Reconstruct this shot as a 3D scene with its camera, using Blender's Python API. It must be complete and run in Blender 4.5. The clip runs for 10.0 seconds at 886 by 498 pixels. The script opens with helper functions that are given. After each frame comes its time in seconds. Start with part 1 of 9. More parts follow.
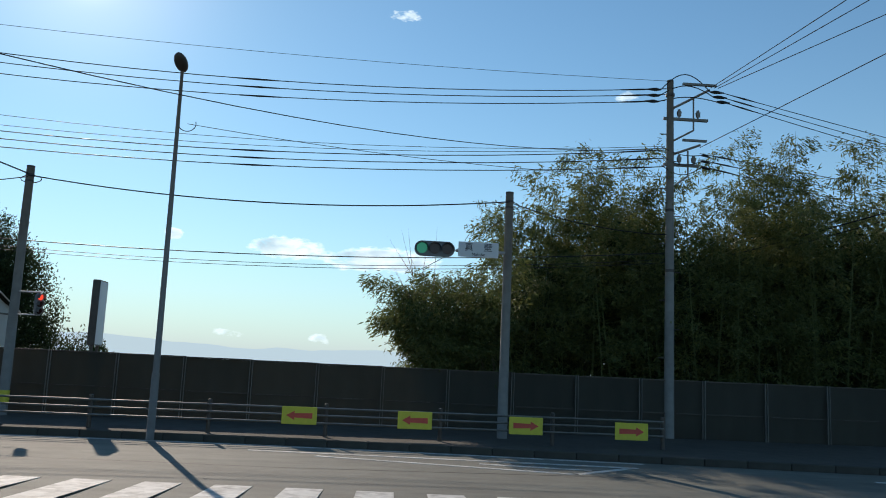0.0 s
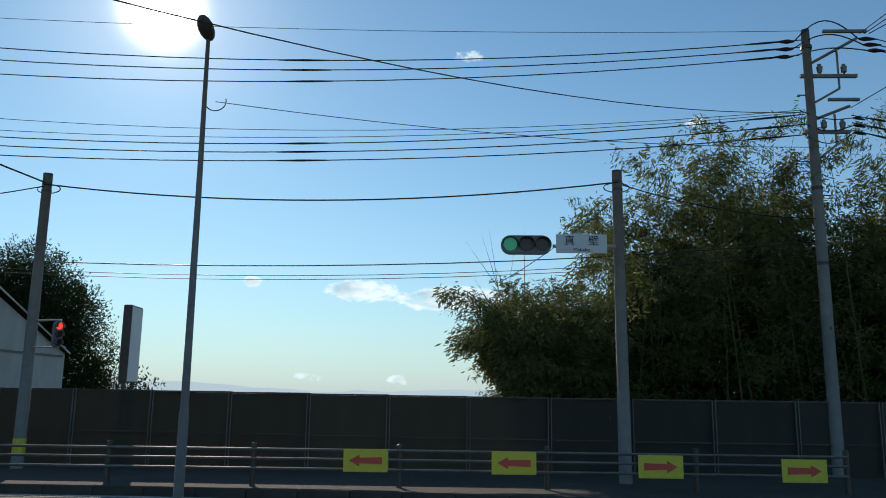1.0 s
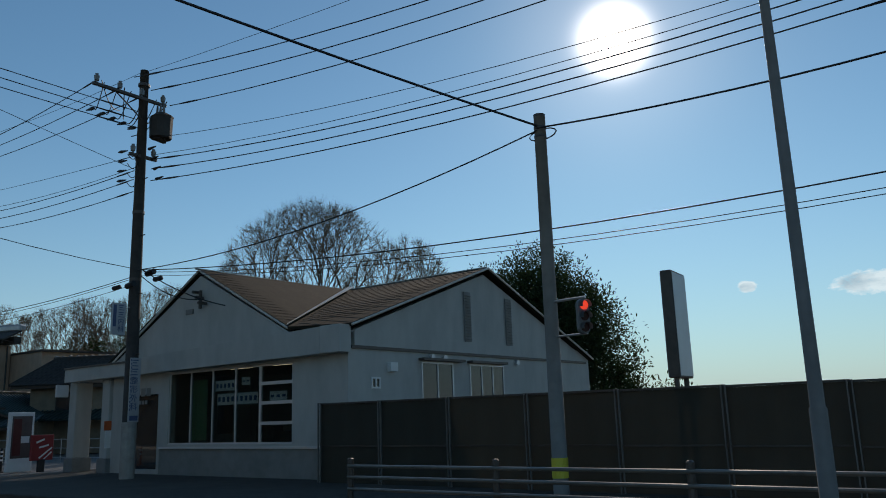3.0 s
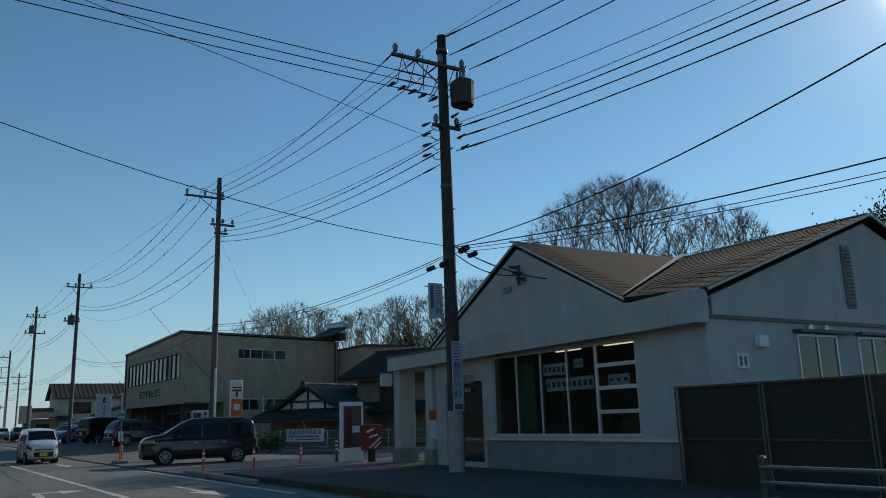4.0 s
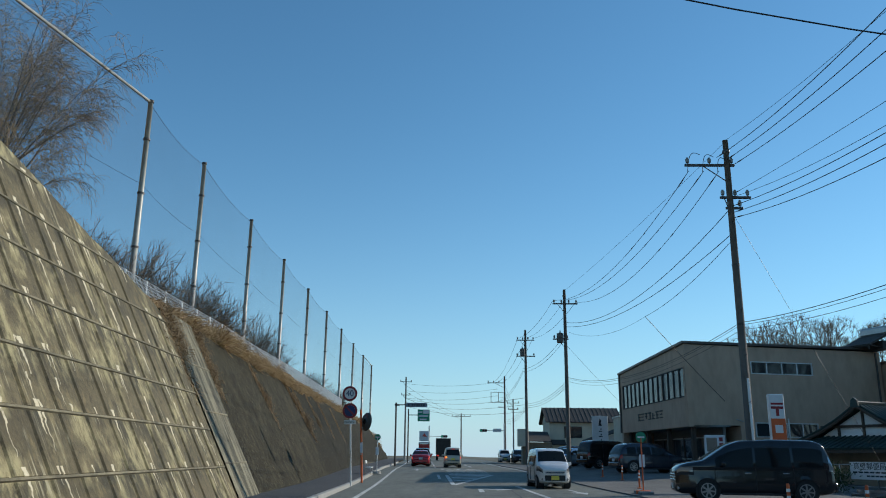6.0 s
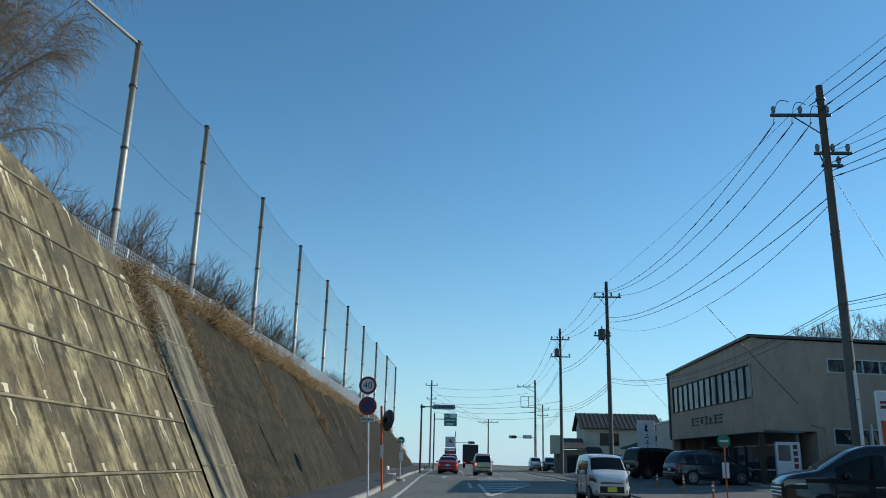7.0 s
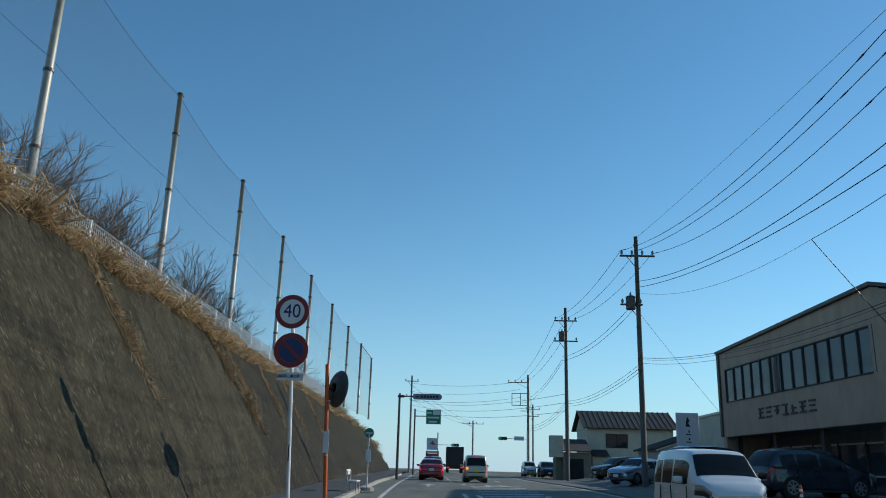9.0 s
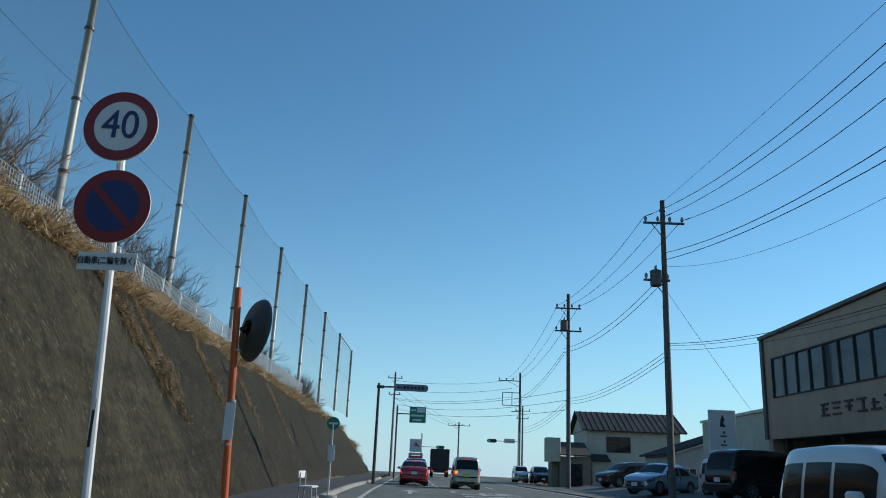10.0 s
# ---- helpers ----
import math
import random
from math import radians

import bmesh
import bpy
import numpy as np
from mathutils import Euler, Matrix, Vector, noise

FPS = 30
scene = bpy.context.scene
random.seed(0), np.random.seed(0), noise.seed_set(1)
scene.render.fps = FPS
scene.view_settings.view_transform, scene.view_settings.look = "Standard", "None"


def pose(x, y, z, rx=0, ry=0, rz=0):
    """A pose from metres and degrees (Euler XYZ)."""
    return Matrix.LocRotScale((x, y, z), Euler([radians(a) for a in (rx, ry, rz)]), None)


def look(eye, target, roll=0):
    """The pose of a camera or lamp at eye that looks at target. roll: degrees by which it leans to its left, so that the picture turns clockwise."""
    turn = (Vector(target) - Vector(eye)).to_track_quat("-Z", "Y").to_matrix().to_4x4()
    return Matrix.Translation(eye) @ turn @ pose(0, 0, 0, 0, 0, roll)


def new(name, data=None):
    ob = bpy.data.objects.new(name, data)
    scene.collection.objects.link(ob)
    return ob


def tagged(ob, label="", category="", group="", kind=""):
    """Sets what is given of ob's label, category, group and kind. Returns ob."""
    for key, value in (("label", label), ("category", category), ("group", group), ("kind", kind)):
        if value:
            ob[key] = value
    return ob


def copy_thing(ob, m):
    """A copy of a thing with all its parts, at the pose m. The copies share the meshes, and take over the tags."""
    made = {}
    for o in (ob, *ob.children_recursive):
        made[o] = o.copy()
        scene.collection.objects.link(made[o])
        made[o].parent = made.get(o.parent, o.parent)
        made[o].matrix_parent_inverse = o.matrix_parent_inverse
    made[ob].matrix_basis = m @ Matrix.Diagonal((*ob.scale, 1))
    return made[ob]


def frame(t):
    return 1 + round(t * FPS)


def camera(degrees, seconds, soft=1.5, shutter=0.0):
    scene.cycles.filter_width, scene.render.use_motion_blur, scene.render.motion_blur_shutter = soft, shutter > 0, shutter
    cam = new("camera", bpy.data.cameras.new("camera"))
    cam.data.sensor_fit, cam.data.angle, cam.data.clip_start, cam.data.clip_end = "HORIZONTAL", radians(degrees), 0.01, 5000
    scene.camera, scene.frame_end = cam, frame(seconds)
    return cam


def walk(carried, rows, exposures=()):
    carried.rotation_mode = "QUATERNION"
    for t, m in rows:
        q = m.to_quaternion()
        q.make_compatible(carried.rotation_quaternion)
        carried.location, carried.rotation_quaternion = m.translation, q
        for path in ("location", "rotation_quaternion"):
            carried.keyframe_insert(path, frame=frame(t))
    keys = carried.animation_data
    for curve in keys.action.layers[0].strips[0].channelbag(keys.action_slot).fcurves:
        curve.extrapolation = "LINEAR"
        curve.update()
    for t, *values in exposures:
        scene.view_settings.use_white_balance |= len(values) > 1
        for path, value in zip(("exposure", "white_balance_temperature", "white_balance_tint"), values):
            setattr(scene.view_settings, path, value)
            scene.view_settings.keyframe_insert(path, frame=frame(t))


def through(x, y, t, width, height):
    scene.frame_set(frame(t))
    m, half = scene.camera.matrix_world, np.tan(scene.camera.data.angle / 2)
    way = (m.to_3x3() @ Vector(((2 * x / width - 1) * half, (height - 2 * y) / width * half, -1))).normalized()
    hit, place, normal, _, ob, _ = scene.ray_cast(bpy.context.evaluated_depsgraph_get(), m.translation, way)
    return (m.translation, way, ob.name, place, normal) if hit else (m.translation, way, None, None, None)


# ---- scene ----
cam = camera(58.5, 10.0, soft=1.0)
METRES, EYE, TILT, LEAN, TURN = 50.0, 2.2, 0.0, 0.0, -3.2
ROWS = [
    (0.0, 0.0, 0.0, 0.0, -0.36, 8.07, -2.52),
    (0.5, -0.0029, 0.0485, -0.0037, 0.99, 9.36, -1.87),
    (1.0, -0.0091, 0.0899, -0.0055, 5.26, 10.63, -0.7),
    (1.5, -0.0217, 0.1268, -0.0074, 12.52, 11.54, 0.19),
    (2.0, -0.0381, 0.1576, -0.0088, 20.9, 11.96, 1.15),
    (2.5, -0.0592, 0.1847, -0.01, 30.44, 11.91, 1.57),
    (4.0, -0.1512, 0.2331, -0.0126, 61.59, 12.06, 1.75),
    (4.5, -0.1891, 0.2384, -0.0138, 72.49, 12.15, 1.41),
    (5.0, -0.23, 0.237, -0.0154, 82.78, 12.72, 0.88),
    (5.5, -0.2738, 0.2308, -0.0159, 90.44, 13.81, 0.08),
    (6.0, -0.3231, 0.2236, -0.0169, 94.15, 14.58, -0.53),
    (7.5, -0.4881, 0.2006, -0.0193, 95.93, 15.08, -1.26),
    (8.0, -0.551, 0.193, -0.0199, 95.53, 15.28, -1.26),
    (8.5, -0.6185, 0.1849, -0.0205, 94.99, 15.36, -1.24),
    (9.0, -0.69, 0.1771, -0.0214, 94.4, 15.47, -1.46),
    (9.5, -0.7639, 0.1699, -0.0218, 93.8, 15.56, -1.95),
    (10.0, -0.842, 0.1632, -0.0218, 93.2, 15.77, -2.37),
]
walk(cam, [(t, pose(0, 0, EYE, TILT, LEAN, TURN) @ pose(METRES * x, METRES * y, METRES * z, 90 + pitch, roll, yaw)) for t, x, y, z, yaw, pitch, roll in ROWS],
     [(0.0, -0.06, 7350, 17), (1.0, -0.22, 7350, 17), (2.0, -0.45, 7350, 17), (2.5, -0.58, 7350, 17), (4.0, -0.45, 6900, 14), (4.5, -0.3, 6750, 12), (5.0, -0.12, 6600, 11), (5.5, -0.03, 6420, 9),
      (6.2, -0.02, 6400, 9), (7.5, 0.05, 6350, 8), (8.5, -0.07, 6350, 8), (9.0, -0.06, 6350, 8), (10.0, -0.03, 6350, 8)])

# ---- sky and sun ----
SUN_UP, SUN_AZ = radians(25.7), radians(-23.3)   # height, and turn from +y towards +x
SUN_DIR = Vector((math.sin(SUN_AZ) * math.cos(SUN_UP), math.cos(SUN_AZ) * math.cos(SUN_UP), math.sin(SUN_UP)))

world = bpy.data.worlds.new("sky")
scene.world = world
world.use_nodes = True
wn, wl = world.node_tree.nodes, world.node_tree.links
wn.clear()
w_out = wn.new("ShaderNodeOutputWorld")
w_bg = wn.new("ShaderNodeBackground")
w_sky = wn.new("ShaderNodeTexSky")
w_sky.sky_type = "NISHITA"
w_sky.sun_disc = False
w_sky.sun_elevation, w_sky.sun_rotation = SUN_UP, SUN_AZ
w_sky.altitude, w_sky.air_density, w_sky.dust_density, w_sky.ozone_density = 60, 1.0, 0.06, 1.2
w_bg.inputs["Strength"].default_value = 0.125
w_co = wn.new("ShaderNodeTexCoord")


def w_math(op, a, b=None):
    n = wn.new("ShaderNodeMath")
    n.operation = op
    for i, v in enumerate((a, b)):
        if v is None:
            continue
        if isinstance(v, (int, float)):
            n.inputs[i].default_value = v
        else:
            wl.new(v, n.inputs[i])
    return n.outputs[0]


def w_dot(v):
    n = wn.new("ShaderNodeVectorMath")
    n.operation = "DOT_PRODUCT"
    wl.new(w_co.outputs["Generated"], n.inputs[0])
    n.inputs[1].default_value = v
    return n.outputs["Value"]


# the bright ring of sky round the sun
near_sun = w_math("MAXIMUM", w_dot(SUN_DIR), 0.0)
halo = w_math("ADD", w_math("MULTIPLY", w_math("POWER", near_sun, 2600.0), 70.0),
              w_math("ADD", w_math("MULTIPLY", w_math("POWER", near_sun, 170.0), 2.6), w_math("MULTIPLY", w_math("POWER", near_sun, 16.0), 0.35)))
w_halo = wn.new("ShaderNodeMix")
w_halo.data_type, w_halo.blend_type = "RGBA", "ADD"
w_halo.inputs["Factor"].default_value = 1.0
w_tint = wn.new("ShaderNodeMix")
w_tint.data_type, w_tint.blend_type = "RGBA", "MULTIPLY"
w_tint.inputs["Factor"].default_value = 1.0
w_tint.inputs["A"].default_value = (1.0, 0.97, 0.9, 1)
wl.new(halo, w_tint.inputs["B"])
w_blue = wn.new("ShaderNodeMix")
w_blue.data_type, w_blue.blend_type = "RGBA", "MULTIPLY"
w_blue.inputs["Factor"].default_value = 1.0
w_blue.inputs["B"].default_value = (0.57, 0.97, 1.12, 1)
wl.new(w_sky.outputs["Color"], w_blue.inputs["A"])
# pale haze low over the horizon
w_haze = wn.new("ShaderNodeMix")
w_haze.data_type = "RGBA"
w_haze.inputs["B"].default_value = (3.95, 5.2, 6.4, 1)
low = w_math("SUBTRACT", 1.0, w_math("MINIMUM", w_math("ABSOLUTE", w_dot((0, 0, 1))), 1.0))
wl.new(w_math("MULTIPLY", w_math("POWER", low, 8.0), 0.88), w_haze.inputs["Factor"])
wl.new(w_blue.outputs["Result"], w_haze.inputs["A"])
wl.new(w_haze.outputs["Result"], w_halo.inputs["A"])
wl.new(w_tint.outputs["Result"], w_halo.inputs["B"])

# a few small clouds low in the south
w_noise = wn.new("ShaderNodeTexNoise")
w_noise.inputs["Scale"].default_value, w_noise.inputs["Detail"].default_value, w_noise.inputs["Roughness"].default_value = 34.0, 9.0, 0.66
w_map = wn.new("ShaderNodeMapping")
w_map.inputs["Scale"].default_value = (1, 1, 2.4)
wl.new(w_co.outputs["Generated"], w_map.inputs["Vector"])
wl.new(w_map.outputs["Vector"], w_noise.inputs["Vector"])
cloud = None
for az, up, wide, high, amount in ((-8.0, 7.5, 3.0, 1.05, 1.0), (-1.2, 7.0, 5.2, 1.05, 1.0), (-15.8, 7.85, 0.8, 0.5, 0.95), (-0.4, 24.3, 1.5, 0.55, 0.72), (16.3, 19.1, 1.0, 0.7, 0.6), (-11.6, 1.3, 1.4, 0.4, 0.6), (-5.2, 1.2, 1.1, 0.5, 0.6)):
    a, u = radians(az), radians(up)
    aside = w_dot((math.cos(a), -math.sin(a), 0))
    above = w_dot((-math.sin(a) * math.sin(u), -math.cos(a) * math.sin(u), math.cos(u)))
    ahead = w_math("GREATER_THAN", w_dot((math.sin(a), math.cos(a), 0)), 0.0)
    r = w_math("ADD", w_math("POWER", w_math("DIVIDE", aside, math.sin(radians(wide))), 2.0), w_math("POWER", w_math("DIVIDE", above, math.sin(radians(high))), 2.0))
    m = w_math("MULTIPLY", w_math("MULTIPLY", w_math("MAXIMUM", w_math("SUBTRACT", 1.0, r), 0.0), ahead), amount)
    cloud = m if cloud is None else w_math("MAXIMUM", cloud, m)
w_ramp = wn.new("ShaderNodeMapRange")
w_ramp.inputs["From Min"].default_value, w_ramp.inputs["From Max"].default_value = 0.72, 0.9
wl.new(w_math("ADD", w_math("MULTIPLY", cloud, 0.5), w_math("MULTIPLY", w_math("MULTIPLY", w_math("GREATER_THAN", cloud, 0.001), w_noise.outputs["Fac"]), 1.15)), w_ramp.inputs["Value"])
w_cloud = wn.new("ShaderNodeMix")
w_cloud.data_type = "RGBA"
# grey bellies inside the white rims
w_belly = wn.new("ShaderNodeMix")
w_belly.data_type = "RGBA"
w_belly.inputs["A"].default_value, w_belly.inputs["B"].default_value = (7.3, 9.7, 11.0, 1), (3.6, 5.8, 7.4, 1)
w_n2 = wn.new("ShaderNodeTexNoise")
w_n2.inputs["Scale"].default_value, w_n2.inputs["Detail"].default_value = 22.0, 5.0
wl.new(w_map.outputs["Vector"], w_n2.inputs["Vector"])
w_br = wn.new("ShaderNodeMapRange")
w_br.inputs["From Min"].default_value, w_br.inputs["From Max"].default_value, w_br.inputs["To Max"].default_value = 0.42, 0.66, 0.9
wl.new(w_math("MULTIPLY", w_n2.outputs["Fac"], w_math("MINIMUM", w_math("MULTIPLY", cloud, 1.7), 1.0)), w_br.inputs["Value"])
wl.new(w_br.outputs["Result"], w_belly.inputs["Factor"])
wl.new(w_belly.outputs["Result"], w_cloud.inputs["B"])
wl.new(w_ramp.outputs["Result"], w_cloud.inputs["Factor"])
wl.new(w_halo.outputs["Result"], w_cloud.inputs["A"])
wl.new(w_cloud.outputs["Result"], w_bg.inputs["Color"])
wl.new(w_bg.outputs["Background"], w_out.inputs["Surface"])

sun = new("sun", bpy.data.lights.new("sun", "SUN"))
sun.data.energy, sun.data.angle, sun.data.color = 3.6, radians(0.53), (1.0, 0.93, 0.82)
sun.matrix_world = look(SUN_DIR * 100, (0, 0, 0))

# ---- materials ----


def paint(name, colour, rough=0.6, metal=0.0, vary=0.15, scale=6.0, bump=0.0, bump_scale=40.0, dirt=0.0, dirt_colour=(0.05, 0.045, 0.04), stretch=(1, 1, 1), spec=0.5, each=0.0):
    """A surface with fine grain, broad blotches and some dirt; each: how much one piece differs from the next."""
    m = bpy.data.materials.new(name)
    m.use_nodes = True
    n, l = m.node_tree.nodes, m.node_tree.links
    b = n["Principled BSDF"]
    co = n.new("ShaderNodeTexCoord")
    mp = n.new("ShaderNodeMapping")
    mp.inputs["Scale"].default_value = stretch
    l.new(co.outputs["Object"], mp.inputs["Vector"])
    fine = n.new("ShaderNodeTexNoise")
    fine.inputs["Scale"].default_value, fine.inputs["Detail"].default_value = scale, 6
    broad = n.new("ShaderNodeTexNoise")
    broad.inputs["Scale"].default_value, broad.inputs["Detail"].default_value = scale * 0.13, 4
    for t in (fine, broad):
        l.new(mp.outputs["Vector"], t.inputs["Vector"])
    both = n.new("ShaderNodeMath")
    both.operation = "ADD"
    l.new(fine.outputs["Fac"], both.inputs[0])
    l.new(broad.outputs["Fac"], both.inputs[1])
    amount = both.outputs[0]
    if each:
        info = n.new("ShaderNodeObjectInfo")
        k = n.new("ShaderNodeMath")
        k.operation = "MULTIPLY_ADD"
        l.new(info.outputs["Random"], k.inputs[0])
        k.inputs[1].default_value = each
        l.new(amount, k.inputs[2])
        amount = k.outputs[0]
    ramp = n.new("ShaderNodeMapRange")
    ramp.inputs["From Min"].default_value, ramp.inputs["From Max"].default_value = 0.6, 1.4 + each
    ramp.inputs["To Min"].default_value, ramp.inputs["To Max"].default_value = 1 - vary, 1 + vary
    l.new(amount, ramp.inputs["Value"])
    mul = n.new("ShaderNodeMix")
    mul.data_type, mul.blend_type = "RGBA", "MULTIPLY"
    mul.inputs["Factor"].default_value = 1
    mul.inputs["A"].default_value = (*colour, 1)
    l.new(ramp.outputs["Result"], mul.inputs["B"])
    out = mul.outputs["Result"]
    if dirt:
        d = n.new("ShaderNodeTexNoise")
        d.inputs["Scale"].default_value, d.inputs["Detail"].default_value, d.inputs["Roughness"].default_value = scale * 0.4, 8, 0.65
        l.new(mp.outputs["Vector"], d.inputs["Vector"])
        dr = n.new("ShaderNodeMapRange")
        dr.inputs["From Min"].default_value, dr.inputs["From Max"].default_value, dr.inputs["To Max"].default_value = 0.45, 0.72, dirt
        l.new(d.outputs["Fac"], dr.inputs["Value"])
        mx = n.new("ShaderNodeMix")
        mx.data_type = "RGBA"
        mx.inputs["B"].default_value = (*dirt_colour, 1)
        l.new(dr.outputs["Result"], mx.inputs["Factor"])
        l.new(out, mx.inputs["A"])
        out = mx.outputs["Result"]
    l.new(out, b.inputs["Base Color"])
    b.inputs["Roughness"].default_value, b.inputs["Metallic"].default_value = rough, metal
    b.inputs["Specular IOR Level"].default_value = spec
    if bump:
        bt = n.new("ShaderNodeTexNoise")
        bt.inputs["Scale"].default_value, bt.inputs["Detail"].default_value = bump_scale, 5
        l.new(mp.outputs["Vector"], bt.inputs["Vector"])
        bp = n.new("ShaderNodeBump")
        bp.inputs["Strength"].default_value, bp.inputs["Distance"].default_value = bump, 0.02 if bump < 0.8 else 0.07
        l.new(bt.outputs["Fac"], bp.inputs["Height"])
        l.new(bp.outputs["Normal"], b.inputs["Normal"])
    return m


def streaked(name, colour, stain, amount, wide=1.1, rough=0.85, bump=0.4, low=0.5, grain=2.4, vary=0.3, soft_edge=0.17):
    """Concrete with stains that run down it."""
    m = paint(name, colour, rough, vary=vary, scale=grain, bump=bump, bump_scale=16, dirt=0.55, dirt_colour=(colour[0] * 0.35, colour[1] * 0.34, colour[2] * 0.3))
    n, l = m.node_tree.nodes, m.node_tree.links
    b = n["Principled BSDF"]
    old = b.inputs["Base Color"].links[0].from_socket
    co = n.new("ShaderNodeTexCoord")
    mp = n.new("ShaderNodeMapping")
    mp.inputs["Scale"].default_value = (wide, 0.22, 0.22)
    l.new(co.outputs["Object"], mp.inputs["Vector"])
    t = n.new("ShaderNodeTexNoise")
    t.inputs["Scale"].default_value, t.inputs["Detail"].default_value, t.inputs["Roughness"].default_value = 1.6, 7, 0.6
    l.new(mp.outputs["Vector"], t.inputs["Vector"])
    r = n.new("ShaderNodeMapRange")
    r.inputs["From Min"].default_value, r.inputs["From Max"].default_value, r.inputs["To Max"].default_value = low, low + soft_edge, amount
    l.new(t.outputs["Fac"], r.inputs["Value"])
    mx = n.new("ShaderNodeMix")
    mx.data_type = "RGBA"
    mx.inputs["B"].default_value = (*stain, 1)
    fac = r.outputs["Result"]
    l.new(fac, mx.inputs["Factor"])
    l.new(old, mx.inputs["A"])
    l.new(mx.outputs["Result"], b.inputs["Base Color"])
    return m


def nodes_of(m):
    """A short way to write node sums: returns (nodes, links, math)."""
    n, l = m.node_tree.nodes, m.node_tree.links

    def calc(op, a, b=None, c=None, clamp=False):
        k = n.new("ShaderNodeMath")
        k.operation, k.use_clamp = op, clamp
        for i, v in enumerate((a, b, c)):
            if v is None:
                continue
            if isinstance(v, (int, float)):
                k.inputs[i].default_value = v
            else:
                l.new(v, k.inputs[i])
        return k.outputs[0]
    return n, l, calc


def noise_at(n, l, vector, scale, size, detail=5, rough=0.55, turn=(0, 0, 0)):
    mp = n.new("ShaderNodeMapping")
    mp.inputs["Scale"].default_value = size
    if any(turn):
        first = n.new("ShaderNodeMapping")
        first.inputs["Rotation"].default_value = turn
        l.new(vector, first.inputs["Vector"])
        vector = first.outputs["Vector"]
    l.new(vector, mp.inputs["Vector"])
    t = n.new("ShaderNodeTexNoise")
    t.inputs["Scale"].default_value, t.inputs["Detail"].default_value, t.inputs["Roughness"].default_value = scale, detail, rough
    l.new(mp.outputs["Vector"], t.inputs["Vector"])
    return t.outputs["Fac"]


def lay(n, l, calc, under, colour, amount):
    mx = n.new("ShaderNodeMix")
    mx.data_type = "RGBA"
    mx.inputs["B"].default_value = (*colour, 1)
    l.new(amount, mx.inputs["Factor"])
    l.new(under, mx.inputs["A"])
    return mx.outputs["Result"]


def stepped(n, l, value, lo, hi, top=1.0):
    r = n.new("ShaderNodeMapRange")
    r.interpolation_type = "SMOOTHSTEP"
    r.inputs["From Min"].default_value, r.inputs["From Max"].default_value, r.inputs["To Max"].default_value = lo, hi, top
    l.new(value, r.inputs["Value"])
    return r.outputs["Result"]


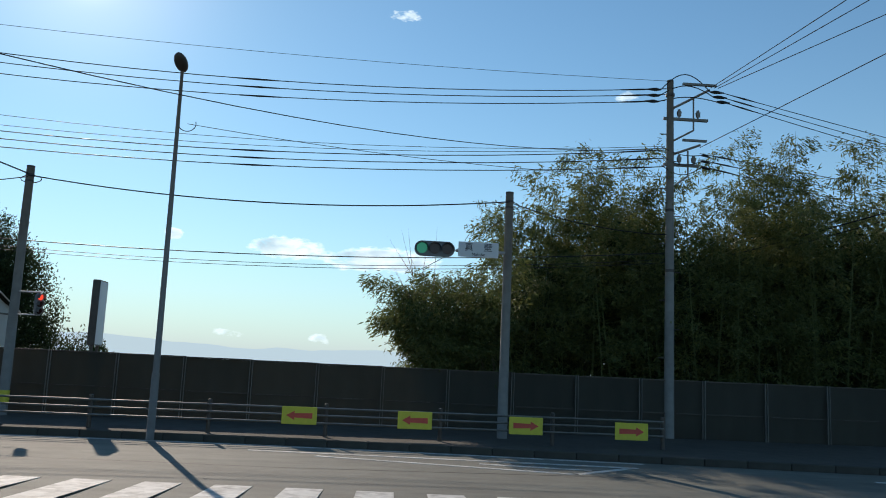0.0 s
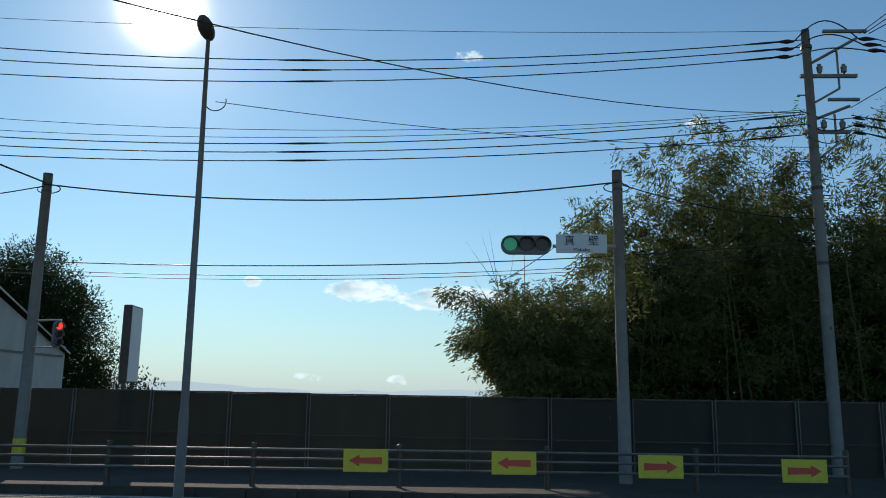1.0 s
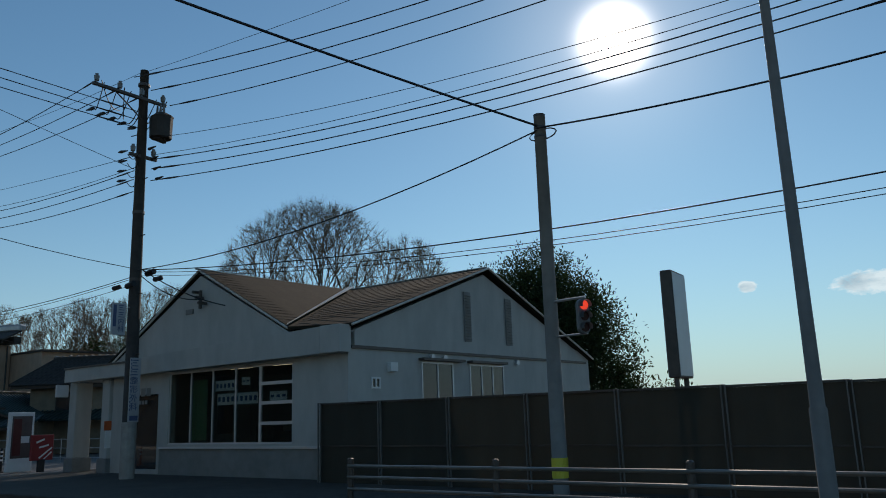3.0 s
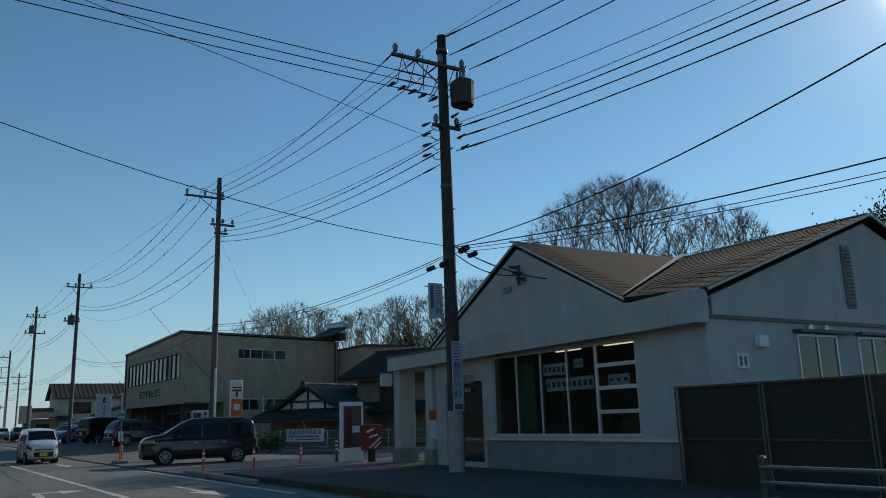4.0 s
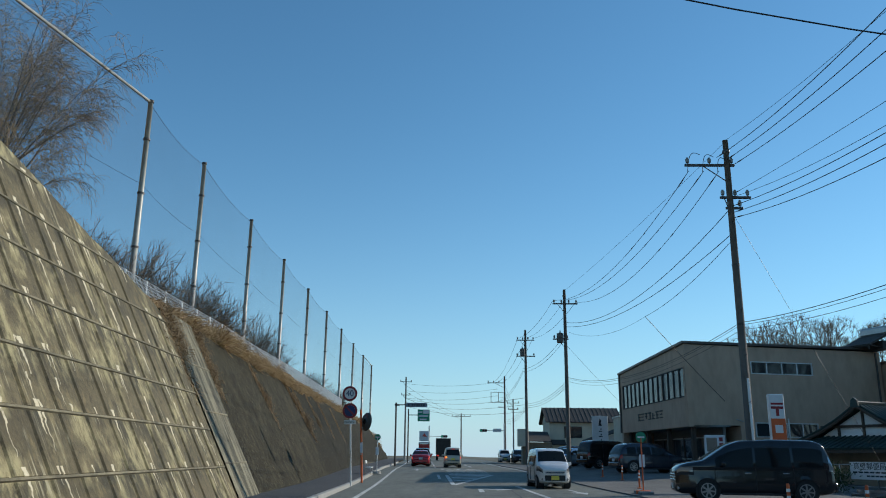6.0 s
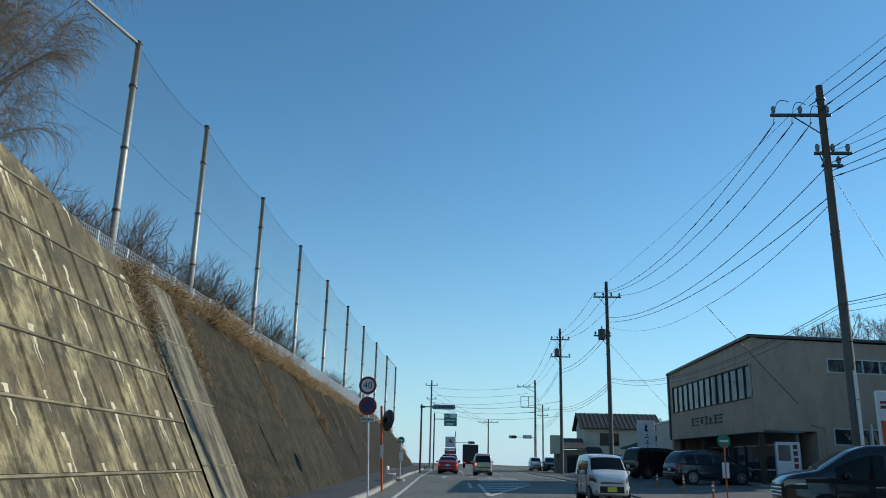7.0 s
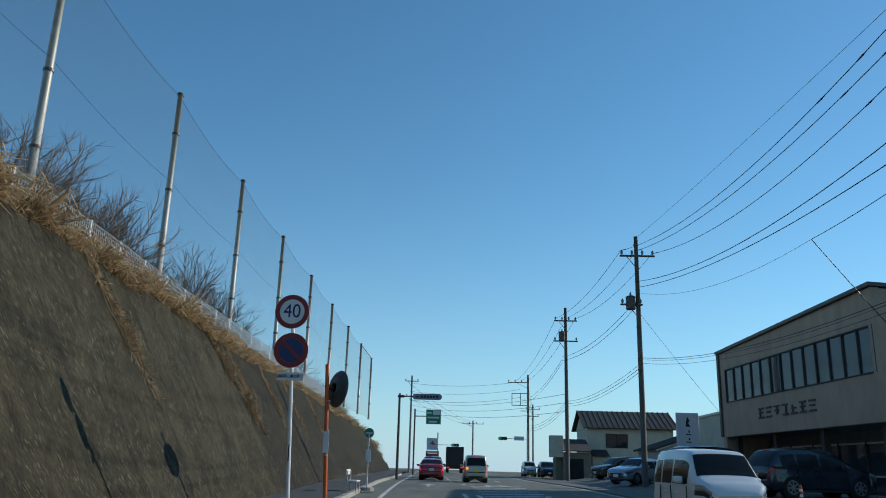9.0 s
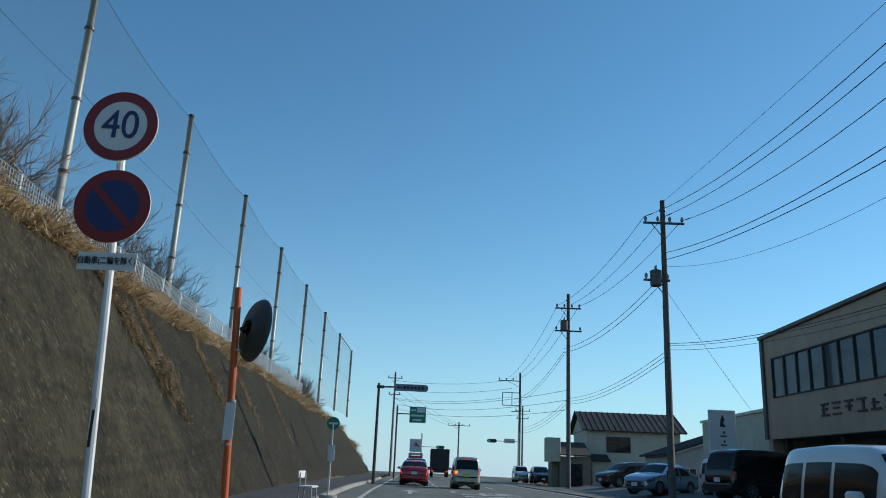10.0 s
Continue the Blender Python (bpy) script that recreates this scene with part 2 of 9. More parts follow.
def limed_panels(name, row0, pitch_z, col0, pitch_x):
    """Old olive-grey concrete: blotches, dark streaks, darker bands below the ledges, and lime that has run out of a
    weep hole in each panel.
    """
    m = paint(name, (0.128, 0.103, 0.056), 0.92, vary=0.4, scale=9.0, bump=0.6, bump_scale=26, each=0.25)
    n, l, calc = nodes_of(m)
    b = n["Principled BSDF"]
    out = b.inputs["Base Color"].links[0].from_socket
    pos = n.new("ShaderNodeNewGeometry").outputs["Position"]
    sep = n.new("ShaderNodeSeparateXYZ")
    l.new(pos, sep.inputs[0])
    # damp dark blotches and pale weathered patches
    out = lay(n, l, calc, out, (0.06, 0.055, 0.036), stepped(n, l, noise_at(n, l, pos, 1.3, (1, 1, 0.5), 8, 0.66), 0.46, 0.68, 0.75))
    out = lay(n, l, calc, out, (0.24, 0.185, 0.09), stepped(n, l, noise_at(n, l, pos, 3.4, (1, 0.5, 0.5), 9, 0.72), 0.53, 0.66, 0.65))
    out = lay(n, l, calc, out, (0.045, 0.039, 0.026), stepped(n, l, noise_at(n, l, pos, 4.6, (1, 0.6, 0.6), 9, 0.75), 0.52, 0.66, 0.7))
    # darker towards the top of each row, just below the ledge, broken up
    row_frac = calc("FRACT", calc("DIVIDE", calc("SUBTRACT", sep.outputs["Z"], row0), pitch_z))
    out = lay(n, l, calc, out, (0.04, 0.037, 0.026), calc("MULTIPLY", stepped(n, l, row_frac, 0.6, 1.0, 0.8), stepped(n, l, noise_at(n, l, pos, 2.6, (1.6, 0.4, 0.4), 7, 0.65), 0.42, 0.6)))
    pale = calc("MULTIPLY", stepped(n, l, noise_at(n, l, pos, 0.5, (1, 1, 1), 5, 0.6), 0.42, 0.56), stepped(n, l, noise_at(n, l, pos, 2.2, (1.2, 0.6, 0.6), 8, 0.7), 0.44, 0.64, 0.85))
    out = lay(n, l, calc, out, (0.42, 0.36, 0.19), pale)
    out = lay(n, l, calc, out, (0.45, 0.4, 0.26), calc("MULTIPLY", stepped(n, l, noise_at(n, l, pos, 2.1, (4.5, 0.2, 0.2), 5, 0.55), 0.6, 0.66, 0.75), stepped(n, l, noise_at(n, l, pos, 0.9, (1, 1, 1), 4, 0.55), 0.45, 0.62)))
    out = lay(n, l, calc, out, (0.045, 0.042, 0.03), stepped(n, l, noise_at(n, l, pos, 3.2, (2.4, 0.16, 0.16), 6, 0.6), 0.56, 0.7, 0.55))
    # lime from the weep holes: a blob at the hole, thinning as it runs down over the ledge
    for shift, seed, keep, wide, least in ((0.03, 3.0, 0.12, 0.085, 0.25), (0.03, 11.0, 0.5, 0.05, 0.55), (0.45, 23.0, 0.7, 0.07, 0.3)):
        u = calc("DIVIDE", calc("SUBTRACT", sep.outputs["X"], col0), pitch_x)
        v = calc("ADD", calc("DIVIDE", calc("SUBTRACT", sep.outputs["Z"], row0), pitch_z), 0.78 - shift)
        comb = n.new("ShaderNodeCombineXYZ")
        l.new(calc("FLOOR", u), comb.inputs[0])
        l.new(calc("FLOOR", v), comb.inputs[1])
        comb.inputs[2].default_value = seed
        wn_ = n.new("ShaderNodeTexWhiteNoise")
        wn_.noise_dimensions = "3D"
        l.new(comb.outputs[0], wn_.inputs["Vector"])
        cut = n.new("ShaderNodeSeparateColor")
        l.new(wn_.outputs["Color"], cut.inputs[0])
        fall = calc("SUBTRACT", 0.92, calc("FRACT", v))                                  # nought at the hole, grows downwards
        length = calc("MULTIPLY_ADD", cut.outputs[0], 0.38, least)
        along_ = calc("DIVIDE", fall, length)
        sway = calc("MULTIPLY", calc("SUBTRACT", noise_at(n, l, pos, 4.0, (0.3, 1, 1), 3, 0.6), 0.5), 0.22)
        side_ = calc("ABSOLUTE", calc("ADD", calc("SUBTRACT", calc("FRACT", u), calc("MULTIPLY_ADD", cut.outputs[1], 0.3, 0.42)), sway))
        ragged = calc("MULTIPLY_ADD", noise_at(n, l, pos, 11.0, (1, 0.6, 0.6), 4, 0.6), 1.8, -0.2)
        taper = calc("POWER", calc("SUBTRACT", 1.0, along_, clamp=True), 1.7)
        half = calc("MULTIPLY", calc("MULTIPLY", calc("MULTIPLY_ADD", taper, 0.8, 0.2), calc("MULTIPLY_ADD", cut.outputs[0], 0.9 * wide, 0.6 * wide)), ragged)
        inside = calc("SUBTRACT", half, side_)
        on = calc("MULTIPLY", stepped(n, l, inside, -0.008, 0.014), calc("MULTIPLY", calc("GREATER_THAN", fall, 0.0), calc("LESS_THAN", along_, 1.0)))
        on = calc("MULTIPLY", on, calc("GREATER_THAN", cut.outputs[2], keep))
        out = lay(n, l, calc, out, (0.66, 0.58, 0.4), calc("MULTIPLY", on, stepped(n, l, noise_at(n, l, pos, 6.0, (1, 1, 1), 4, 0.6), 0.2, 0.5, 0.95)))
    l.new(out, b.inputs["Base Color"])
    return m


def flecked(name):
    """Dark sprayed concrete with rows of small pale slanting flecks and rough relief."""
    m = paint(name, (0.047, 0.0415, 0.026), 0.95, vary=0.6, scale=7.0, bump=1.0, bump_scale=14, dirt=0.7, dirt_colour=(0.011, 0.0095, 0.006), spec=0.2)
    n, l, calc = nodes_of(m)
    b = n["Principled BSDF"]
    out = b.inputs["Base Color"].links[0].from_socket
    pos = n.new("ShaderNodeNewGeometry").outputs["Position"]
    out = lay(n, l, calc, out, (0.062, 0.052, 0.03), stepped(n, l, noise_at(n, l, pos, 0.8, (1, 0.5, 0.5), 8, 0.7), 0.5, 0.7, 0.7))
    out = lay(n, l, calc, out, (0.013, 0.012, 0.009), stepped(n, l, noise_at(n, l, pos, 1.7, (1.3, 0.25, 0.25), 7, 0.68), 0.52, 0.68, 0.7))
    # past the second joint a darker tone is painted in for the duller grazing light
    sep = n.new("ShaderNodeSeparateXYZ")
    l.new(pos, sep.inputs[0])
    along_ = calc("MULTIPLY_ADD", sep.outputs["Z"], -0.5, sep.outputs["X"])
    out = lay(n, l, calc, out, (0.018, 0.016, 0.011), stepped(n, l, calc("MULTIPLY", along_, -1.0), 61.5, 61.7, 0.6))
    for turn, lo in ((1.0, 0.6), (1.2, 0.62)):
        fl = stepped(n, l, noise_at(n, l, pos, 6.5, (1.1, 0.0, 4.6), 2, 0.5, (0, turn, 0)), lo, lo + 0.07)
        few = stepped(n, l, noise_at(n, l, pos, 1.1 + turn, (1, 1, 1), 4, 0.6), 0.4, 0.62, 0.75)
        out = lay(n, l, calc, out, (0.23, 0.205, 0.14), calc("MULTIPLY", fl, few))
    l.new(out, b.inputs["Base Color"])
    return m


def leafy(name, colour, other, through=0.35):
    """Leaves: two tones from leaf to leaf, some light coming through."""
    m = bpy.data.materials.new(name)
    m.use_nodes = True
    n, l = m.node_tree.nodes, m.node_tree.links
    b = n["Principled BSDF"]
    g = n.new("ShaderNodeNewGeometry")
    mx = n.new("ShaderNodeMix")
    mx.data_type = "RGBA"
    mx.inputs["A"].default_value, mx.inputs["B"].default_value = (*colour, 1), (*other, 1)
    l.new(g.outputs["Random Per Island"], mx.inputs["Factor"])
    l.new(mx.outputs["Result"], b.inputs["Base Color"])
    b.inputs["Roughness"].default_value, b.inputs["Specular IOR Level"].default_value = 0.65, 0.25
    tr = n.new("ShaderNodeBsdfTranslucent")
    l.new(mx.outputs["Result"], tr.inputs["Color"])
    ms = n.new("ShaderNodeMixShader")
    ms.inputs[0].default_value = through
    l.new(b.outputs[0], ms.inputs[1])
    l.new(tr.outputs[0], ms.inputs[2])
    l.new(ms.outputs[0], n["Material Output"].inputs["Surface"])
    return m


def glowing(name, colour, strength, base=(0.02, 0.02, 0.02)):
    m = bpy.data.materials.new(name)
    m.use_nodes = True
    b = m.node_tree.nodes["Principled BSDF"]
    b.inputs["Base Color"].default_value = (*base, 1)
    b.inputs["Emission Color"].default_value, b.inputs["Emission Strength"].default_value = (*colour, 1), strength
    b.inputs["Roughness"].default_value = 0.3
    return m


def see_through(name, colour, rough=0.03, tint=0.5, gloss=0.7):
    """Window glass that is partly clear, partly mirror."""
    m = bpy.data.materials.new(name)
    m.use_nodes = True
    n, l = m.node_tree.nodes, m.node_tree.links
    b = n["Principled BSDF"]
    b.inputs["Base Color"].default_value = (*colour, 1)
    b.inputs["Roughness"].default_value, b.inputs["Specular IOR Level"].default_value = rough, gloss
    t = n.new("ShaderNodeBsdfTransparent")
    t.inputs["Color"].default_value = (0.75, 0.8, 0.78, 1)
    ms = n.new("ShaderNodeMixShader")
    ms.inputs[0].default_value = tint
    l.new(t.outputs[0], ms.inputs[1])
    l.new(b.outputs[0], ms.inputs[2])
    l.new(ms.outputs[0], n["Material Output"].inputs["Surface"])
    return m


ASPHALT = paint("asphalt", (0.15, 0.156, 0.13), 0.82, vary=0.3, scale=3.0, bump=0.25, bump_scale=220, dirt=0.35, dirt_colour=(0.06, 0.058, 0.052), stretch=(0.35, 1, 1))
LOT = paint("lot_asphalt", (0.145, 0.14, 0.128), 0.88, vary=0.3, scale=2.2, bump=0.3, bump_scale=160, dirt=0.4, dirt_colour=(0.055, 0.055, 0.055))
WALKWAY = paint("walkway_asphalt", (0.058, 0.058, 0.06), 0.88, vary=0.25, scale=3, bump=0.3, bump_scale=160)
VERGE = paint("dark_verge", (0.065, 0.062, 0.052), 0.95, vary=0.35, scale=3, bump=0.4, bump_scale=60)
SOIL = paint("soil", (0.12, 0.1, 0.065), 0.95, vary=0.4, scale=1.2, bump=0.5, bump_scale=20, dirt=0.5, dirt_colour=(0.06, 0.07, 0.03))
MARK = paint("road_paint", (0.56, 0.56, 0.53), 0.75, vary=0.2, scale=7, dirt=0.95, dirt_colour=(0.155, 0.155, 0.14))
CONCRETE = paint("concrete", (0.36, 0.35, 0.32), 0.85, vary=0.25, scale=5, bump=0.25, bump_scale=60, dirt=0.4, dirt_colour=(0.14, 0.13, 0.11))
POLE_GREY = paint("pole_concrete", (0.23, 0.22, 0.2), 0.8, vary=0.22, scale=4, bump=0.15, bump_scale=50, dirt=0.4, dirt_colour=(0.13, 0.12, 0.11))
POLE_BROWN = paint("pole_brown", (0.13, 0.11, 0.092), 0.85, vary=0.25, scale=5, bump=0.15, bump_scale=50, dirt=0.4, dirt_colour=(0.07, 0.06, 0.05))
POLE_DARK = paint("pole_dark", (0.055, 0.048, 0.042), 0.85, vary=0.3, scale=8, bump=0.2, dirt=0.4, dirt_colour=(0.02, 0.018, 0.016))
STEEL = paint("galvanised_steel", (0.42, 0.43, 0.43), 0.42, 0.75, vary=0.2, scale=8, dirt=0.3, dirt_colour=(0.2, 0.19, 0.18))
STEEL_BROWN = paint("brown_steel", (0.09, 0.075, 0.065), 0.5, 0.3, vary=0.25, scale=8)
BLACK = paint("black_rubber", (0.015, 0.015, 0.016), 0.6, vary=0.2, scale=12)
CABLE = paint("cable", (0.012, 0.012, 0.014), 0.55, vary=0.1, scale=3)
PORCELAIN = paint("porcelain", (0.17, 0.165, 0.16), 0.18, vary=0.06, scale=10)
WHITE = paint("white_paint", (0.76, 0.76, 0.74), 0.5, vary=0.07, scale=4, dirt=0.2, dirt_colour=(0.42, 0.41, 0.38))
RED = paint("red_paint", (0.24, 0.014, 0.018), 0.45, vary=0.12, scale=6)
BLUE = paint("blue_paint", (0.01, 0.026, 0.12), 0.42, vary=0.1, scale=6)
ORANGE = paint("orange_paint", (0.62, 0.115, 0.025), 0.5, vary=0.15, scale=6, dirt=0.25, dirt_colour=(0.25, 0.09, 0.03))
YELLOW = paint("yellow_sheet", (0.7, 0.62, 0.06), 0.5, vary=0.12, scale=5, dirt=0.2, dirt_colour=(0.35, 0.3, 0.08))
GREEN = paint("green_sheet", (0.02, 0.24, 0.13), 0.5, vary=0.1, scale=5)
INK = paint("ink", (0.03, 0.03, 0.035), 0.6, vary=0.1, scale=9)
GLASS_DARK = see_through("window_glass", (0.03, 0.036, 0.04), 0.03, 0.9)
GLASS_SHOP = see_through("shop_glass", (0.03, 0.035, 0.035), 0.02, 0.14)

# ---- building helpers ----


def thing(name, label, category, at=(0, 0, 0), turn=0.0, group="", kind=""):
    ob = new(name)
    ob.empty_display_size = 0.2
    ob.matrix_basis = pose(*at, 0, 0, turn)
    return tagged(ob, label, category, group, kind)


def mesh_of(bm, smooth=False):
    me = bpy.data.meshes.new("mesh")
    bm.to_mesh(me)
    bm.free()
    if smooth:
        for p in me.polygons:
            p.use_smooth = True
    return me


def part(name, bm, material, parent=None, label="", smooth=False):
    """Links a bmesh (or a mesh) as one object, under parent if there is one."""
    me = bm if isinstance(bm, bpy.types.Mesh) else mesh_of(bm, smooth)
    if not me.materials:
        me.materials.append(material)
    ob = new(name, me)
    ob.parent = parent
    if label:
        ob["label"] = label
    return ob


def solid(name, bm, material, label, category, group="", kind="", smooth=False):
    return tagged(part(name, bm, material, None, "", smooth), label, category, group, kind)


def box(lo, hi, bm=None, bevel=0.0, m=None):
    """A block from corner lo to corner hi, its edges rounded by bevel."""
    own = bmesh.new()
    bmesh.ops.create_cube(own, size=1)
    lo, hi = Vector(lo), Vector(hi)
    bmesh.ops.transform(own, matrix=Matrix.Translation((lo + hi) / 2) @ Matrix.Diagonal((*(hi - lo), 1)), verts=own.verts)
    if bevel:
        bmesh.ops.bevel(own, geom=list(own.edges), offset=bevel, segments=1, affect="EDGES")
    if m:
        bmesh.ops.transform(own, matrix=m, verts=own.verts)
    return join(bm, own)


def join(bm, own):
    if bm is None:
        return own
    me = bpy.data.meshes.new("tmp")
    own.to_mesh(me)
    own.free()
    bm.from_mesh(me)
    bpy.data.meshes.remove(me)
    return bm


def tube(points, radii, sides=8, bm=None, caps=True):
    """A round bar through points; radii: one number or one a point."""
    bm = bm or bmesh.new()
    pts = [Vector(p) for p in points]
    if isinstance(radii, (int, float)):
        radii = [radii] * len(pts)
    rings = []
    for i, p in enumerate(pts):
        d = (pts[min(i + 1, len(pts) - 1)] - pts[max(i - 1, 0)]).normalized()
        a = d.cross(Vector((0, 0, 1)) if abs(d.z) < 0.95 else Vector((1, 0, 0))).normalized()
        b = d.cross(a)
        rings.append([bm.verts.new(p + radii[i] * (math.cos(2 * math.pi * k / sides) * a + math.sin(2 * math.pi * k / sides) * b)) for k in range(sides)])
    for r, s in zip(rings, rings[1:]):
        for k in range(sides):
            bm.faces.new((r[k], r[(k + 1) % sides], s[(k + 1) % sides], s[k]))
    if caps:
        bm.faces.new(rings[0])
        bm.faces.new(rings[-1][::-1])
    return bm


def disc(centre, axis, radius, thick, sides=28, bm=None):
    c, a = Vector(centre), Vector(axis).normalized()
    return tube([c - a * thick / 2, c + a * thick / 2], radius, sides, bm)


def slab(points, thick, bm=None):
    """A flat plate: the polygon of points, given thickness along its normal."""
    bm = bm or bmesh.new()
    pts = [Vector(p) for p in points]
    nrm = (pts[1] - pts[0]).cross(pts[-1] - pts[0]).normalized() * thick
    a = [bm.verts.new(p) for p in pts]
    b = [bm.verts.new(p + nrm) for p in pts]
    bm.faces.new(a[::-1])
    bm.faces.new(b)
    for i in range(len(a)):
        j = (i + 1) % len(a)
        bm.faces.new((a[i], a[j], b[j], b[i]))
    return bm


def sheet(xs, rows, bm=None):
    """A grid: rows is a list of functions x -> point."""
    bm = bm or bmesh.new()
    g = [[bm.verts.new(f(x)) for f in rows] for x in xs]
    for a, b in zip(g, g[1:]):
        for i in range(len(rows) - 1):
            bm.faces.new((a[i], a[i + 1], b[i + 1], b[i]))
    return bm


def spread(a, b, step):
    n = max(1, round(abs(b - a) / step))
    return [a + (b - a) * i / n for i in range(n + 1)]


def letters(text, size, thick=0.004):
    """Text as a mesh in the x-z plane, facing -y, centred on the origin."""
    cu = bpy.data.curves.new("text", "FONT")
    cu.body, cu.size, cu.align_x, cu.align_y, cu.extrude = text, size, "CENTER", "CENTER", thick
    ob = new("text", cu)
    dg = bpy.context.evaluated_depsgraph_get()
    me = bpy.data.meshes.new_from_object(ob.evaluated_get(dg))
    bpy.data.objects.remove(ob)
    me.materials.clear()
    me.transform(pose(0, 0, 0, 90))
    return me


# ---- lie of the land ----
def ease(a, b, x):
    t = min(1, max(0, (x - a) / (b - a)))
    return t * t * (3 - 2 * t)


def g(x, y):
    """Height of the ground."""
    z = 0.3 * ease(-48, -82, x) + 0.2 * ease(-82, -150, x) - 6 * ease(-190, -600, x)
    z += 0.052 * max(0, 13 - y) * ease(-16, -8, x)
    z -= 4.0 * ease(32, 160, y) + 62 * ease(240, 2400, y)
    return z


def lot_rise(x, y):
    """The paved yard climbs a little towards the shop."""
    return 0.27 * ease(-50, -61, x) * ease(19.8, 22.2, y)


def bend(x):
    """How the main road swings sideways along its length, nought at x = -30."""
    if x < -12:
        return 0.038 * (x + 30)
    if x < 2:
        t = x + 12
        return 0.684 + 0.038 * t - 0.0055 * t * t
    return 0.138 - 0.116 * (x - 2)


def road(off, x, up=0.0):
    y = off + bend(x)
    return Vector((x, y, g(x, y) + up))

# ---- land, road and walls ----
def wall_foot(x):
    return 6.15 + 0.045 * (x + 36)


def wall_at(x, z, out=0.0):
    """A point on the leaning face of the retaining wall."""
    return Vector((x, wall_foot(x) - 0.5 * (z - 0.1) + 0.894 * out, z + 0.447 * out))


def wall_top(x):
    if x > -38.4:
        return min(7.9, 5.3 + 0.285 * (x + 38.2) + 0.12 * noise.noise((x * 0.9, 2.0, 0)))
    return 5.05 + 0.35 * noise.noise((x * 0.12, 3.1, 0)) + 0.28 * noise.noise((x * 0.55, 7.0, 0)) + 0.3 * ease(-47, -40, x) - 3.4 * ease(-126, -152, x)


# far land, one sheet to the horizon, sunk below the roads laid on it
bm = bmesh.new()
gx = [-4200, -2600, -1500, -900, -600, -420, -300, -240, -200, -170] + spread(-150, 60, 5) + [80, 120, 200, 400, 900, 2000, 4000]
gy = [-3500, -1800, -900, -400, -200, -100, -60] + spread(-40, 60, 4) + [75, 95, 120, 160, 250, 500, 1200, 2500, 4200]


def land(x, y):
    hill = 0.0
    if x < -18 and y < wall_foot(x) - 1.3:
        hill = 8.0 * ease(wall_foot(x) - 1.3, wall_foot(x) - 6.6, y) * ease(-18, -24, x) * (1 - ease(-140, -158, x))
    return g(x, y) - 0.12 + hill - (0.9 if hill else 0)


gv = [[bm.verts.new((x, y, land(x, y))) for y in gy] for x in gx]
for i in range(len(gx) - 1):
    for j in range(len(gy) - 1):
        bm.faces.new((gv[i][j], gv[i + 1][j], gv[i + 1][j + 1], gv[i][j + 1]))
solid("ground", bm, SOIL, "dry winter earth and low grass out to the horizon", "ground", kind="structure")

XS = spread(-330, -120, 10)[:-1] + spread(-120, -24, 3)[:-1] + spread(-24, 46, 1.4)
LEFT_KERB, RIGHT_KERB = 8.3, 19.25


def across(a, b, n):
    return [lambda x, o=a + (b - a) * i / n: road(o, x) for i in range(n + 1)]


solid("road", sheet(XS, across(LEFT_KERB, 21.2, 8)), ASPHALT, "grey worn asphalt main road with painted lines", "road", kind="structure")
# side street coming down to the crossing
side = lambda y: [lambda x, y=y: Vector((x, y, g(x, y) - 0.002))]
solid("side_street", sheet(spread(-9.5, 16, 1.5), [f for y in spread(-30, 9.2, 1.6) for f in side(y)]), ASPHALT, "sloping grey asphalt side street at the crossing", "road", kind="structure")
# paved yards on the far side of the road


def lot_row(u):
    def at(x):
        if u < 0:
            return road(18.88, x, -0.02)
        y = 18.9 + bend(x) + u * (19.1 - bend(x))
        return Vector((x, y, g(x, y) + 0.05 + lot_rise(x, y)))
    return at


solid("parking_lot", sheet(spread(-104, -31.5, 2.5), [lot_row(u) for u in (-1, 0, 0.04, 0.08, 0.12, 0.16, 0.2, 0.25, 0.35, 0.6, 1.0)]), LOT, "worn pale asphalt parking lot beside the road", "parking lot", kind="structure")
solid("verge", sheet(spread(-31.5, 46, 2.0), [lambda x: Vector((x, max(19.44 + bend(x), 0), g(x, 19.4) - 0.05))] + [lambda x, o=o: Vector((x, max(o + bend(x), 0), g(x, o) + 0.16)) for o in (19.45, 20.4, 21.5, 23, 27, 34)]), VERGE, "dark bare strip of ground along the metal fence", "pavement", kind="structure")
b = bmesh.new()
edge = [[b.verts.new((x, y, g(-31.5, y) + dz)) for x, dz in ((-31.66, -0.05), (-31.66, 0.15), (-31.63, 0.175), (-31.5, 0.175), (-31.5, -0.05))] for y in spread(19.45, 34, 1.5)]
for p, q in zip(edge, edge[1:]):
    for i in range(4):
        b.faces.new((p[i], q[i], q[i + 1], p[i + 1]))
bmesh.ops.recalc_face_normals(b, faces=b.faces)
solid("lot_kerb", b, CONCRETE, "low concrete edge between the clinic yard and the lot", "kerb", kind="structure")
# walkway by the retaining wall
solid("pavement", sheet(spread(-170, -15, 3), [lambda x: road(LEFT_KERB - 0.16, x, 0.13), lambda x: road(7.6, x, 0.13), lambda x: road(5.3, x, 0.13)]), WALKWAY, "narrow dark asphalt pavement under the retaining wall", "pavement", kind="structure")


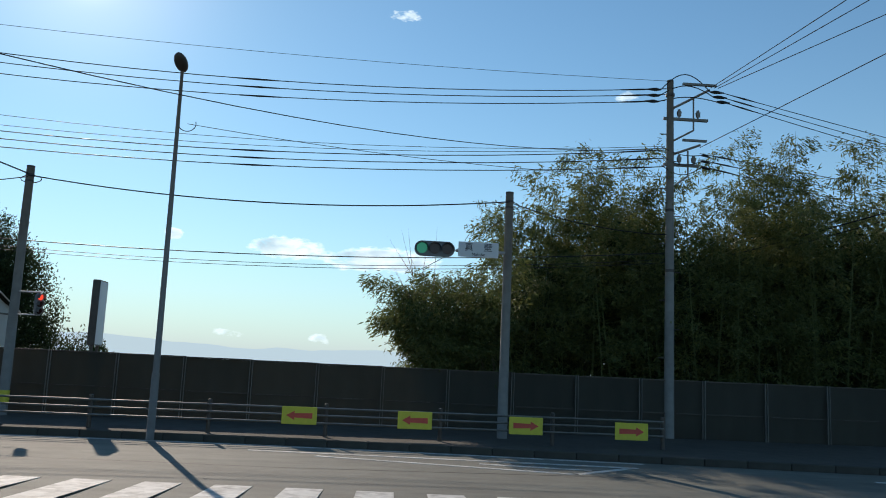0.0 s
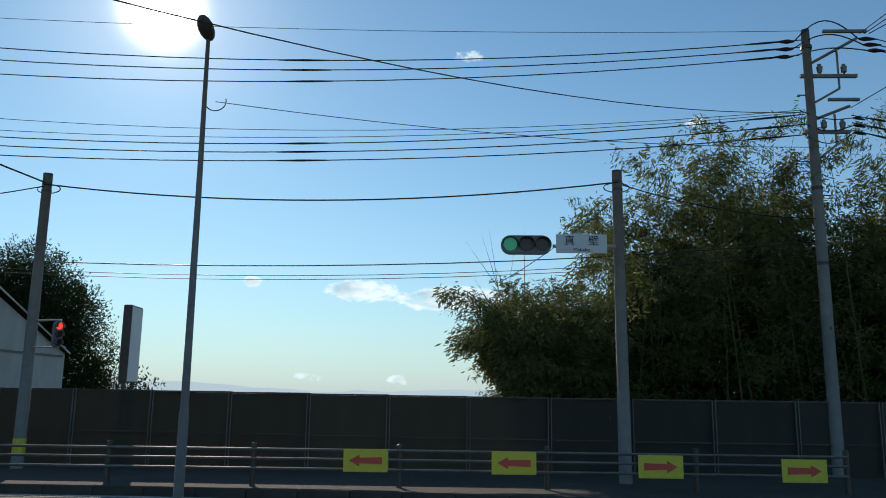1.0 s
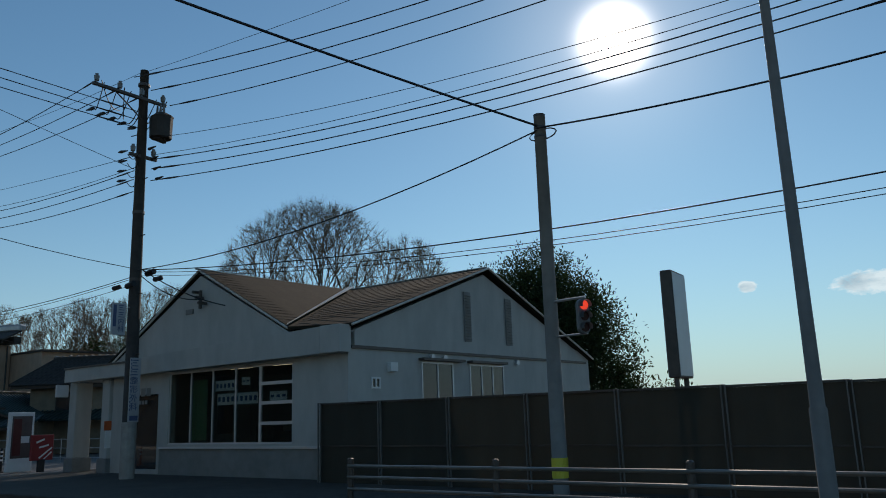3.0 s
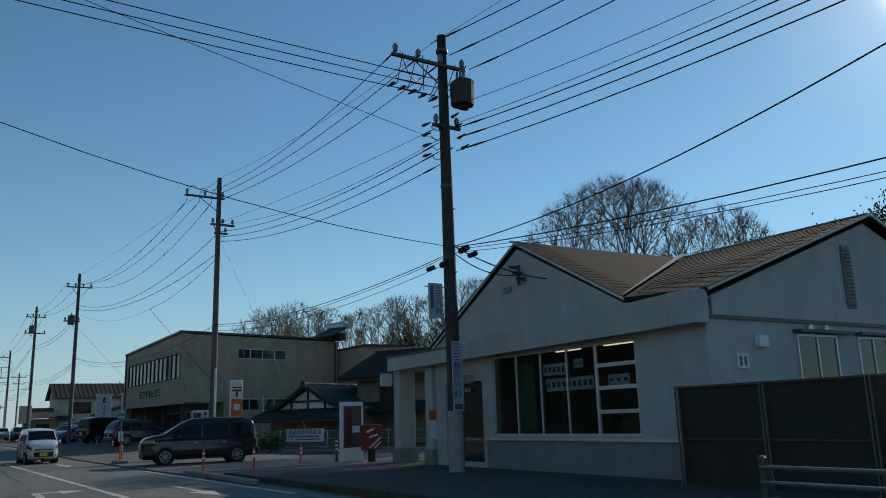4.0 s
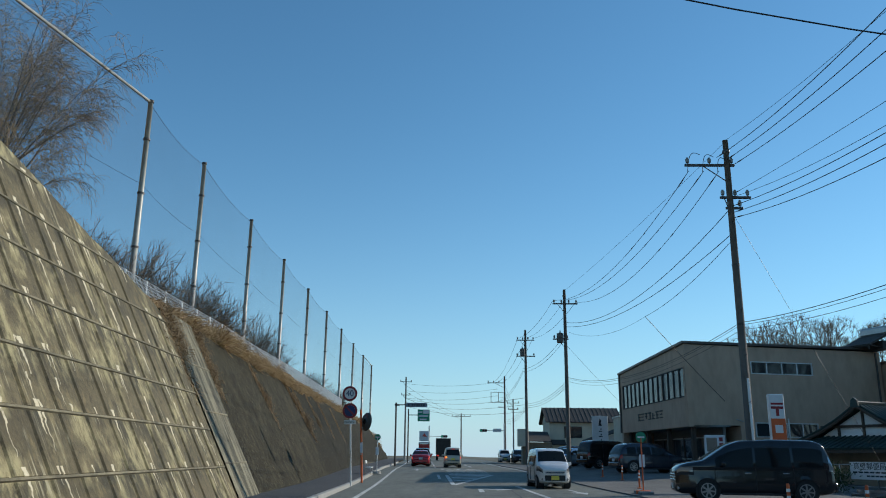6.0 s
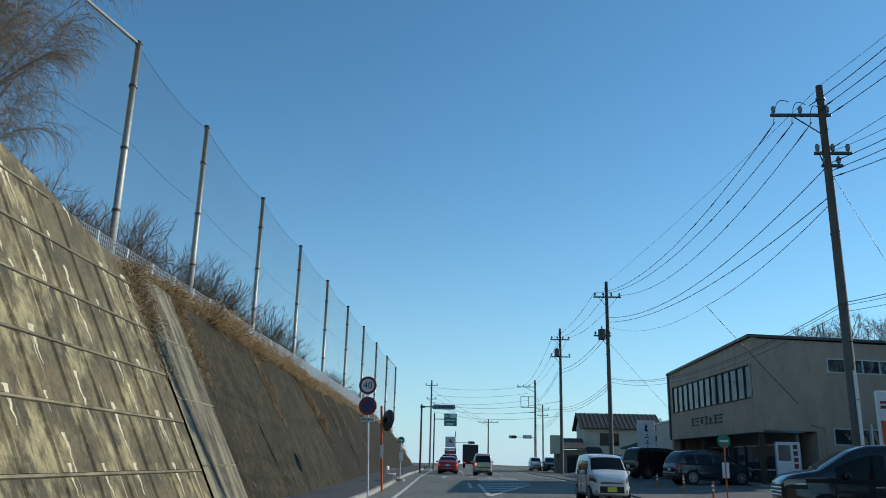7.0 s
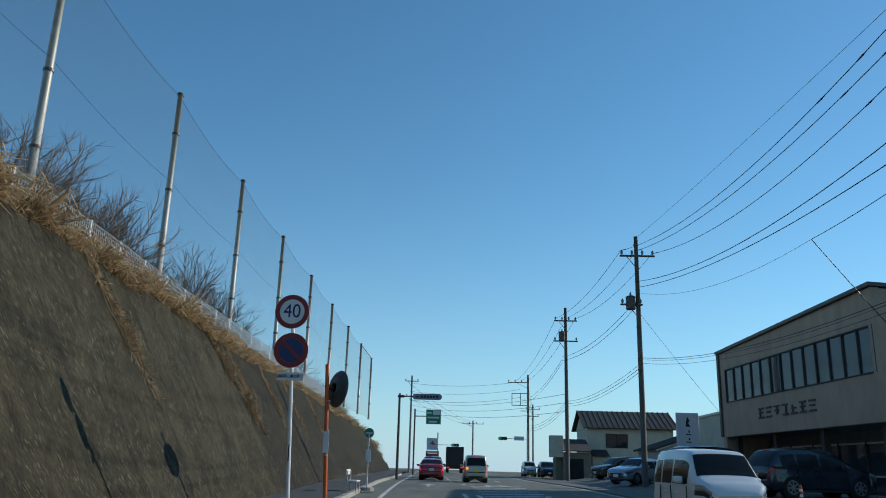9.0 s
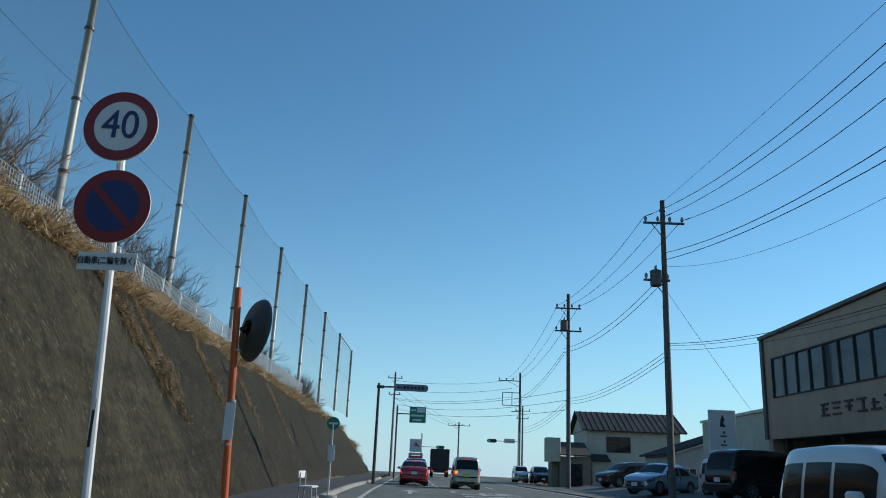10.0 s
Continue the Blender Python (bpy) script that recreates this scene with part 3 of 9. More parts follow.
def mark(points, name="road_marking"):
    """A painted shape on the road, from a polygon of plan points."""
    b = bmesh.new()
    lo = [b.verts.new((p[0], p[1], g(*p) - 0.004)) for p in points]
    hi = [b.verts.new((p[0], p[1], g(*p) + 0.007)) for p in points]
    b.faces.new(hi)
    for i in range(len(hi)):
        j = (i + 1) % len(hi)
        b.faces.new((lo[i], lo[j], hi[j], hi[i]))
    bmesh.ops.recalc_face_normals(b, faces=b.faces)
    return solid(name, b, MARK, "worn white painted road marking", "road marking", group="road markings", kind="structure")


def painted_line(off, x0, x1, wide=0.15):
    b = bmesh.new()
    xs = spread(x0, x1, 2.5)
    sheet(xs, [lambda x: road(off - wide / 2, x, -0.004), lambda x: road(off - wide / 2, x, 0.007), lambda x: road(off + wide / 2, x, 0.007), lambda x: road(off + wide / 2, x, -0.004)], b)
    bmesh.ops.recalc_face_normals(b, faces=b.faces)
    return solid("road_line", b, MARK, "worn white painted line along the road", "road line", group="road markings", kind="structure")


def arrow_shape(x, off, turn, size=1.0, bent=False):
    """A painted lane arrow that points along turn (degrees), round a plan point."""
    c, s = math.cos(radians(turn)), math.sin(radians(turn))
    if bent:
        pts = [(-2.2, -0.12), (0.6, -0.12), (0.6, -0.75), (-0.1, -0.75), (0.75, -1.5), (1.6, -0.75), (0.95, -0.75), (0.95, 0.12), (-2.2, 0.12)]
    else:
        pts = [(-2.5, -0.08), (0.6, -0.1), (0.6, -0.42), (2.5, 0), (0.6, 0.42), (0.6, 0.1), (-2.5, 0.08)]
    y = off + bend(x)
    return mark([(x + size * (c * u - s * v), y + size * (s * u + c * v)) for u, v in pts], "road_arrow")


painted_line(9.28, -17, -165)
painted_line(15.62, -23, -52.5, 0.17)
painted_line(18.72, -24.5, -38)
painted_line(18.6, -66, -120)
painted_line(19.15, -11, 6)
painted_line(12.3, -60.0, -66)
for k in range(7):
    painted_line(15.6, -58 - 9 * k - 30, -63 - 9 * k - 30)
for k in range(5):
    painted_line(12.35, -84 - 9 * k, -89 - 9 * k)
arrow_shape(-29.6, 14.15, 180, 0.75, True)
arrow_shape(-48.6, 13.75, 180, 0.85, True)
arrow_shape(-27.6, 17.4, 2, 0.8)
arrow_shape(-47.5, 17.4, 2, 0.8)
arrow_shape(-76, 10.9, 182, 0.9)
arrow_shape(-77, 14.0, 182, 0.9, True)
# tar seams across the road
TAR = paint("tar_seam", (0.03, 0.03, 0.03), 0.7, vary=0.2, scale=6)
for pts in (((-23.5, 9.35), (-25.8, 10.3), (-27.6, 11.3), (-28.2, 12.1), (-29.3, 13.4), (-30.6, 14.5)), ((-31.2, 13.2), (-28.4, 12.9), (-26.0, 12.9)), ((-42.0, 9.65), (-43.2, 11.65), (-45.0, 14.8), (-47.8, 17.6)), ((-52.0, 14.3), (-46.5, 14.25), (-41.4, 14.2), (-34.5, 14.2)), ((-14.0, 16.0), (-9.0, 16.4), (-2.0, 16.1), (6.0, 16.5))):
    b = bmesh.new()
    cols_ = []
    for k, (p, q) in enumerate(zip(pts, pts[1:])):
        for i in range(8):
            c = Vector(p).lerp(Vector(q), i / 8) + Vector((noise.noise((k * 2.1, i * 0.7, p[0])), noise.noise((k * 1.3, i * 0.6, p[1])))) * 0.06
            d_ = (Vector(q) - Vector(p)).normalized().orthogonal() * (0.018 + 0.012 * abs(noise.noise((i * 0.9, k, 3))))
            cols_.append([b.verts.new((v.x, v.y, g(v.x, v.y) + 0.004)) for v in (c - d_, c + d_)])
    for p, q in zip(cols_, cols_[1:]):
        b.faces.new((p[0], p[1], q[1], q[0]))
    solid("road_seam", b, TAR, "dark tar seam across the worn asphalt", "road seam", kind="structure")
# striped island between the lanes
tip, far = -53.2, -79.0
for a, b in ((12.72, 12.9), (12.72, 15.7)):
    x0, x1 = tip, (far if b == 12.9 else -66)
    mark([(x0, a + bend(x0)), (x0, a + 0.2 + bend(x0)), (x1, b + bend(x1)), (x1, b - 0.2 + bend(x1))])
for k in range(9):
    x = -57.5 - 2.2 * k
    top = 12.9 + min(2.7, (tip - x) * 0.215)
    mark([(x, 13.0 + bend(x)), (x - 0.55, 13.0 + bend(x)), (x - 1.2 - 0.55, top + bend(x)), (x - 1.2, top + bend(x))])
# crosswalk over the mouth of the side street
for k in range(11):
    x = -6.35 + 1.17 * k
    end = 13.95 - 0.055 * 1.15 * k
    mark([(x, 9.4), (x + 0.62, 9.3), (x + 0.62, end - 0.03), (x, end)], "crosswalk_stripe")
# triangular island painted at the crossing
for a, b in (((-3.2, 18.72), (5.5, 18.05)), ((-1.6, 18.1), (3.95, 16.62)), ((3.85, 16.6), (5.6, 18.1)), ((2.0, 17.75), (4.4, 17.35))):
    d = Vector((b[0] - a[0], b[1] - a[1])).normalized().orthogonal() * 0.08
    mark([(a[0] + d.x, a[1] + d.y), (a[0] - d.x, a[1] - d.y), (b[0] - d.x, b[1] - d.y), (b[0] + d.x, b[1] + d.y)])
for k in range(3):
    mark([(10.6 + k * 0.5, 17.2 - 0.42 * k), (16, 16.9 - 0.42 * k), (16, 16.75 - 0.42 * k), (10.6 + k * 0.5, 17.05 - 0.42 * k)])

# ---- retaining walls ----
WALL_A = limed_panels("panel_wall", 0.97, 1.0, -17.7 - 1.08, 1.08)
LEDGE = paint("ledge_concrete", (0.24, 0.21, 0.135), 0.9, vary=0.5, scale=3.2, bump=0.3, dirt=0.9, dirt_colour=(0.07, 0.062, 0.04))
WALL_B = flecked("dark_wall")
WALL_C = streaked("buttress", (0.085, 0.076, 0.048), (0.27, 0.24, 0.155), 0.85, 1.6, grain=6.0, vary=0.6, bump=0.8, low=0.47, soft_edge=0.12)


def leaning(x0, x1, step, out, foot=-0.35, top=None, deep=0.5):
    """A piece of leaning wall from x0 to x1 with thickness."""
    xs = spread(x0, x1, step)
    top = top or wall_top
    rows = [lambda x: wall_at(x, foot, out - deep)] + [lambda x, k=k: wall_at(x, foot + (top(x) - foot) * k / 6, out) for k in range(7)] + [lambda x: wall_at(x, top(x), out - deep)]
    b = sheet(xs, rows)
    bmesh.ops.recalc_face_normals(b, faces=b.faces)
    return b


wall_a = solid("retaining_wall_panels", leaning(-17, -38.35, 0.7, 0.0), WALL_A, "tall leaning concrete retaining wall of stained panels", "retaining wall", kind="structure")
wall_c = solid("retaining_wall_buttress", leaning(-38.2, -41.0, 0.5, 0.06, top=lambda x: 5.45 + 0.05 * (x + 38.3)), WALL_C, "pale concrete pier between two retaining walls", "retaining wall", kind="structure")
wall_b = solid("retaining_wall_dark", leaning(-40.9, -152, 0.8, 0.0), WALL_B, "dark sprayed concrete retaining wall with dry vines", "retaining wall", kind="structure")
# board marks across the pier
for z in (1.05, 2.48, 3.87):
    b = bmesh.new()
    sheet(spread(-38.22, -40.98, 0.7), [lambda x: wall_at(x, z - 0.03, 0.05), lambda x: wall_at(x, z - 0.015, 0.075), lambda x: wall_at(x, z + 0.015, 0.075), lambda x: wall_at(x, z + 0.03, 0.05)], b)
    bmesh.ops.recalc_face_normals(b, faces=b.faces)
    part("board_mark", b, LEDGE, wall_c)
# leaning open joints in the dark wall: x at the foot, slant, from, to
JOINTS = ((-51.6, 0.28, 1.9, 5.0), (-61.6, 0.5, 1.9, 5.0), (-68.55, 0.72, 0.1, 1.3), (-74.25, 0.44, 0.1, 5.0), (-82.0, 0.4, 0.4, 4.6), (-92.2, 0.2, 2.4, 4.5), (-104.5, 0.5, 0.4, 4.2))
for k, (x, slant, z0, z1) in enumerate(JOINTS):
    zs = spread(z0, z1, 0.12)
    b = bmesh.new()
    cols_ = []
    for q_, z in enumerate(zs):
        w = (0.01 + 0.03 * abs(noise.noise((z * 2.1, k * 3.7, 0)))) * (0.4 if k < 2 else 1.0)
        mid = x + 0.05 * noise.noise((z * 1.3, k, 5)) + slant * z
        cols_.append([b.verts.new(wall_at(mid - w, z, 0.004)), b.verts.new(wall_at(mid - w * 0.5, z, 0.012)), b.verts.new(wall_at(mid + w, z, 0.004))])
    for p_, q_ in zip(cols_, cols_[1:]):
        for i_ in range(2):
            b.faces.new((p_[i_], p_[i_ + 1], q_[i_ + 1], q_[i_]))
    part("joint", b, BLACK, wall_b)
# raised panels of the stained wall
PITCH_X, PITCH_Z, ROW0 = 1.08, 1.0, 0.97
along = Vector((1, 0.045, 0)).normalized()
upward = Vector((0, -0.5, 1)).normalized()
outward = along.cross(upward).normalized()
if outward.y < 0:
    outward = -outward
b = bmesh.new()
hw, hh = 0.506, PITCH_Z * 1.118 / 2 - 0.026
rim = [(-hw, -hh, 0), (hw, -hh, 0), (hw, hh, 0), (-hw, hh, 0)]
face = [(-hw + 0.02, -hh + 0.012, 0.022), (hw - 0.05, -hh + 0.012, 0.04), (hw - 0.05, hh - 0.012, 0.032), (-hw + 0.02, hh - 0.012, 0.017)]
v0 = [b.verts.new(along * u + upward * v + outward * (w - 0.02)) for u, v, w in rim]
v1 = [b.verts.new(along * u + upward * v + outward * w) for u, v, w in face]
b.faces.new(v1)
for i in range(4):
    b.faces.new((v0[i], v0[(i + 1) % 4], v1[(i + 1) % 4], v1[i]))
bmesh.ops.recalc_face_normals(b, faces=b.faces)
panel_mesh = mesh_of(b)
panel_mesh.materials.append(WALL_A)
PANELS = []
for row in range(-1, 7):
    zc = ROW0 + PITCH_Z * (row + 0.5)
    for col in range(19):
        x = -18.24 - PITCH_X * col
        if zc + 0.42 > wall_top(x - 0.4) or zc - 0.6 < -0.4 or x < -38.0:
            continue
        PANELS.append((x, zc))
for row in range(0, 7):
    z = ROW0 + PITCH_Z * row
    xs = [x for x in spread(-17, -38.1, 0.8) if wall_top(x) > z + 0.1]
    if len(xs) > 1:
        b = bmesh.new()
        sheet(xs, [lambda x: wall_at(x, z - 0.025, 0), lambda x: wall_at(x, z - 0.018, 0.045), lambda x: wall_at(x, z + 0.014, 0.055), lambda x: wall_at(x, z + 0.024, 0)], b)
        bmesh.ops.recalc_face_normals(b, faces=b.faces)
        part("ledge", b, LEDGE, wall_a)

# grassy bank above the walls
BANK = paint("dry_bank", (0.15, 0.1, 0.05), 0.95, vary=0.45, scale=2.0, bump=0.6, bump_scale=14, dirt=0.5, dirt_colour=(0.07, 0.05, 0.03))


def brow(x):
    """Height of the top of the bank."""
    return 7.5 - 0.2 * ease(-54, -64, x) - 0.6 * ease(-64, -110, x) - 3.0 * ease(-132, -152, x)


rows = [lambda x: wall_at(x, wall_top(x) - 0.15, -0.42) + Vector((0, 0.35, 0)),
        lambda x: wall_at(x, wall_top(x), -0.1) + Vector((0, -0.5, 0.12 + 0.2 * noise.noise((x * 0.6, 0, 4)))),
        lambda x: Vector((x, min(1.6 + 0.02 * (x + 60), wall_at(x, wall_top(x)).y - 0.8), (wall_top(x) + brow(x)) / 2 - 0.1 + 0.25 * noise.noise((x * 0.4, 1, 9)))),
        lambda x: Vector((x, min(-0.2, wall_at(x, wall_top(x)).y - 1.8), brow(x) - 0.5)), lambda x: Vector((x, -9, brow(x) + 0.1))]
solid("bank", sheet(spread(-17, -156, 1.2), rows), BANK, "bank of dry brown grass above the retaining wall", "bank", kind="structure")

# ---- poles, lamps, signs ----
def insulator(at, parent, up=0.28, axis=(0, 0, 1)):
    a, p = Vector(axis), Vector(at)
    b = tube([p, p + a * 0.06, p + a * 0.061, p + a * (up - 0.07), p + a * (up - 0.069), p + a * up], [0.03, 0.03, 0.07, 0.085, 0.05, 0.05], 8)
    part("insulator", b, PORCELAIN, parent, "white porcelain insulator")


def utility_pole(x, y, z0, top, label, mat=None, arms=(), steps=True, can=None, r=0.17, lean=0.0, name="utility_pole"):
    """arms: (height, y from, y to, insulators). can: (height, side) of a transformer."""
    mat = mat or POLE_GREY
    t = thing(name, label, "utility pole", (x, y, z0), 0, "utility poles")
    h = top - z0
    part("shaft", tube([(0, 0, -0.3), (lean * 0.5, 0, h * 0.5), (lean, 0, h)], [r, r * 0.86, r * 0.66], 14), mat, t, smooth=True)
    for z, a, b_, count in arms:
        part("crossarm", box((-0.05, a, z - z0 - 0.05), (0.05, b_, z - z0 + 0.05), bevel=0.01), STEEL_BROWN, t)
        part("brace", tube([(0, a * 0.6 + b_ * 0.0, z - z0), (0, 0, z - z0 - 0.75)], 0.022, 6), STEEL_BROWN, t)
        for k in range(count):
            yy = a + 0.12 + (b_ - a - 0.24) * k / max(1, count - 1)
            insulator((0, yy, z - z0 + 0.05), t)
    if steps:
        for k in range(int((h - 3) / 0.9)):
            z = 2.4 + 0.9 * k
            s = 1 if k % 2 else -1
            part("step_bolt", tube([(s * 0.1, 0, z), (s * 0.34, 0, z)], 0.018, 5), STEEL_BROWN, t)
    for z in (h - 0.5, h * 0.62, h * 0.45):
        part("band", disc((lean * z / h, 0, z), (0, 0, 1), r * 0.9, 0.09, 14), STEEL_BROWN, t)
    if can:
        z, yy, rad, tall = can
        b = tube([(0, yy, z - z0 - tall / 2), (0, yy, z - z0 - tall / 2 + 0.04), (0, yy, z - z0 + tall / 2 - 0.08), (0, yy, z - z0 + tall / 2 - 0.05), (0, yy, z - z0 + tall / 2)], [rad * 0.9, rad, rad, rad * 1.06, rad * 0.7], 18)
        c = part("transformer", b, STEEL_BROWN, t, "dark round transformer can")
        for k in (-1, 1):
            part("bushing", tube([(k * 0.1, yy, z - z0 + tall / 2), (k * 0.1, yy, z - z0 + tall / 2 + 0.22)], [0.045, 0.025], 8), PORCELAIN, c)
        part("hanger", box((-0.06, min(0, yy), z - z0 - 0.1), (0.06, max(0, yy), z - z0 - 0.02)), STEEL_BROWN, t)
    return t


pole_e = utility_pole(8.57, 24.4, 0.2, 11.62, "tall grey concrete utility pole before the bamboo", r=0.16)
# its brackets that hold the lines out to one side
for z, wide, tall in ((10.28, 1.25, 1.1), (8.75, 0.95, 0.75)):
    lo = z - 0.2
    part("crossarm", box((-0.22, -0.05, lo), (wide, 0.05, lo + 0.09), bevel=0.01), POLE_GREY, pole_e)
    part("upright", tube([(wide * 0.62, 0, lo - 0.3), (wide * 0.62, 0, lo + tall * 0.7)], 0.03, 8), POLE_GREY, pole_e)
    part("brace", tube([(0, 0, lo + 0.35), (wide * 1.05, 0, lo + tall)], 0.04, 8), POLE_GREY, pole_e)
    part("brace", tube([(0, 0, lo - 0.75), (wide * 0.62, 0, lo - 0.3)], 0.03, 8), POLE_GREY, pole_e)
    part("top_bar", box((0.25, -0.5, lo + tall * 0.95), (wide * 1.08, -0.42, lo + tall * 0.95 + 0.07)), POLE_GREY, pole_e)
    for k in range(2):
        insulator((0.3 + wide * 0.5 * k, 0, lo + 0.09), pole_e)
# jumper loops and strain insulators at its head
for k in range(3):
    a = Vector((-0.35, -0.1 + 0.12 * k, 11.05 - 0.16 * k))
    c = Vector((1.15 + 0.1 * k, -0.45, 10.95 - 0.16 * k))
    pts = [a.lerp(c, q / 10) + Vector((0, 0, (0.55 - 0.2 * k) * math.sin(math.pi * q / 10))) for q in range(11)]
    part("jumper", tube(pts, 0.018, 5), CABLE, pole_e)
    for p, d_ in ((a, -1), (c, 1)):
        part("strain_insulator", tube([p, p + Vector((0.14 * d_, 0, 0)), p + Vector((0.2 * d_, 0, 0)), p + Vector((0.45 * d_, 0, -0.01))], [0.025, 0.06, 0.06, 0.02], 8), BLACK, pole_e)
    a = Vector((-0.3, -0.05, 9.15 - 0.3 * k))
    c = Vector((0.95, -0.2, 8.9 - 0.2 * k))
    pts = [a.lerp(c, q / 10) - Vector((0, 0, (0.12 + 0.08 * k) * math.sin(math.pi * q / 10))) for q in range(11)]
    part("jumper", tube(pts, 0.014, 5), CABLE, pole_e)
    part("strain_insulator", tube([c, c + Vector((0.12, 0, 0)), c + Vector((0.3, 0, -0.05))], [0.02, 0.05, 0.02], 8), BLACK, pole_e)
pole_1 = utility_pole(-25.25, 23.75, 0.4, 12.75, "dark weathered utility pole with a transformer by the clinic", POLE_DARK, ((11.75, -1.75, 0.75, 4), (9.85, -0.45, 0.5, 2)), can=None, r=0.2, lean=-0.1)
tc = part("transformer", tube([(0.12, 0.5, 10.1), (0.13, 0.52, 10.16), (0.13, 0.52, 10.8), (0.13, 0.52, 10.85), (0.12, 0.5, 11.0)], [0.22, 0.34, 0.36, 0.38, 0.16], 10), POLE_DARK, pole_1, "dark hooded transformer")
for k in range(3):
    part("bushing", tube([(-0.08 + 0.18 * k, 0.5, 10.95), (-0.08 + 0.18 * k, 0.5, 11.3)], [0.05, 0.03], 8), PORCELAIN, tc)
for k in range(4):
    a, c = Vector((-0.6, -0.5 + 0.15 * k, 11.0 - 0.25 * k)), Vector((0.05, -1.5 + 0.75 * k, 11.5))
    pts = [a.lerp(c, q / 8) - Vector((0, 0, 0.3 * math.sin(math.pi * q / 8))) for q in range(9)]
    part("jumper", tube(pts, 0.016, 5), CABLE, pole_1)
    a = Vector((0.45, 0.1 * k, 9.6 - 0.3 * k))
    part("strain_insulator", tube([a, a + Vector((-0.1, 0, 0.02)), a + Vector((0.25, 0, 0.03))], [0.02, 0.05, 0.02], 8), BLACK, pole_1)
    a = Vector((-0.95, -0.25, 9.75 - 0.32 * k))
    part("strain_insulator", tube([a, a + Vector((0.15, 0, -0.02)), a + Vector((0.5, 0, -0.06))], [0.02, 0.05, 0.02], 8), BLACK, pole_1)
    pts = [(-0.5 + 0.25 * q / 2, -0.2, 9.6 - 0.3 * k - 0.25 * math.sin(math.pi * q / 6)) for q in range(7)]
    part("jumper", tube(pts, 0.013, 5), CABLE, pole_1)
# loops of cable at its head
for k in range(5):
    a = Vector((-0.15, -1.3 + 0.45 * k, 11.55))
    c = Vector((-1.0 + 0.1 * k, -1.1 + 0.3 * k, 11.0 - 0.1 * k))
    pts = [a.lerp(c, q / 10) + Vector((-0.1 * math.sin(math.pi * q / 10), 0, -0.35 * math.sin(math.pi * q / 10))) for q in range(11)]
    part("jumper", tube(pts, 0.015, 5), CABLE, pole_1)
    part("strain_insulator", tube([c, c + Vector((-0.1, 0, 0.02)), c + Vector((-0.22, 0, 0.03)), c + Vector((-0.5, 0, 0.06))], [0.02, 0.055, 0.055, 0.02], 8), BLACK, pole_1)
for z in (5.75, 5.3):
    part("cable_joint", tube([(0.1, 0.28 if z > 5.5 else -0.35, z), (0.45, 0.3 if z > 5.5 else -0.35, z + 0.05)], 0.09, 8), BLACK, pole_1)
pole_2 = utility_pole(-46.5, 23.2, 0.1, 14.15, "tall brown-grey utility pole with a single crossarm", POLE_BROWN, arms=((13.05, -1.75, 0.3, 3), (11.65, -0.4, 0.85, 3), (11.2, -0.2, 0.5, 2)))
part("ground_sleeve", tube([(0, 0, -0.3), (0, 0, 1.35)], 0.212, 14), CONCRETE, pole_1, "pale grey sleeve round the foot")
part("conduit", tube([(0.22, 0.02, 0.2), (0.2, 0.02, 4.2)], 0.05, 8), WHITE, pole_2, "white conduit up the pole")
utility_pole(-78.1, 20.65, 0.35, 14.3, "utility pole with crossarm and transformer at the kerb", POLE_BROWN, arms=((13.15, -0.95, 1.05, 4), (10.3, -1.0, 0.25, 2)), can=(10.4, -0.42, 0.27, 0.78))
utility_pole(-99.3, 19.3, 0.4, 14.3, "far utility pole with transformer and crossarm", POLE_BROWN, arms=((13.2, -0.95, 0.95, 4), (11.5, -1.0, 1.0, 3)), can=(11.9, -0.3, 0.28, 0.8))
pole_5 = utility_pole(-137.1, 19.3, 0.5, 13.0, "distant utility pole with crossarm and bracket frame", POLE_BROWN, arms=((12.0, -2.6, 0.1, 4),), steps=False)
for z, long in ((10.6, 2.1), (9.1, 2.1), (8.4, 1.0)):
    part("bracket_bar", box((-0.04, -long, z - 0.54), (0.04, 0, z - 0.46)), STEEL_BROWN, pole_5)
for y in (-2.06, -0.95):
    part("bracket_post", box((-0.04, y - 0.04, 8.56), (0.04, y + 0.04, 10.14)), STEEL_BROWN, pole_5)
utility_pole(-172, 23.0, 0.4, 12.0, "distant utility pole down the road", arms=((11.2, -1.2, 1.2, 3), (10.0, -1.0, 1.0, 3)), steps=False)
utility_pole(-185, 13.0, 0.3, 9.8, "distant utility pole down the road", arms=((9.2, -2.0, 2.0, 4),), steps=False)
utility_pole(-150, 3.5, 0.5, 14.0, "distant utility pole beyond the wall", arms=((13.2, -1.0, 1.0, 3), (11.0, -0.8, 0.8, 2)), steps=False)
utility_pole(-24.0, -8.0, 8.0, 16.5, "utility pole on top of the bank", arms=((15.6, -0.9, 0.9, 3),))
utility_pole(17.0, -9.0, 1.3, 13.2, "utility pole beside the side street", arms=((12.4, -0.9, 0.9, 3),))
utility_pole(60, 50, -0.5, 14.2, "utility pole along the main road", arms=((11.8, -0.9, 0.9, 3),))
utility_pole(-16.5, 1.5, 0.5, 12.0, "utility pole at the street corner", arms=((11.2, -0.9, 0.9, 3),))

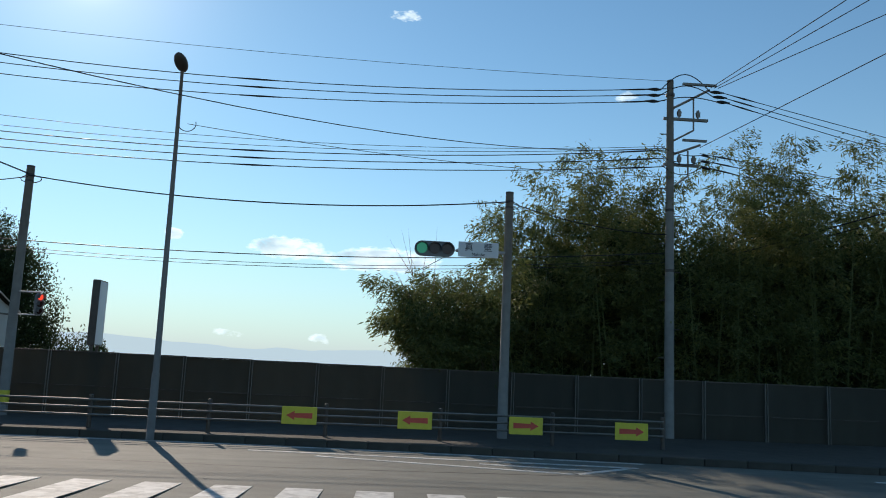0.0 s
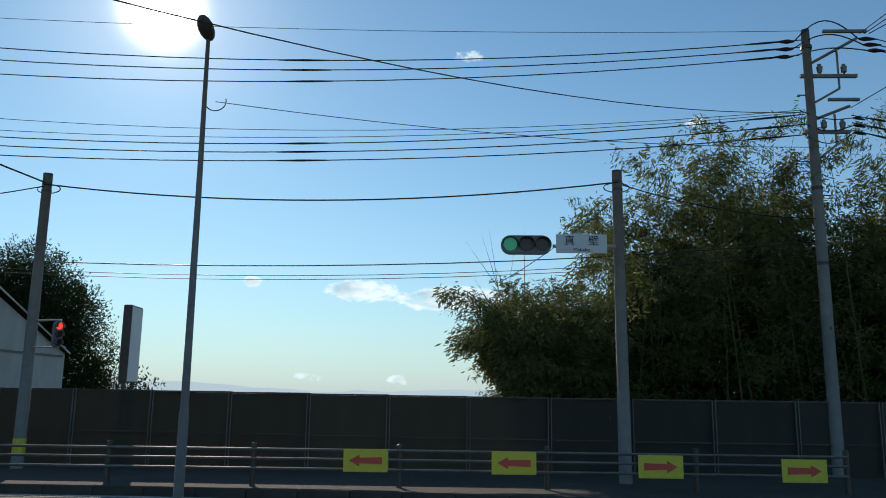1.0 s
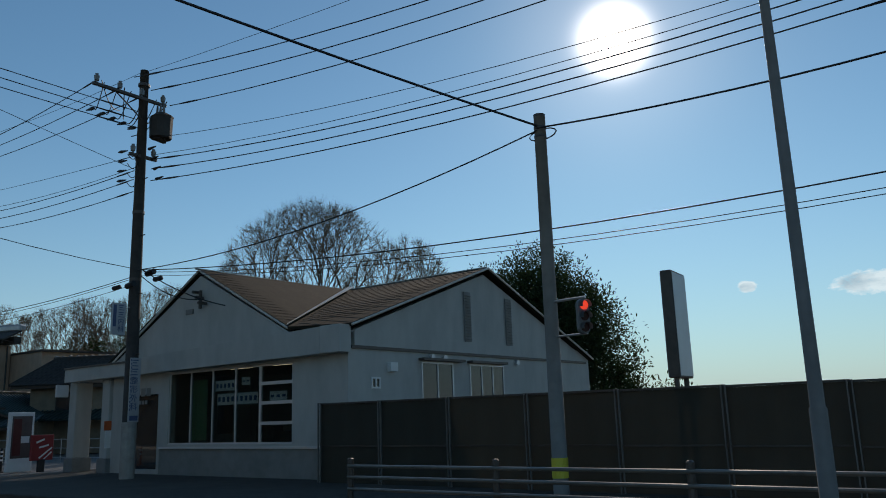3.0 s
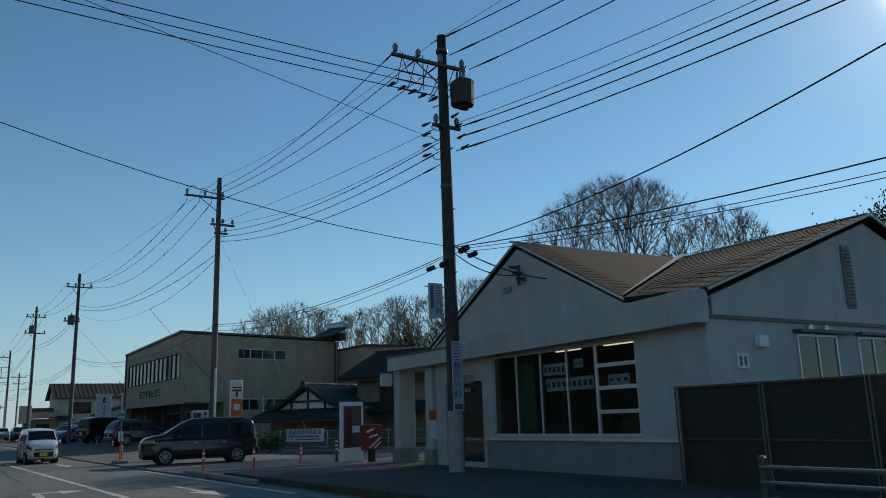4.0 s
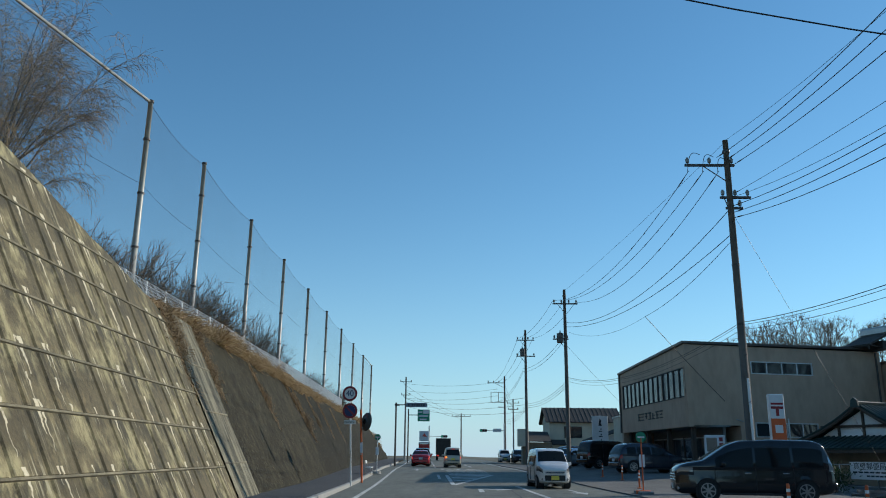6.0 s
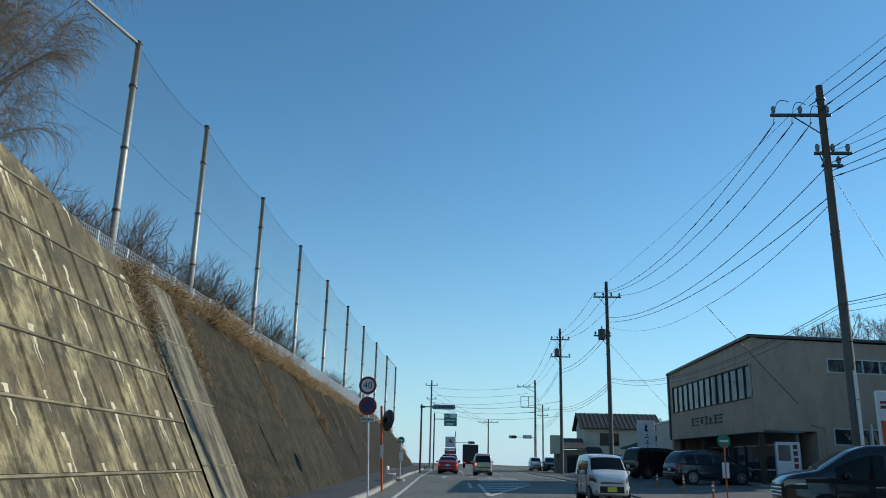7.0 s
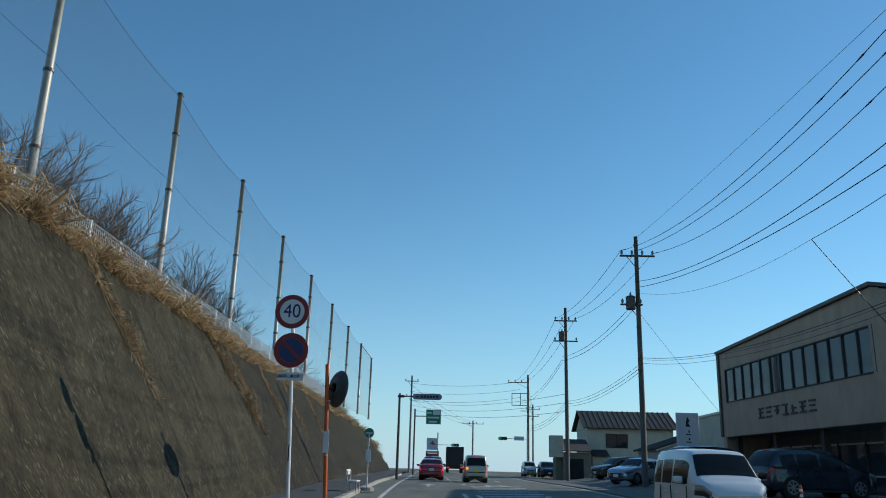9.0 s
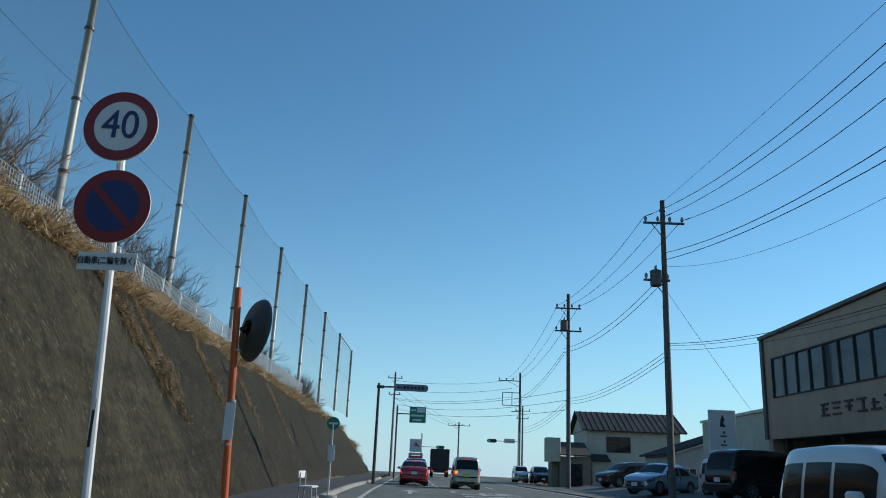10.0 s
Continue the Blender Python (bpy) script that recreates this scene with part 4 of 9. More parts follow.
# short concrete poles that carry the signals
def short_pole(x, y, z0, top, label, r=0.145):
    t = thing("signal_pole", label, "signal pole", (x, y, z0), 0, "signal poles")
    part("shaft", tube([(0, 0, -0.3), (0, 0, top - z0)], [r, r * 0.78], 14), POLE_GREY, t, smooth=True)
    part("cap", disc((0, 0, top - z0), (0, 0, 1), r * 0.8, 0.05, 14), STEEL_BROWN, t)
    for k in range(2):
        part("band", disc((0, 0, top - z0 - 0.25 - 0.18 * k), (0, 0, 1), r * 0.84, 0.05, 14), STEEL_BROWN, t)
    ring = [(0.3 * math.cos(a), 0.1 + 0.02 * math.sin(a), top - z0 - 0.35 + 0.12 * math.sin(a)) for a in [2 * math.pi * k / 12 for k in range(13)]]
    part("cable_loop", tube(ring, 0.014, 5, caps=False), CABLE, t)
    return t


LENS_OFF = paint("dark_lens", (0.06, 0.022, 0.02), 0.25, vary=0.15, scale=20)
LENS_GREEN = glowing("green_light", (0.04, 0.75, 0.5), 0.2, (0.01, 0.11, 0.075))
LENS_RED = glowing("red_light", (1.0, 0.08, 0.04), 1.1, (0.3, 0.02, 0.02))
SIGNAL_GREY = paint("signal_housing", (0.16, 0.165, 0.17), 0.5, 0.2, vary=0.15, scale=8)
SIGN_WHITE = paint("sign_face", (0.68, 0.69, 0.7), 0.45, vary=0.05, scale=5, dirt=0.12, dirt_colour=(0.4, 0.4, 0.4))


def traffic_light(at, turn, lit, label, vertical=False):
    """Three lenses in a rounded housing, facing -y before the turn; lit: index and material."""
    t = thing("traffic_light", label, "traffic light", at, turn, "traffic lights")
    d = Vector((0, 0, -1)) if vertical else Vector((1, 0, 0))
    c = [d * (-0.36 + 0.36 * k) for k in range(3)]
    b = bmesh.new()
    n = 12
    ends = []
    for k in range(n + 1):
        a = math.pi * (0.5 + k / n)
        ends.append(c[0] + 0.21 * (math.cos(a) * d + math.sin(a) * (Vector((0, 0, 1)) if not vertical else Vector((1, 0, 0)))))
    for k in range(n + 1):
        a = math.pi * (-0.5 + k / n)
        ends.append(c[2] + 0.21 * (math.cos(a) * d + math.sin(a) * (Vector((0, 0, 1)) if not vertical else Vector((1, 0, 0)))))
    slab([(p.x, 0.09, p.z) for p in ends][::-1], -0.16, b)
    bmesh.ops.recalc_face_normals(b, faces=b.faces)
    part("housing", b, SIGNAL_GREY, t)
    for k in range(3):
        lens = disc(c[k] + Vector((0, -0.085, 0)), (0, 1, 0), 0.15, 0.03, 24)
        part("lens", lens, lit[1] if k == lit[0] else LENS_OFF, t, "lit lens" if k == lit[0] else "unlit dark lens")
        b = bmesh.new()
        ring0 = [b.verts.new(c[k] + Vector((0.17 * math.cos(a), -0.07, 0.17 * math.sin(a)))) for a in [math.pi * (-0.1 + 1.2 * i / 14) for i in range(15)]]
        ring1 = [b.verts.new(v.co + Vector((0, -0.2, -0.01))) for v in ring0]
        for i in range(14):
            b.faces.new((ring0[i], ring0[i + 1], ring1[i + 1], ring1[i]))
        bmesh.ops.solidify(b, geom=b.faces[:], thickness=0.006)
        part("visor", b, SIGNAL_GREY, t)
    return t


sig = short_pole(3.1, 22.22, 0.02, 7.08, "grey concrete signal pole behind the guard rail")
part("signal_arm", tube([(0, -0.05, 5.3), (-1.5, -0.05, 5.3)], 0.04, 8), STEEL, sig)
traffic_light((1.0, 22.1, 5.33), 0, (0, LENS_GREEN), "grey three-lens traffic light showing green")
plate = thing("intersection_sign", "white name plate of the crossing hung beside the traffic light", "road sign", (2.24, 22.08, 5.36))
part("panel", box((-0.57, -0.012, -0.215), (0.57, 0.012, 0.215), bevel=0.008), SIGN_WHITE, plate)
for text, x, z, size in (("真", -0.27, 0.055, 0.25), ("壁", 0.27, 0.055, 0.25), ("Makabe", 0.0, -0.14, 0.12)):
    ob = part("lettering", letters(text, size), INK, plate)
    ob.matrix_basis = pose(x, -0.016, z)
lp = short_pole(-10.92, 23.42, 0.35, 7.33, "grey concrete pole with a signal for the side road")
part("signal_arm", tube([(0, -0.02, 3.3), (0.8, -0.15, 3.3)], 0.025, 8), STEEL, lp)
part("signal_arm", tube([(0, -0.02, 2.65), (0.8, -0.15, 2.65)], 0.02, 8), STEEL, lp)
part("warning_wrap", tube([(0, 0, 0.15), (0, 0, 0.5)], 0.152, 14), YELLOW, lp, "yellow and black striped wrap")
traffic_light((-10.15, 23.2, 3.3), 62, (0, LENS_RED), "small upright signal showing red", True).scale = (0.55, 0.55, 0.55)

LAMP_GREY = paint("lamp_column", (0.2, 0.19, 0.175), 0.6, 0.2, vary=0.2, scale=6)
lamp = thing("street_lamp", "tall tapered steel street lamp with a single head", "street lamp", (-5.75, 19.9, 0.2))
part("column", tube([(0, 0, -0.2), (0, 0, 1.4), (0, 0, 1.42), (-0.02, 0, 5.5), (-0.05, 0, 9.1)], [0.1, 0.095, 0.08, 0.062, 0.042], 12), LAMP_GREY, lamp, smooth=True)
b = bmesh.new()
bmesh.ops.create_uvsphere(b, u_segments=16, v_segments=10, radius=1)
bmesh.ops.transform(b, matrix=pose(-0.04, -0.2, 9.24, -24) @ Matrix.Diagonal((0.17, 0.34, 0.12, 1)), verts=b.verts)
part("lamp_head", b, STEEL_BROWN, lamp, smooth=True)
ring = [(0.2 + 0.22 * math.cos(a), 0, 7.7 + 0.2 * math.sin(a)) for a in [math.pi * (0.9 + 1.2 * k / 12) for k in range(13)]]
part("cable_loop", tube(ring, 0.012, 5, caps=False), CABLE, lamp)

# guard rail with pipes, and its arrow boards
rail = thing("guard_rail", "low brown pipe guard rail along the road bend", "guard rail")
RAIL_Y = lambda x: 20.75 + 0.012 * x
RAIL = paint("rail_pipe", (0.2, 0.185, 0.16), 0.32, 0.5, vary=0.25, scale=8, dirt=0.3, dirt_colour=(0.09, 0.08, 0.07))
xs = [-7.5 - 2.93 * k for k in (2, 1, 0)] + [-7.5 + 2.93 * k for k in range(1, 6)]
for x in xs:
    part("post", tube([(x, RAIL_Y(x), 0), (x, RAIL_Y(x), 0.98), (x, RAIL_Y(x), 1.0)], [0.055, 0.055, 0.03], 10), STEEL_BROWN, rail)
for z in (0.5, 0.69, 0.87):
    part("rail", tube([(x, RAIL_Y(x) - 0.06, z) for x in xs], 0.028, 8), RAIL, rail)
ARROW_RED = paint("faded_red", (0.72, 0.09, 0.06), 0.5, vary=0.15, scale=5)
for x, z, way in ((-2.3, 0.68, -1), (0.63, 0.67, -1), (3.5, 0.64, 1), (6.28, 0.6, 1)):
    t = thing("arrow_board", "yellow board with a faded red arrow on the guard rail", "arrow board", (x, RAIL_Y(x) - 0.12, z), 1.5, "arrow boards")
    part("board", box((-0.44, -0.012, -0.22), (0.44, 0.012, 0.22), bevel=0.006), YELLOW, t)
    pts = [(-0.33, 0, 0), (-0.12, 0, 0.115), (-0.12, 0, 0.055), (0.33, 0, 0.07), (0.33, 0, -0.07), (-0.12, 0, -0.055), (-0.12, 0, -0.115)]
    part("arrow", slab([(-way * u, -0.013, w) for u, _, w in pts][::-1 if way < 0 else 1], 0.004), ARROW_RED, t)
    part("bracket", box((-0.03, 0.012, -0.15), (0.03, 0.07, 0.15)), STEEL, t)

# corrugated metal fence
FENCE = paint("fence_sheet", (0.085, 0.08, 0.062), 0.6, 0.0, vary=0.25, scale=2, stretch=(1, 1, 0.3), dirt=0.4, dirt_colour=(0.06, 0.056, 0.046), each=0.3)
fence = thing("metal_fence", "dark corrugated sheet fence on steel posts", "fence")
FY = lambda x: 24.45 - 0.006 * x
fx = [-18.15 + 1.985 * k for k in range(20)]
pitch = 1.985
prof = []
for k in range(41):
    u = pitch * k / 40
    prof.append((u, 0.0))
b = bmesh.new()
lo = [b.verts.new((u, -v, -0.12)) for u, v in prof]
hi = [b.verts.new((u, -v, 1.78)) for u, v in prof]
for i in range(40):
    b.faces.new((lo[i], lo[i + 1], hi[i + 1], hi[i]))
bmesh.ops.solidify(b, geom=b.faces[:], thickness=0.004)
sheet_mesh = mesh_of(b)
sheet_mesh.materials.append(FENCE)
for x in fx:
    base = g(x, 24) + 0.17 + 0.05 * ease(-2, -14, x) - 0.05 * ease(-8, 6, x)
    p = part("panel", sheet_mesh, FENCE, fence)
    p.location = (x, FY(x), base)
    for dx in (-0.045, 0.03):
        part("post", box((x + dx, FY(x) - 0.09, base - 0.1), (x + dx + 0.018, FY(x) - 0.045, base + 1.83)), LAMP_GREY, fence)
    part("top_rail", box((x + 0.002, FY(x) - 0.06, base + 1.781), (x + pitch - 0.002, FY(x) + 0.03, base + 1.82)), STEEL_BROWN, fence)
    part("mid_rail", box((x + 0.03, FY(x) - 0.07, base + 0.78), (x + pitch - 0.03, FY(x) - 0.045, base + 0.81)), STEEL_BROWN, fence)

# upright advertising board behind the fence, its writing too small to see
bb = thing("billboard", "tall narrow white billboard on two legs", "billboard", (-9.25, 25.28, 0.2), 4)
part("cabinet", box((-0.11, -0.42, 2.0), (0.11, 0.42, 4.02), bevel=0.02), STEEL_BROWN, bb)
part("face", box((0.111, -0.39, 2.04), (0.12, 0.39, 3.98)), SIGN_WHITE, bb)
part("face", box((-0.12, -0.39, 2.04), (-0.111, 0.39, 3.98)), SIGN_WHITE, bb)
for y in (-0.3, 0.3):
    part("leg", tube([(0, y, -0.2), (0, y, 2.05)], 0.05, 8), STEEL_BROWN, bb)

# ---- signs by the retaining wall ----
s40 = thing("road_sign", "speed limit and no parking signs on a white post", "road sign", (-47.62, 7.94, 0.13))
part("post", tube([(0, 0, 0), (0.15, -0.14, 3.84)], 0.032, 10), WHITE, s40)
d = Vector((1, 0.0, 0))
for z, kind_ in ((3.55, 0), (2.88, 1)):
    yy, xx = -0.14 * z / 3.84 - 0.01, 0.15 * z / 3.84
    part("disc", disc((0.05 + xx, yy, z), d, 0.3, 0.012, 40), WHITE, s40)
    b = bmesh.new()
    n = 40
    for r0, r1 in (((0.3 if kind_ else 0.295), 0.215),):
        a = [[b.verts.new((x + xx, yy + r * math.cos(2 * math.pi * k / n), z + r * math.sin(2 * math.pi * k / n))) for k in range(n)] for x, r in ((0.055, r0), (0.062, r0), (0.062, r1), (0.055, r1))]
        for q in range(4):
            for k in range(n):
                b.faces.new((a[q][k], a[q][(k + 1) % n], a[(q + 1) % 4][(k + 1) % n], a[(q + 1) % 4][k]))
    bmesh.ops.recalc_face_normals(b, faces=b.faces)
    part("red_rim", b, RED, s40, "red rim")
    if kind_:
        part("blue_face", disc((0.057 + xx, yy, z), d, 0.214, 0.008, 40), BLUE, s40)
        ang = radians(45)
        b = box((0.062, -0.23, -0.028), (0.066, 0.23, 0.028), m=Matrix.Translation((xx, yy, z)) @ Matrix.Rotation(-ang, 4, "X"))
        part("slash", b, RED, s40)
    else:
        ob = part("lettering", letters("40", 0.34), BLUE, s40)
        ob.matrix_basis = pose(0.06 + xx, yy, z, 0, 0, 90) @ Matrix.Diagonal((0.9, 1, 1, 1))
part("plate", box((0.13, -0.33, 2.37), (0.14, 0.13, 2.51), bevel=0.003), WHITE, s40)
part("post_label", box((0.076, -0.055, 1.05), (0.082, -0.035, 1.4)), INK, s40, "small dark lettering strip")
ob = part("lettering", letters("自動車(二輪を除く)", 0.066), INK, s40)
ob.matrix_basis = pose(0.145, -0.1, 2.44, 0, 0, 90) @ Matrix.Diagonal((0.8, 1, 1, 1))

mirror = thing("traffic_mirror", "round traffic mirror on an orange post, seen from behind", "traffic mirror", (-51.5, 7.86, 0.13))
part("post", tube([(0, 0.06, 0), (0, -0.08, 3.15)], 0.045, 12), ORANGE, mirror)
part("notice_plate", box((0.046, -0.06, 1.25), (0.052, 0.06, 1.7), bevel=0.002), SIGN_WHITE, mirror)
for z in (1.2, 1.72, 2.35):
    part("band", disc((0, 0, z), (0, 0, 1), 0.05, 0.03, 12), STEEL, mirror)
MIRROR_BACK = paint("mirror_back", (0.05, 0.06, 0.06), 0.45, vary=0.2, scale=6)
aim = Vector((-0.6, 0.75, -0.1)).normalized()
c = Vector((-0.03, 0.17, 2.62))
b = tube([c - aim * 0.1, c - aim * 0.06, c - aim * 0.02, c + aim * 0.02, c + aim * 0.03], [0.12, 0.28, 0.38, 0.41, 0.41], 28)
part("mirror_shell", b, MIRROR_BACK, mirror, smooth=True)
mirror_face = paint("mirror_face", (0.85, 0.87, 0.88), 0.03, 1.0, vary=0.02, scale=2)
part("mirror_face", disc(c + aim * 0.04, aim, 0.38, 0.012, 28), mirror_face, mirror)
part("bracket", tube([(0, 0, 2.62), tuple(c - aim * 0.08)], 0.025, 8), BLACK, mirror)

stop = thing("bus_stop", "bus stop pole with a round green sign and timetable", "bus stop", (-65.5, 7.2, 0.2))
stop2 = thing("bus_stop", "bus stop pole with a round green sign on a concrete foot", "bus stop", (-45.6, 18.85, 0.03))
for t, top in ((stop, 2.35), (stop2, 2.2)):
    part("foot", tube([(0, 0, 0), (0, 0, 0.14), (0, 0, 0.15)], [0.28, 0.26, 0.1], 14), ORANGE if t is stop2 else CONCRETE, t)
    part("pole", tube([(0, 0, 0.1), (0, 0, top - 0.2)], 0.025, 8), ORANGE if t is stop2 else WHITE, t)
    part("sign_disc", disc((0, 0, top - 0.18), (1, 0, 0), 0.19, 0.02, 24), GREEN, t)
    part("sign_band", box((0.011, -0.13, top - 0.21), (0.016, 0.13, top - 0.15)), SIGN_WHITE, t)
    part("timetable", box((-0.01, -0.1, top - 1.25), (0.012, 0.1, top - 0.8), bevel=0.004), SIGN_WHITE, t)
bench = thing("bench", "small pale bench on the pavement at the bus stop", "bench", (-63.5, 6.95, 0.2))
part("seat", box((-0.5, -0.18, 0.38), (0.5, 0.18, 0.43), bevel=0.01), WHITE, bench)
part("backrest", box((-0.5, -0.22, 0.62), (0.5, -0.19, 0.8), bevel=0.01), WHITE, bench)
for x in (-0.42, 0.42):
    for y in (-0.19, 0.15):
        part("leg", tube([(x, y, 0), (x, y * 0.9, 0.4 if y > 0 else 0.75)], 0.018, 6), STEEL, bench)

lamp2 = thing("street_lamp", "street lamp with a place name board on its arm", "street lamp", (-86.0, 6.75, 0.35))
part("column", tube([(0, 0, 0), (0, 0, 5.4)], [0.09, 0.07], 10), STEEL_BROWN, lamp2)
part("arm", tube([(0, 0, 5.2), (0, 1.1, 5.22)], 0.045, 8), STEEL_BROWN, lamp2)
part("bracket", box((-0.07, -0.12, 5.12), (0.07, 0.3, 5.28), bevel=0.02), STEEL_BROWN, lamp2)
b = bmesh.new()
rounded = [(0.03, yc + 0.19 * math.cos(a), 5.2 + 0.19 * math.sin(a)) for yc, a0 in ((2.56, -0.5), (1.03, 0.5)) for a in [math.pi * (a0 + q / 10) for q in range(11)]]
slab(rounded, 0.05, b)
bmesh.ops.recalc_face_normals(b, faces=b.faces)
part("name_board", b, paint("name_board_blue", (0.2, 0.24, 0.29), 0.5, vary=0.1, scale=5), lamp2, "blue-grey rounded name board")
part("arrow", slab([(0.081, 1.0, 5.2), (0.081, 1.12, 5.11), (0.081, 1.12, 5.17), (0.081, 1.26, 5.17), (0.081, 1.26, 5.23), (0.081, 1.12, 5.23), (0.081, 1.12, 5.29)], 0.006), INK, lamp2)
for k in range(6):
    part("lettering_bar", box((0.081, 1.36 + 0.2 * k, 5.12), (0.087, 1.5 + 0.2 * k, 5.28)), INK, lamp2)
gs = thing("guide_sign", "green roadside guide sign on a tall post", "road sign", (-113.5, 6.2, 0.4))
part("post", tube([(0, 0, 0), (0, 0, 6.3)], 0.08, 10), STEEL_BROWN, gs)
part("arm", tube([(0, 0, 5.6), (0, 1.4, 5.6)], 0.05, 8), STEEL_BROWN, gs)
part("panel", box((0.05, 1.12, 4.85), (0.09, 2.58, 6.25), bevel=0.02), GREEN, gs)
part("upper_panel", box((0.09, 1.78, 5.75), (0.094, 2.5, 6.18)), SIGN_WHITE, gs)
for z, y0, y1 in ((5.86, 1.22, 1.68), (5.4, 1.25, 2.4), (5.0, 1.4, 2.2)):
    part("lettering_bar", box((0.09, y0, z), (0.096, y1, z + 0.16)), SIGN_WHITE, gs)

# ---- buildings ----
PLASTER = paint("pale_plaster", (0.46, 0.46, 0.43), 0.8, vary=0.12, scale=3, bump=0.15, bump_scale=50, dirt=0.3, dirt_colour=(0.24, 0.24, 0.23), stretch=(1, 1, 0.4))
PLINTH = paint("plinth", (0.24, 0.24, 0.23), 0.85, vary=0.15, scale=4, bump=0.2, dirt=0.3, dirt_colour=(0.12, 0.12, 0.11))
SLATE = paint("roof_slate", (0.034, 0.029, 0.02), 0.95, spec=0.15, vary=0.3, scale=6, bump=0.2, bump_scale=30, dirt=0.4, dirt_colour=(0.024, 0.021, 0.016), each=0.4)
FLASH = paint("pale_flashing", (0.6, 0.57, 0.5), 0.5, vary=0.12, scale=6)
BEIGE = paint("beige_render", (0.48, 0.335, 0.24), 0.85, vary=0.12, scale=3, bump=0.2, bump_scale=40, dirt=0.3, dirt_colour=(0.22, 0.145, 0.1), stretch=(1, 1, 0.4))
TILE = paint("grey_roof_tile", (0.05, 0.048, 0.045), 0.8, spec=0.25, vary=0.3, scale=5, bump=0.2, bump_scale=30, dirt=0.3, dirt_colour=(0.05, 0.05, 0.05))
COPPER = paint("green_roof_tile", (0.022, 0.045, 0.04), 0.5, 0.0, spec=0.4, vary=0.25, scale=4, dirt=0.3, dirt_colour=(0.03, 0.045, 0.04))
WOOD = paint("dark_timber", (0.06, 0.042, 0.03), 0.75, vary=0.3, scale=8, stretch=(1, 1, 0.2))
OLDWALL = paint("old_ochre_wall", (0.25, 0.2, 0.14), 0.85, vary=0.2, scale=3, dirt=0.3, dirt_colour=(0.12, 0.1, 0.07))
ALU = paint("aluminium_frame", (0.6, 0.61, 0.62), 0.4, 0.5, vary=0.08, scale=6)
INSIDE = paint("dim_interior", (0.2, 0.2, 0.19), 0.8, vary=0.2, scale=2)
PAPER = paint("paper_notice", (0.78, 0.78, 0.76), 0.7, vary=0.05, scale=4)
CREAM = paint("cream_wall", (0.55, 0.49, 0.38), 0.85, vary=0.12, scale=2, dirt=0.25, dirt_colour=(0.28, 0.25, 0.2))
SIGN_BLUE = paint("faded_sign_blue", (0.07, 0.1, 0.2), 0.5, vary=0.15, scale=8)
SHOP_LAMP = glowing("shop_tube", (1.0, 0.85, 0.6), 2.0)
CURTAIN = paint("green_curtain", (0.2, 0.42, 0.2), 0.8, vary=0.25, scale=6, stretch=(4, 4, 0.3))


def window(parent, lo, hi, axis, panes=2, frame_mat=None, glass=None, deep=0.1, out=1):
    """A framed window in a wall that runs along axis ('x' or 'y'); lo, hi: outer corners in its plane; out: side it faces."""
    frame_mat, glass = frame_mat or ALU, glass or GLASS_DARK
    lo, hi = Vector(lo), Vector(hi)
    w = 0.045
    i, j = (0, 1) if axis == "x" else (1, 0)
    f = bmesh.new()

    def bar(a0, a1, z0, z1):
        p, q = [0, 0, z0], [0, 0, z1]
        p[i], q[i] = a0, a1
        p[j], q[j] = sorted((lo[j] - out * deep * 0.3, lo[j] + out * 0.035))
        box(p, q, f)
    n = panes
    for k in range(n + 1):
        a = lo[i] + (hi[i] - lo[i] - w) * k / n
        for z0, z1 in ((lo.z, lo.z + w), (lo.z + w, hi.z - w), (hi.z - w, hi.z)):
            bar(a, a + w, z0, z1)
        if k < n:
            e = lo[i] + (hi[i] - lo[i] - w) * (k + 1) / n
            bar(a + w, e, lo.z, lo.z + w)
            bar(a + w, e, hi.z - w, hi.z)
    bmesh.ops.remove_doubles(f, verts=f.verts, dist=0.0005)
    win = part("window", f, frame_mat, parent)
    for k in range(n):
        a0 = lo[i] + (hi[i] - lo[i] - w) * k / n + w
        a1 = lo[i] + (hi[i] - lo[i] - w) * (k + 1) / n
        p, q = [0, 0, lo.z + w], [0, 0, hi.z - w]
        p[i], q[i] = a0, a1
        p[j], q[j] = lo[j] - 0.008, lo[j] + 0.008
        pn = part("pane", box(p, q), glass, win)
        pn.visible_shadow = glass is not GLASS_SHOP
    return win


def wall_with_holes(parent, a, b, z0, z1, thick, holes, mat, name="wall"):
    """A wall from plan point a to b (thickness on its left), with openings (s0, s1, z0, z1) along it."""
    a, b = Vector(a), Vector(b)
    d = (b - a)
    length = d.length
    d.normalize()
    nrm = Vector((-d.y, d.x))
    m = Matrix(((d.x, nrm.x, 0, a.x), (d.y, nrm.y, 0, a.y), (0, 0, 1, 0), (0, 0, 0, 1)))
    ss = sorted({0, length, *[h[0] for h in holes], *[h[1] for h in holes]})
    zs = sorted({z0, z1, *[h[2] for h in holes], *[h[3] for h in holes]})
    bm_ = bmesh.new()
    solid_cell = lambda s, z: not any(h[0] < s < h[1] and h[2] < z < h[3] for h in holes)
    for s0, s1 in zip(ss, ss[1:]):
        for q0, q1 in zip(zs, zs[1:]):
            if solid_cell((s0 + s1) / 2, (q0 + q1) / 2):
                box((s0, 0, q0), (s1, thick, q1), bm_, m=m)
    bmesh.ops.remove_doubles(bm_, verts=bm_.verts, dist=0.0005)
    return part(name, bm_, mat, parent), m


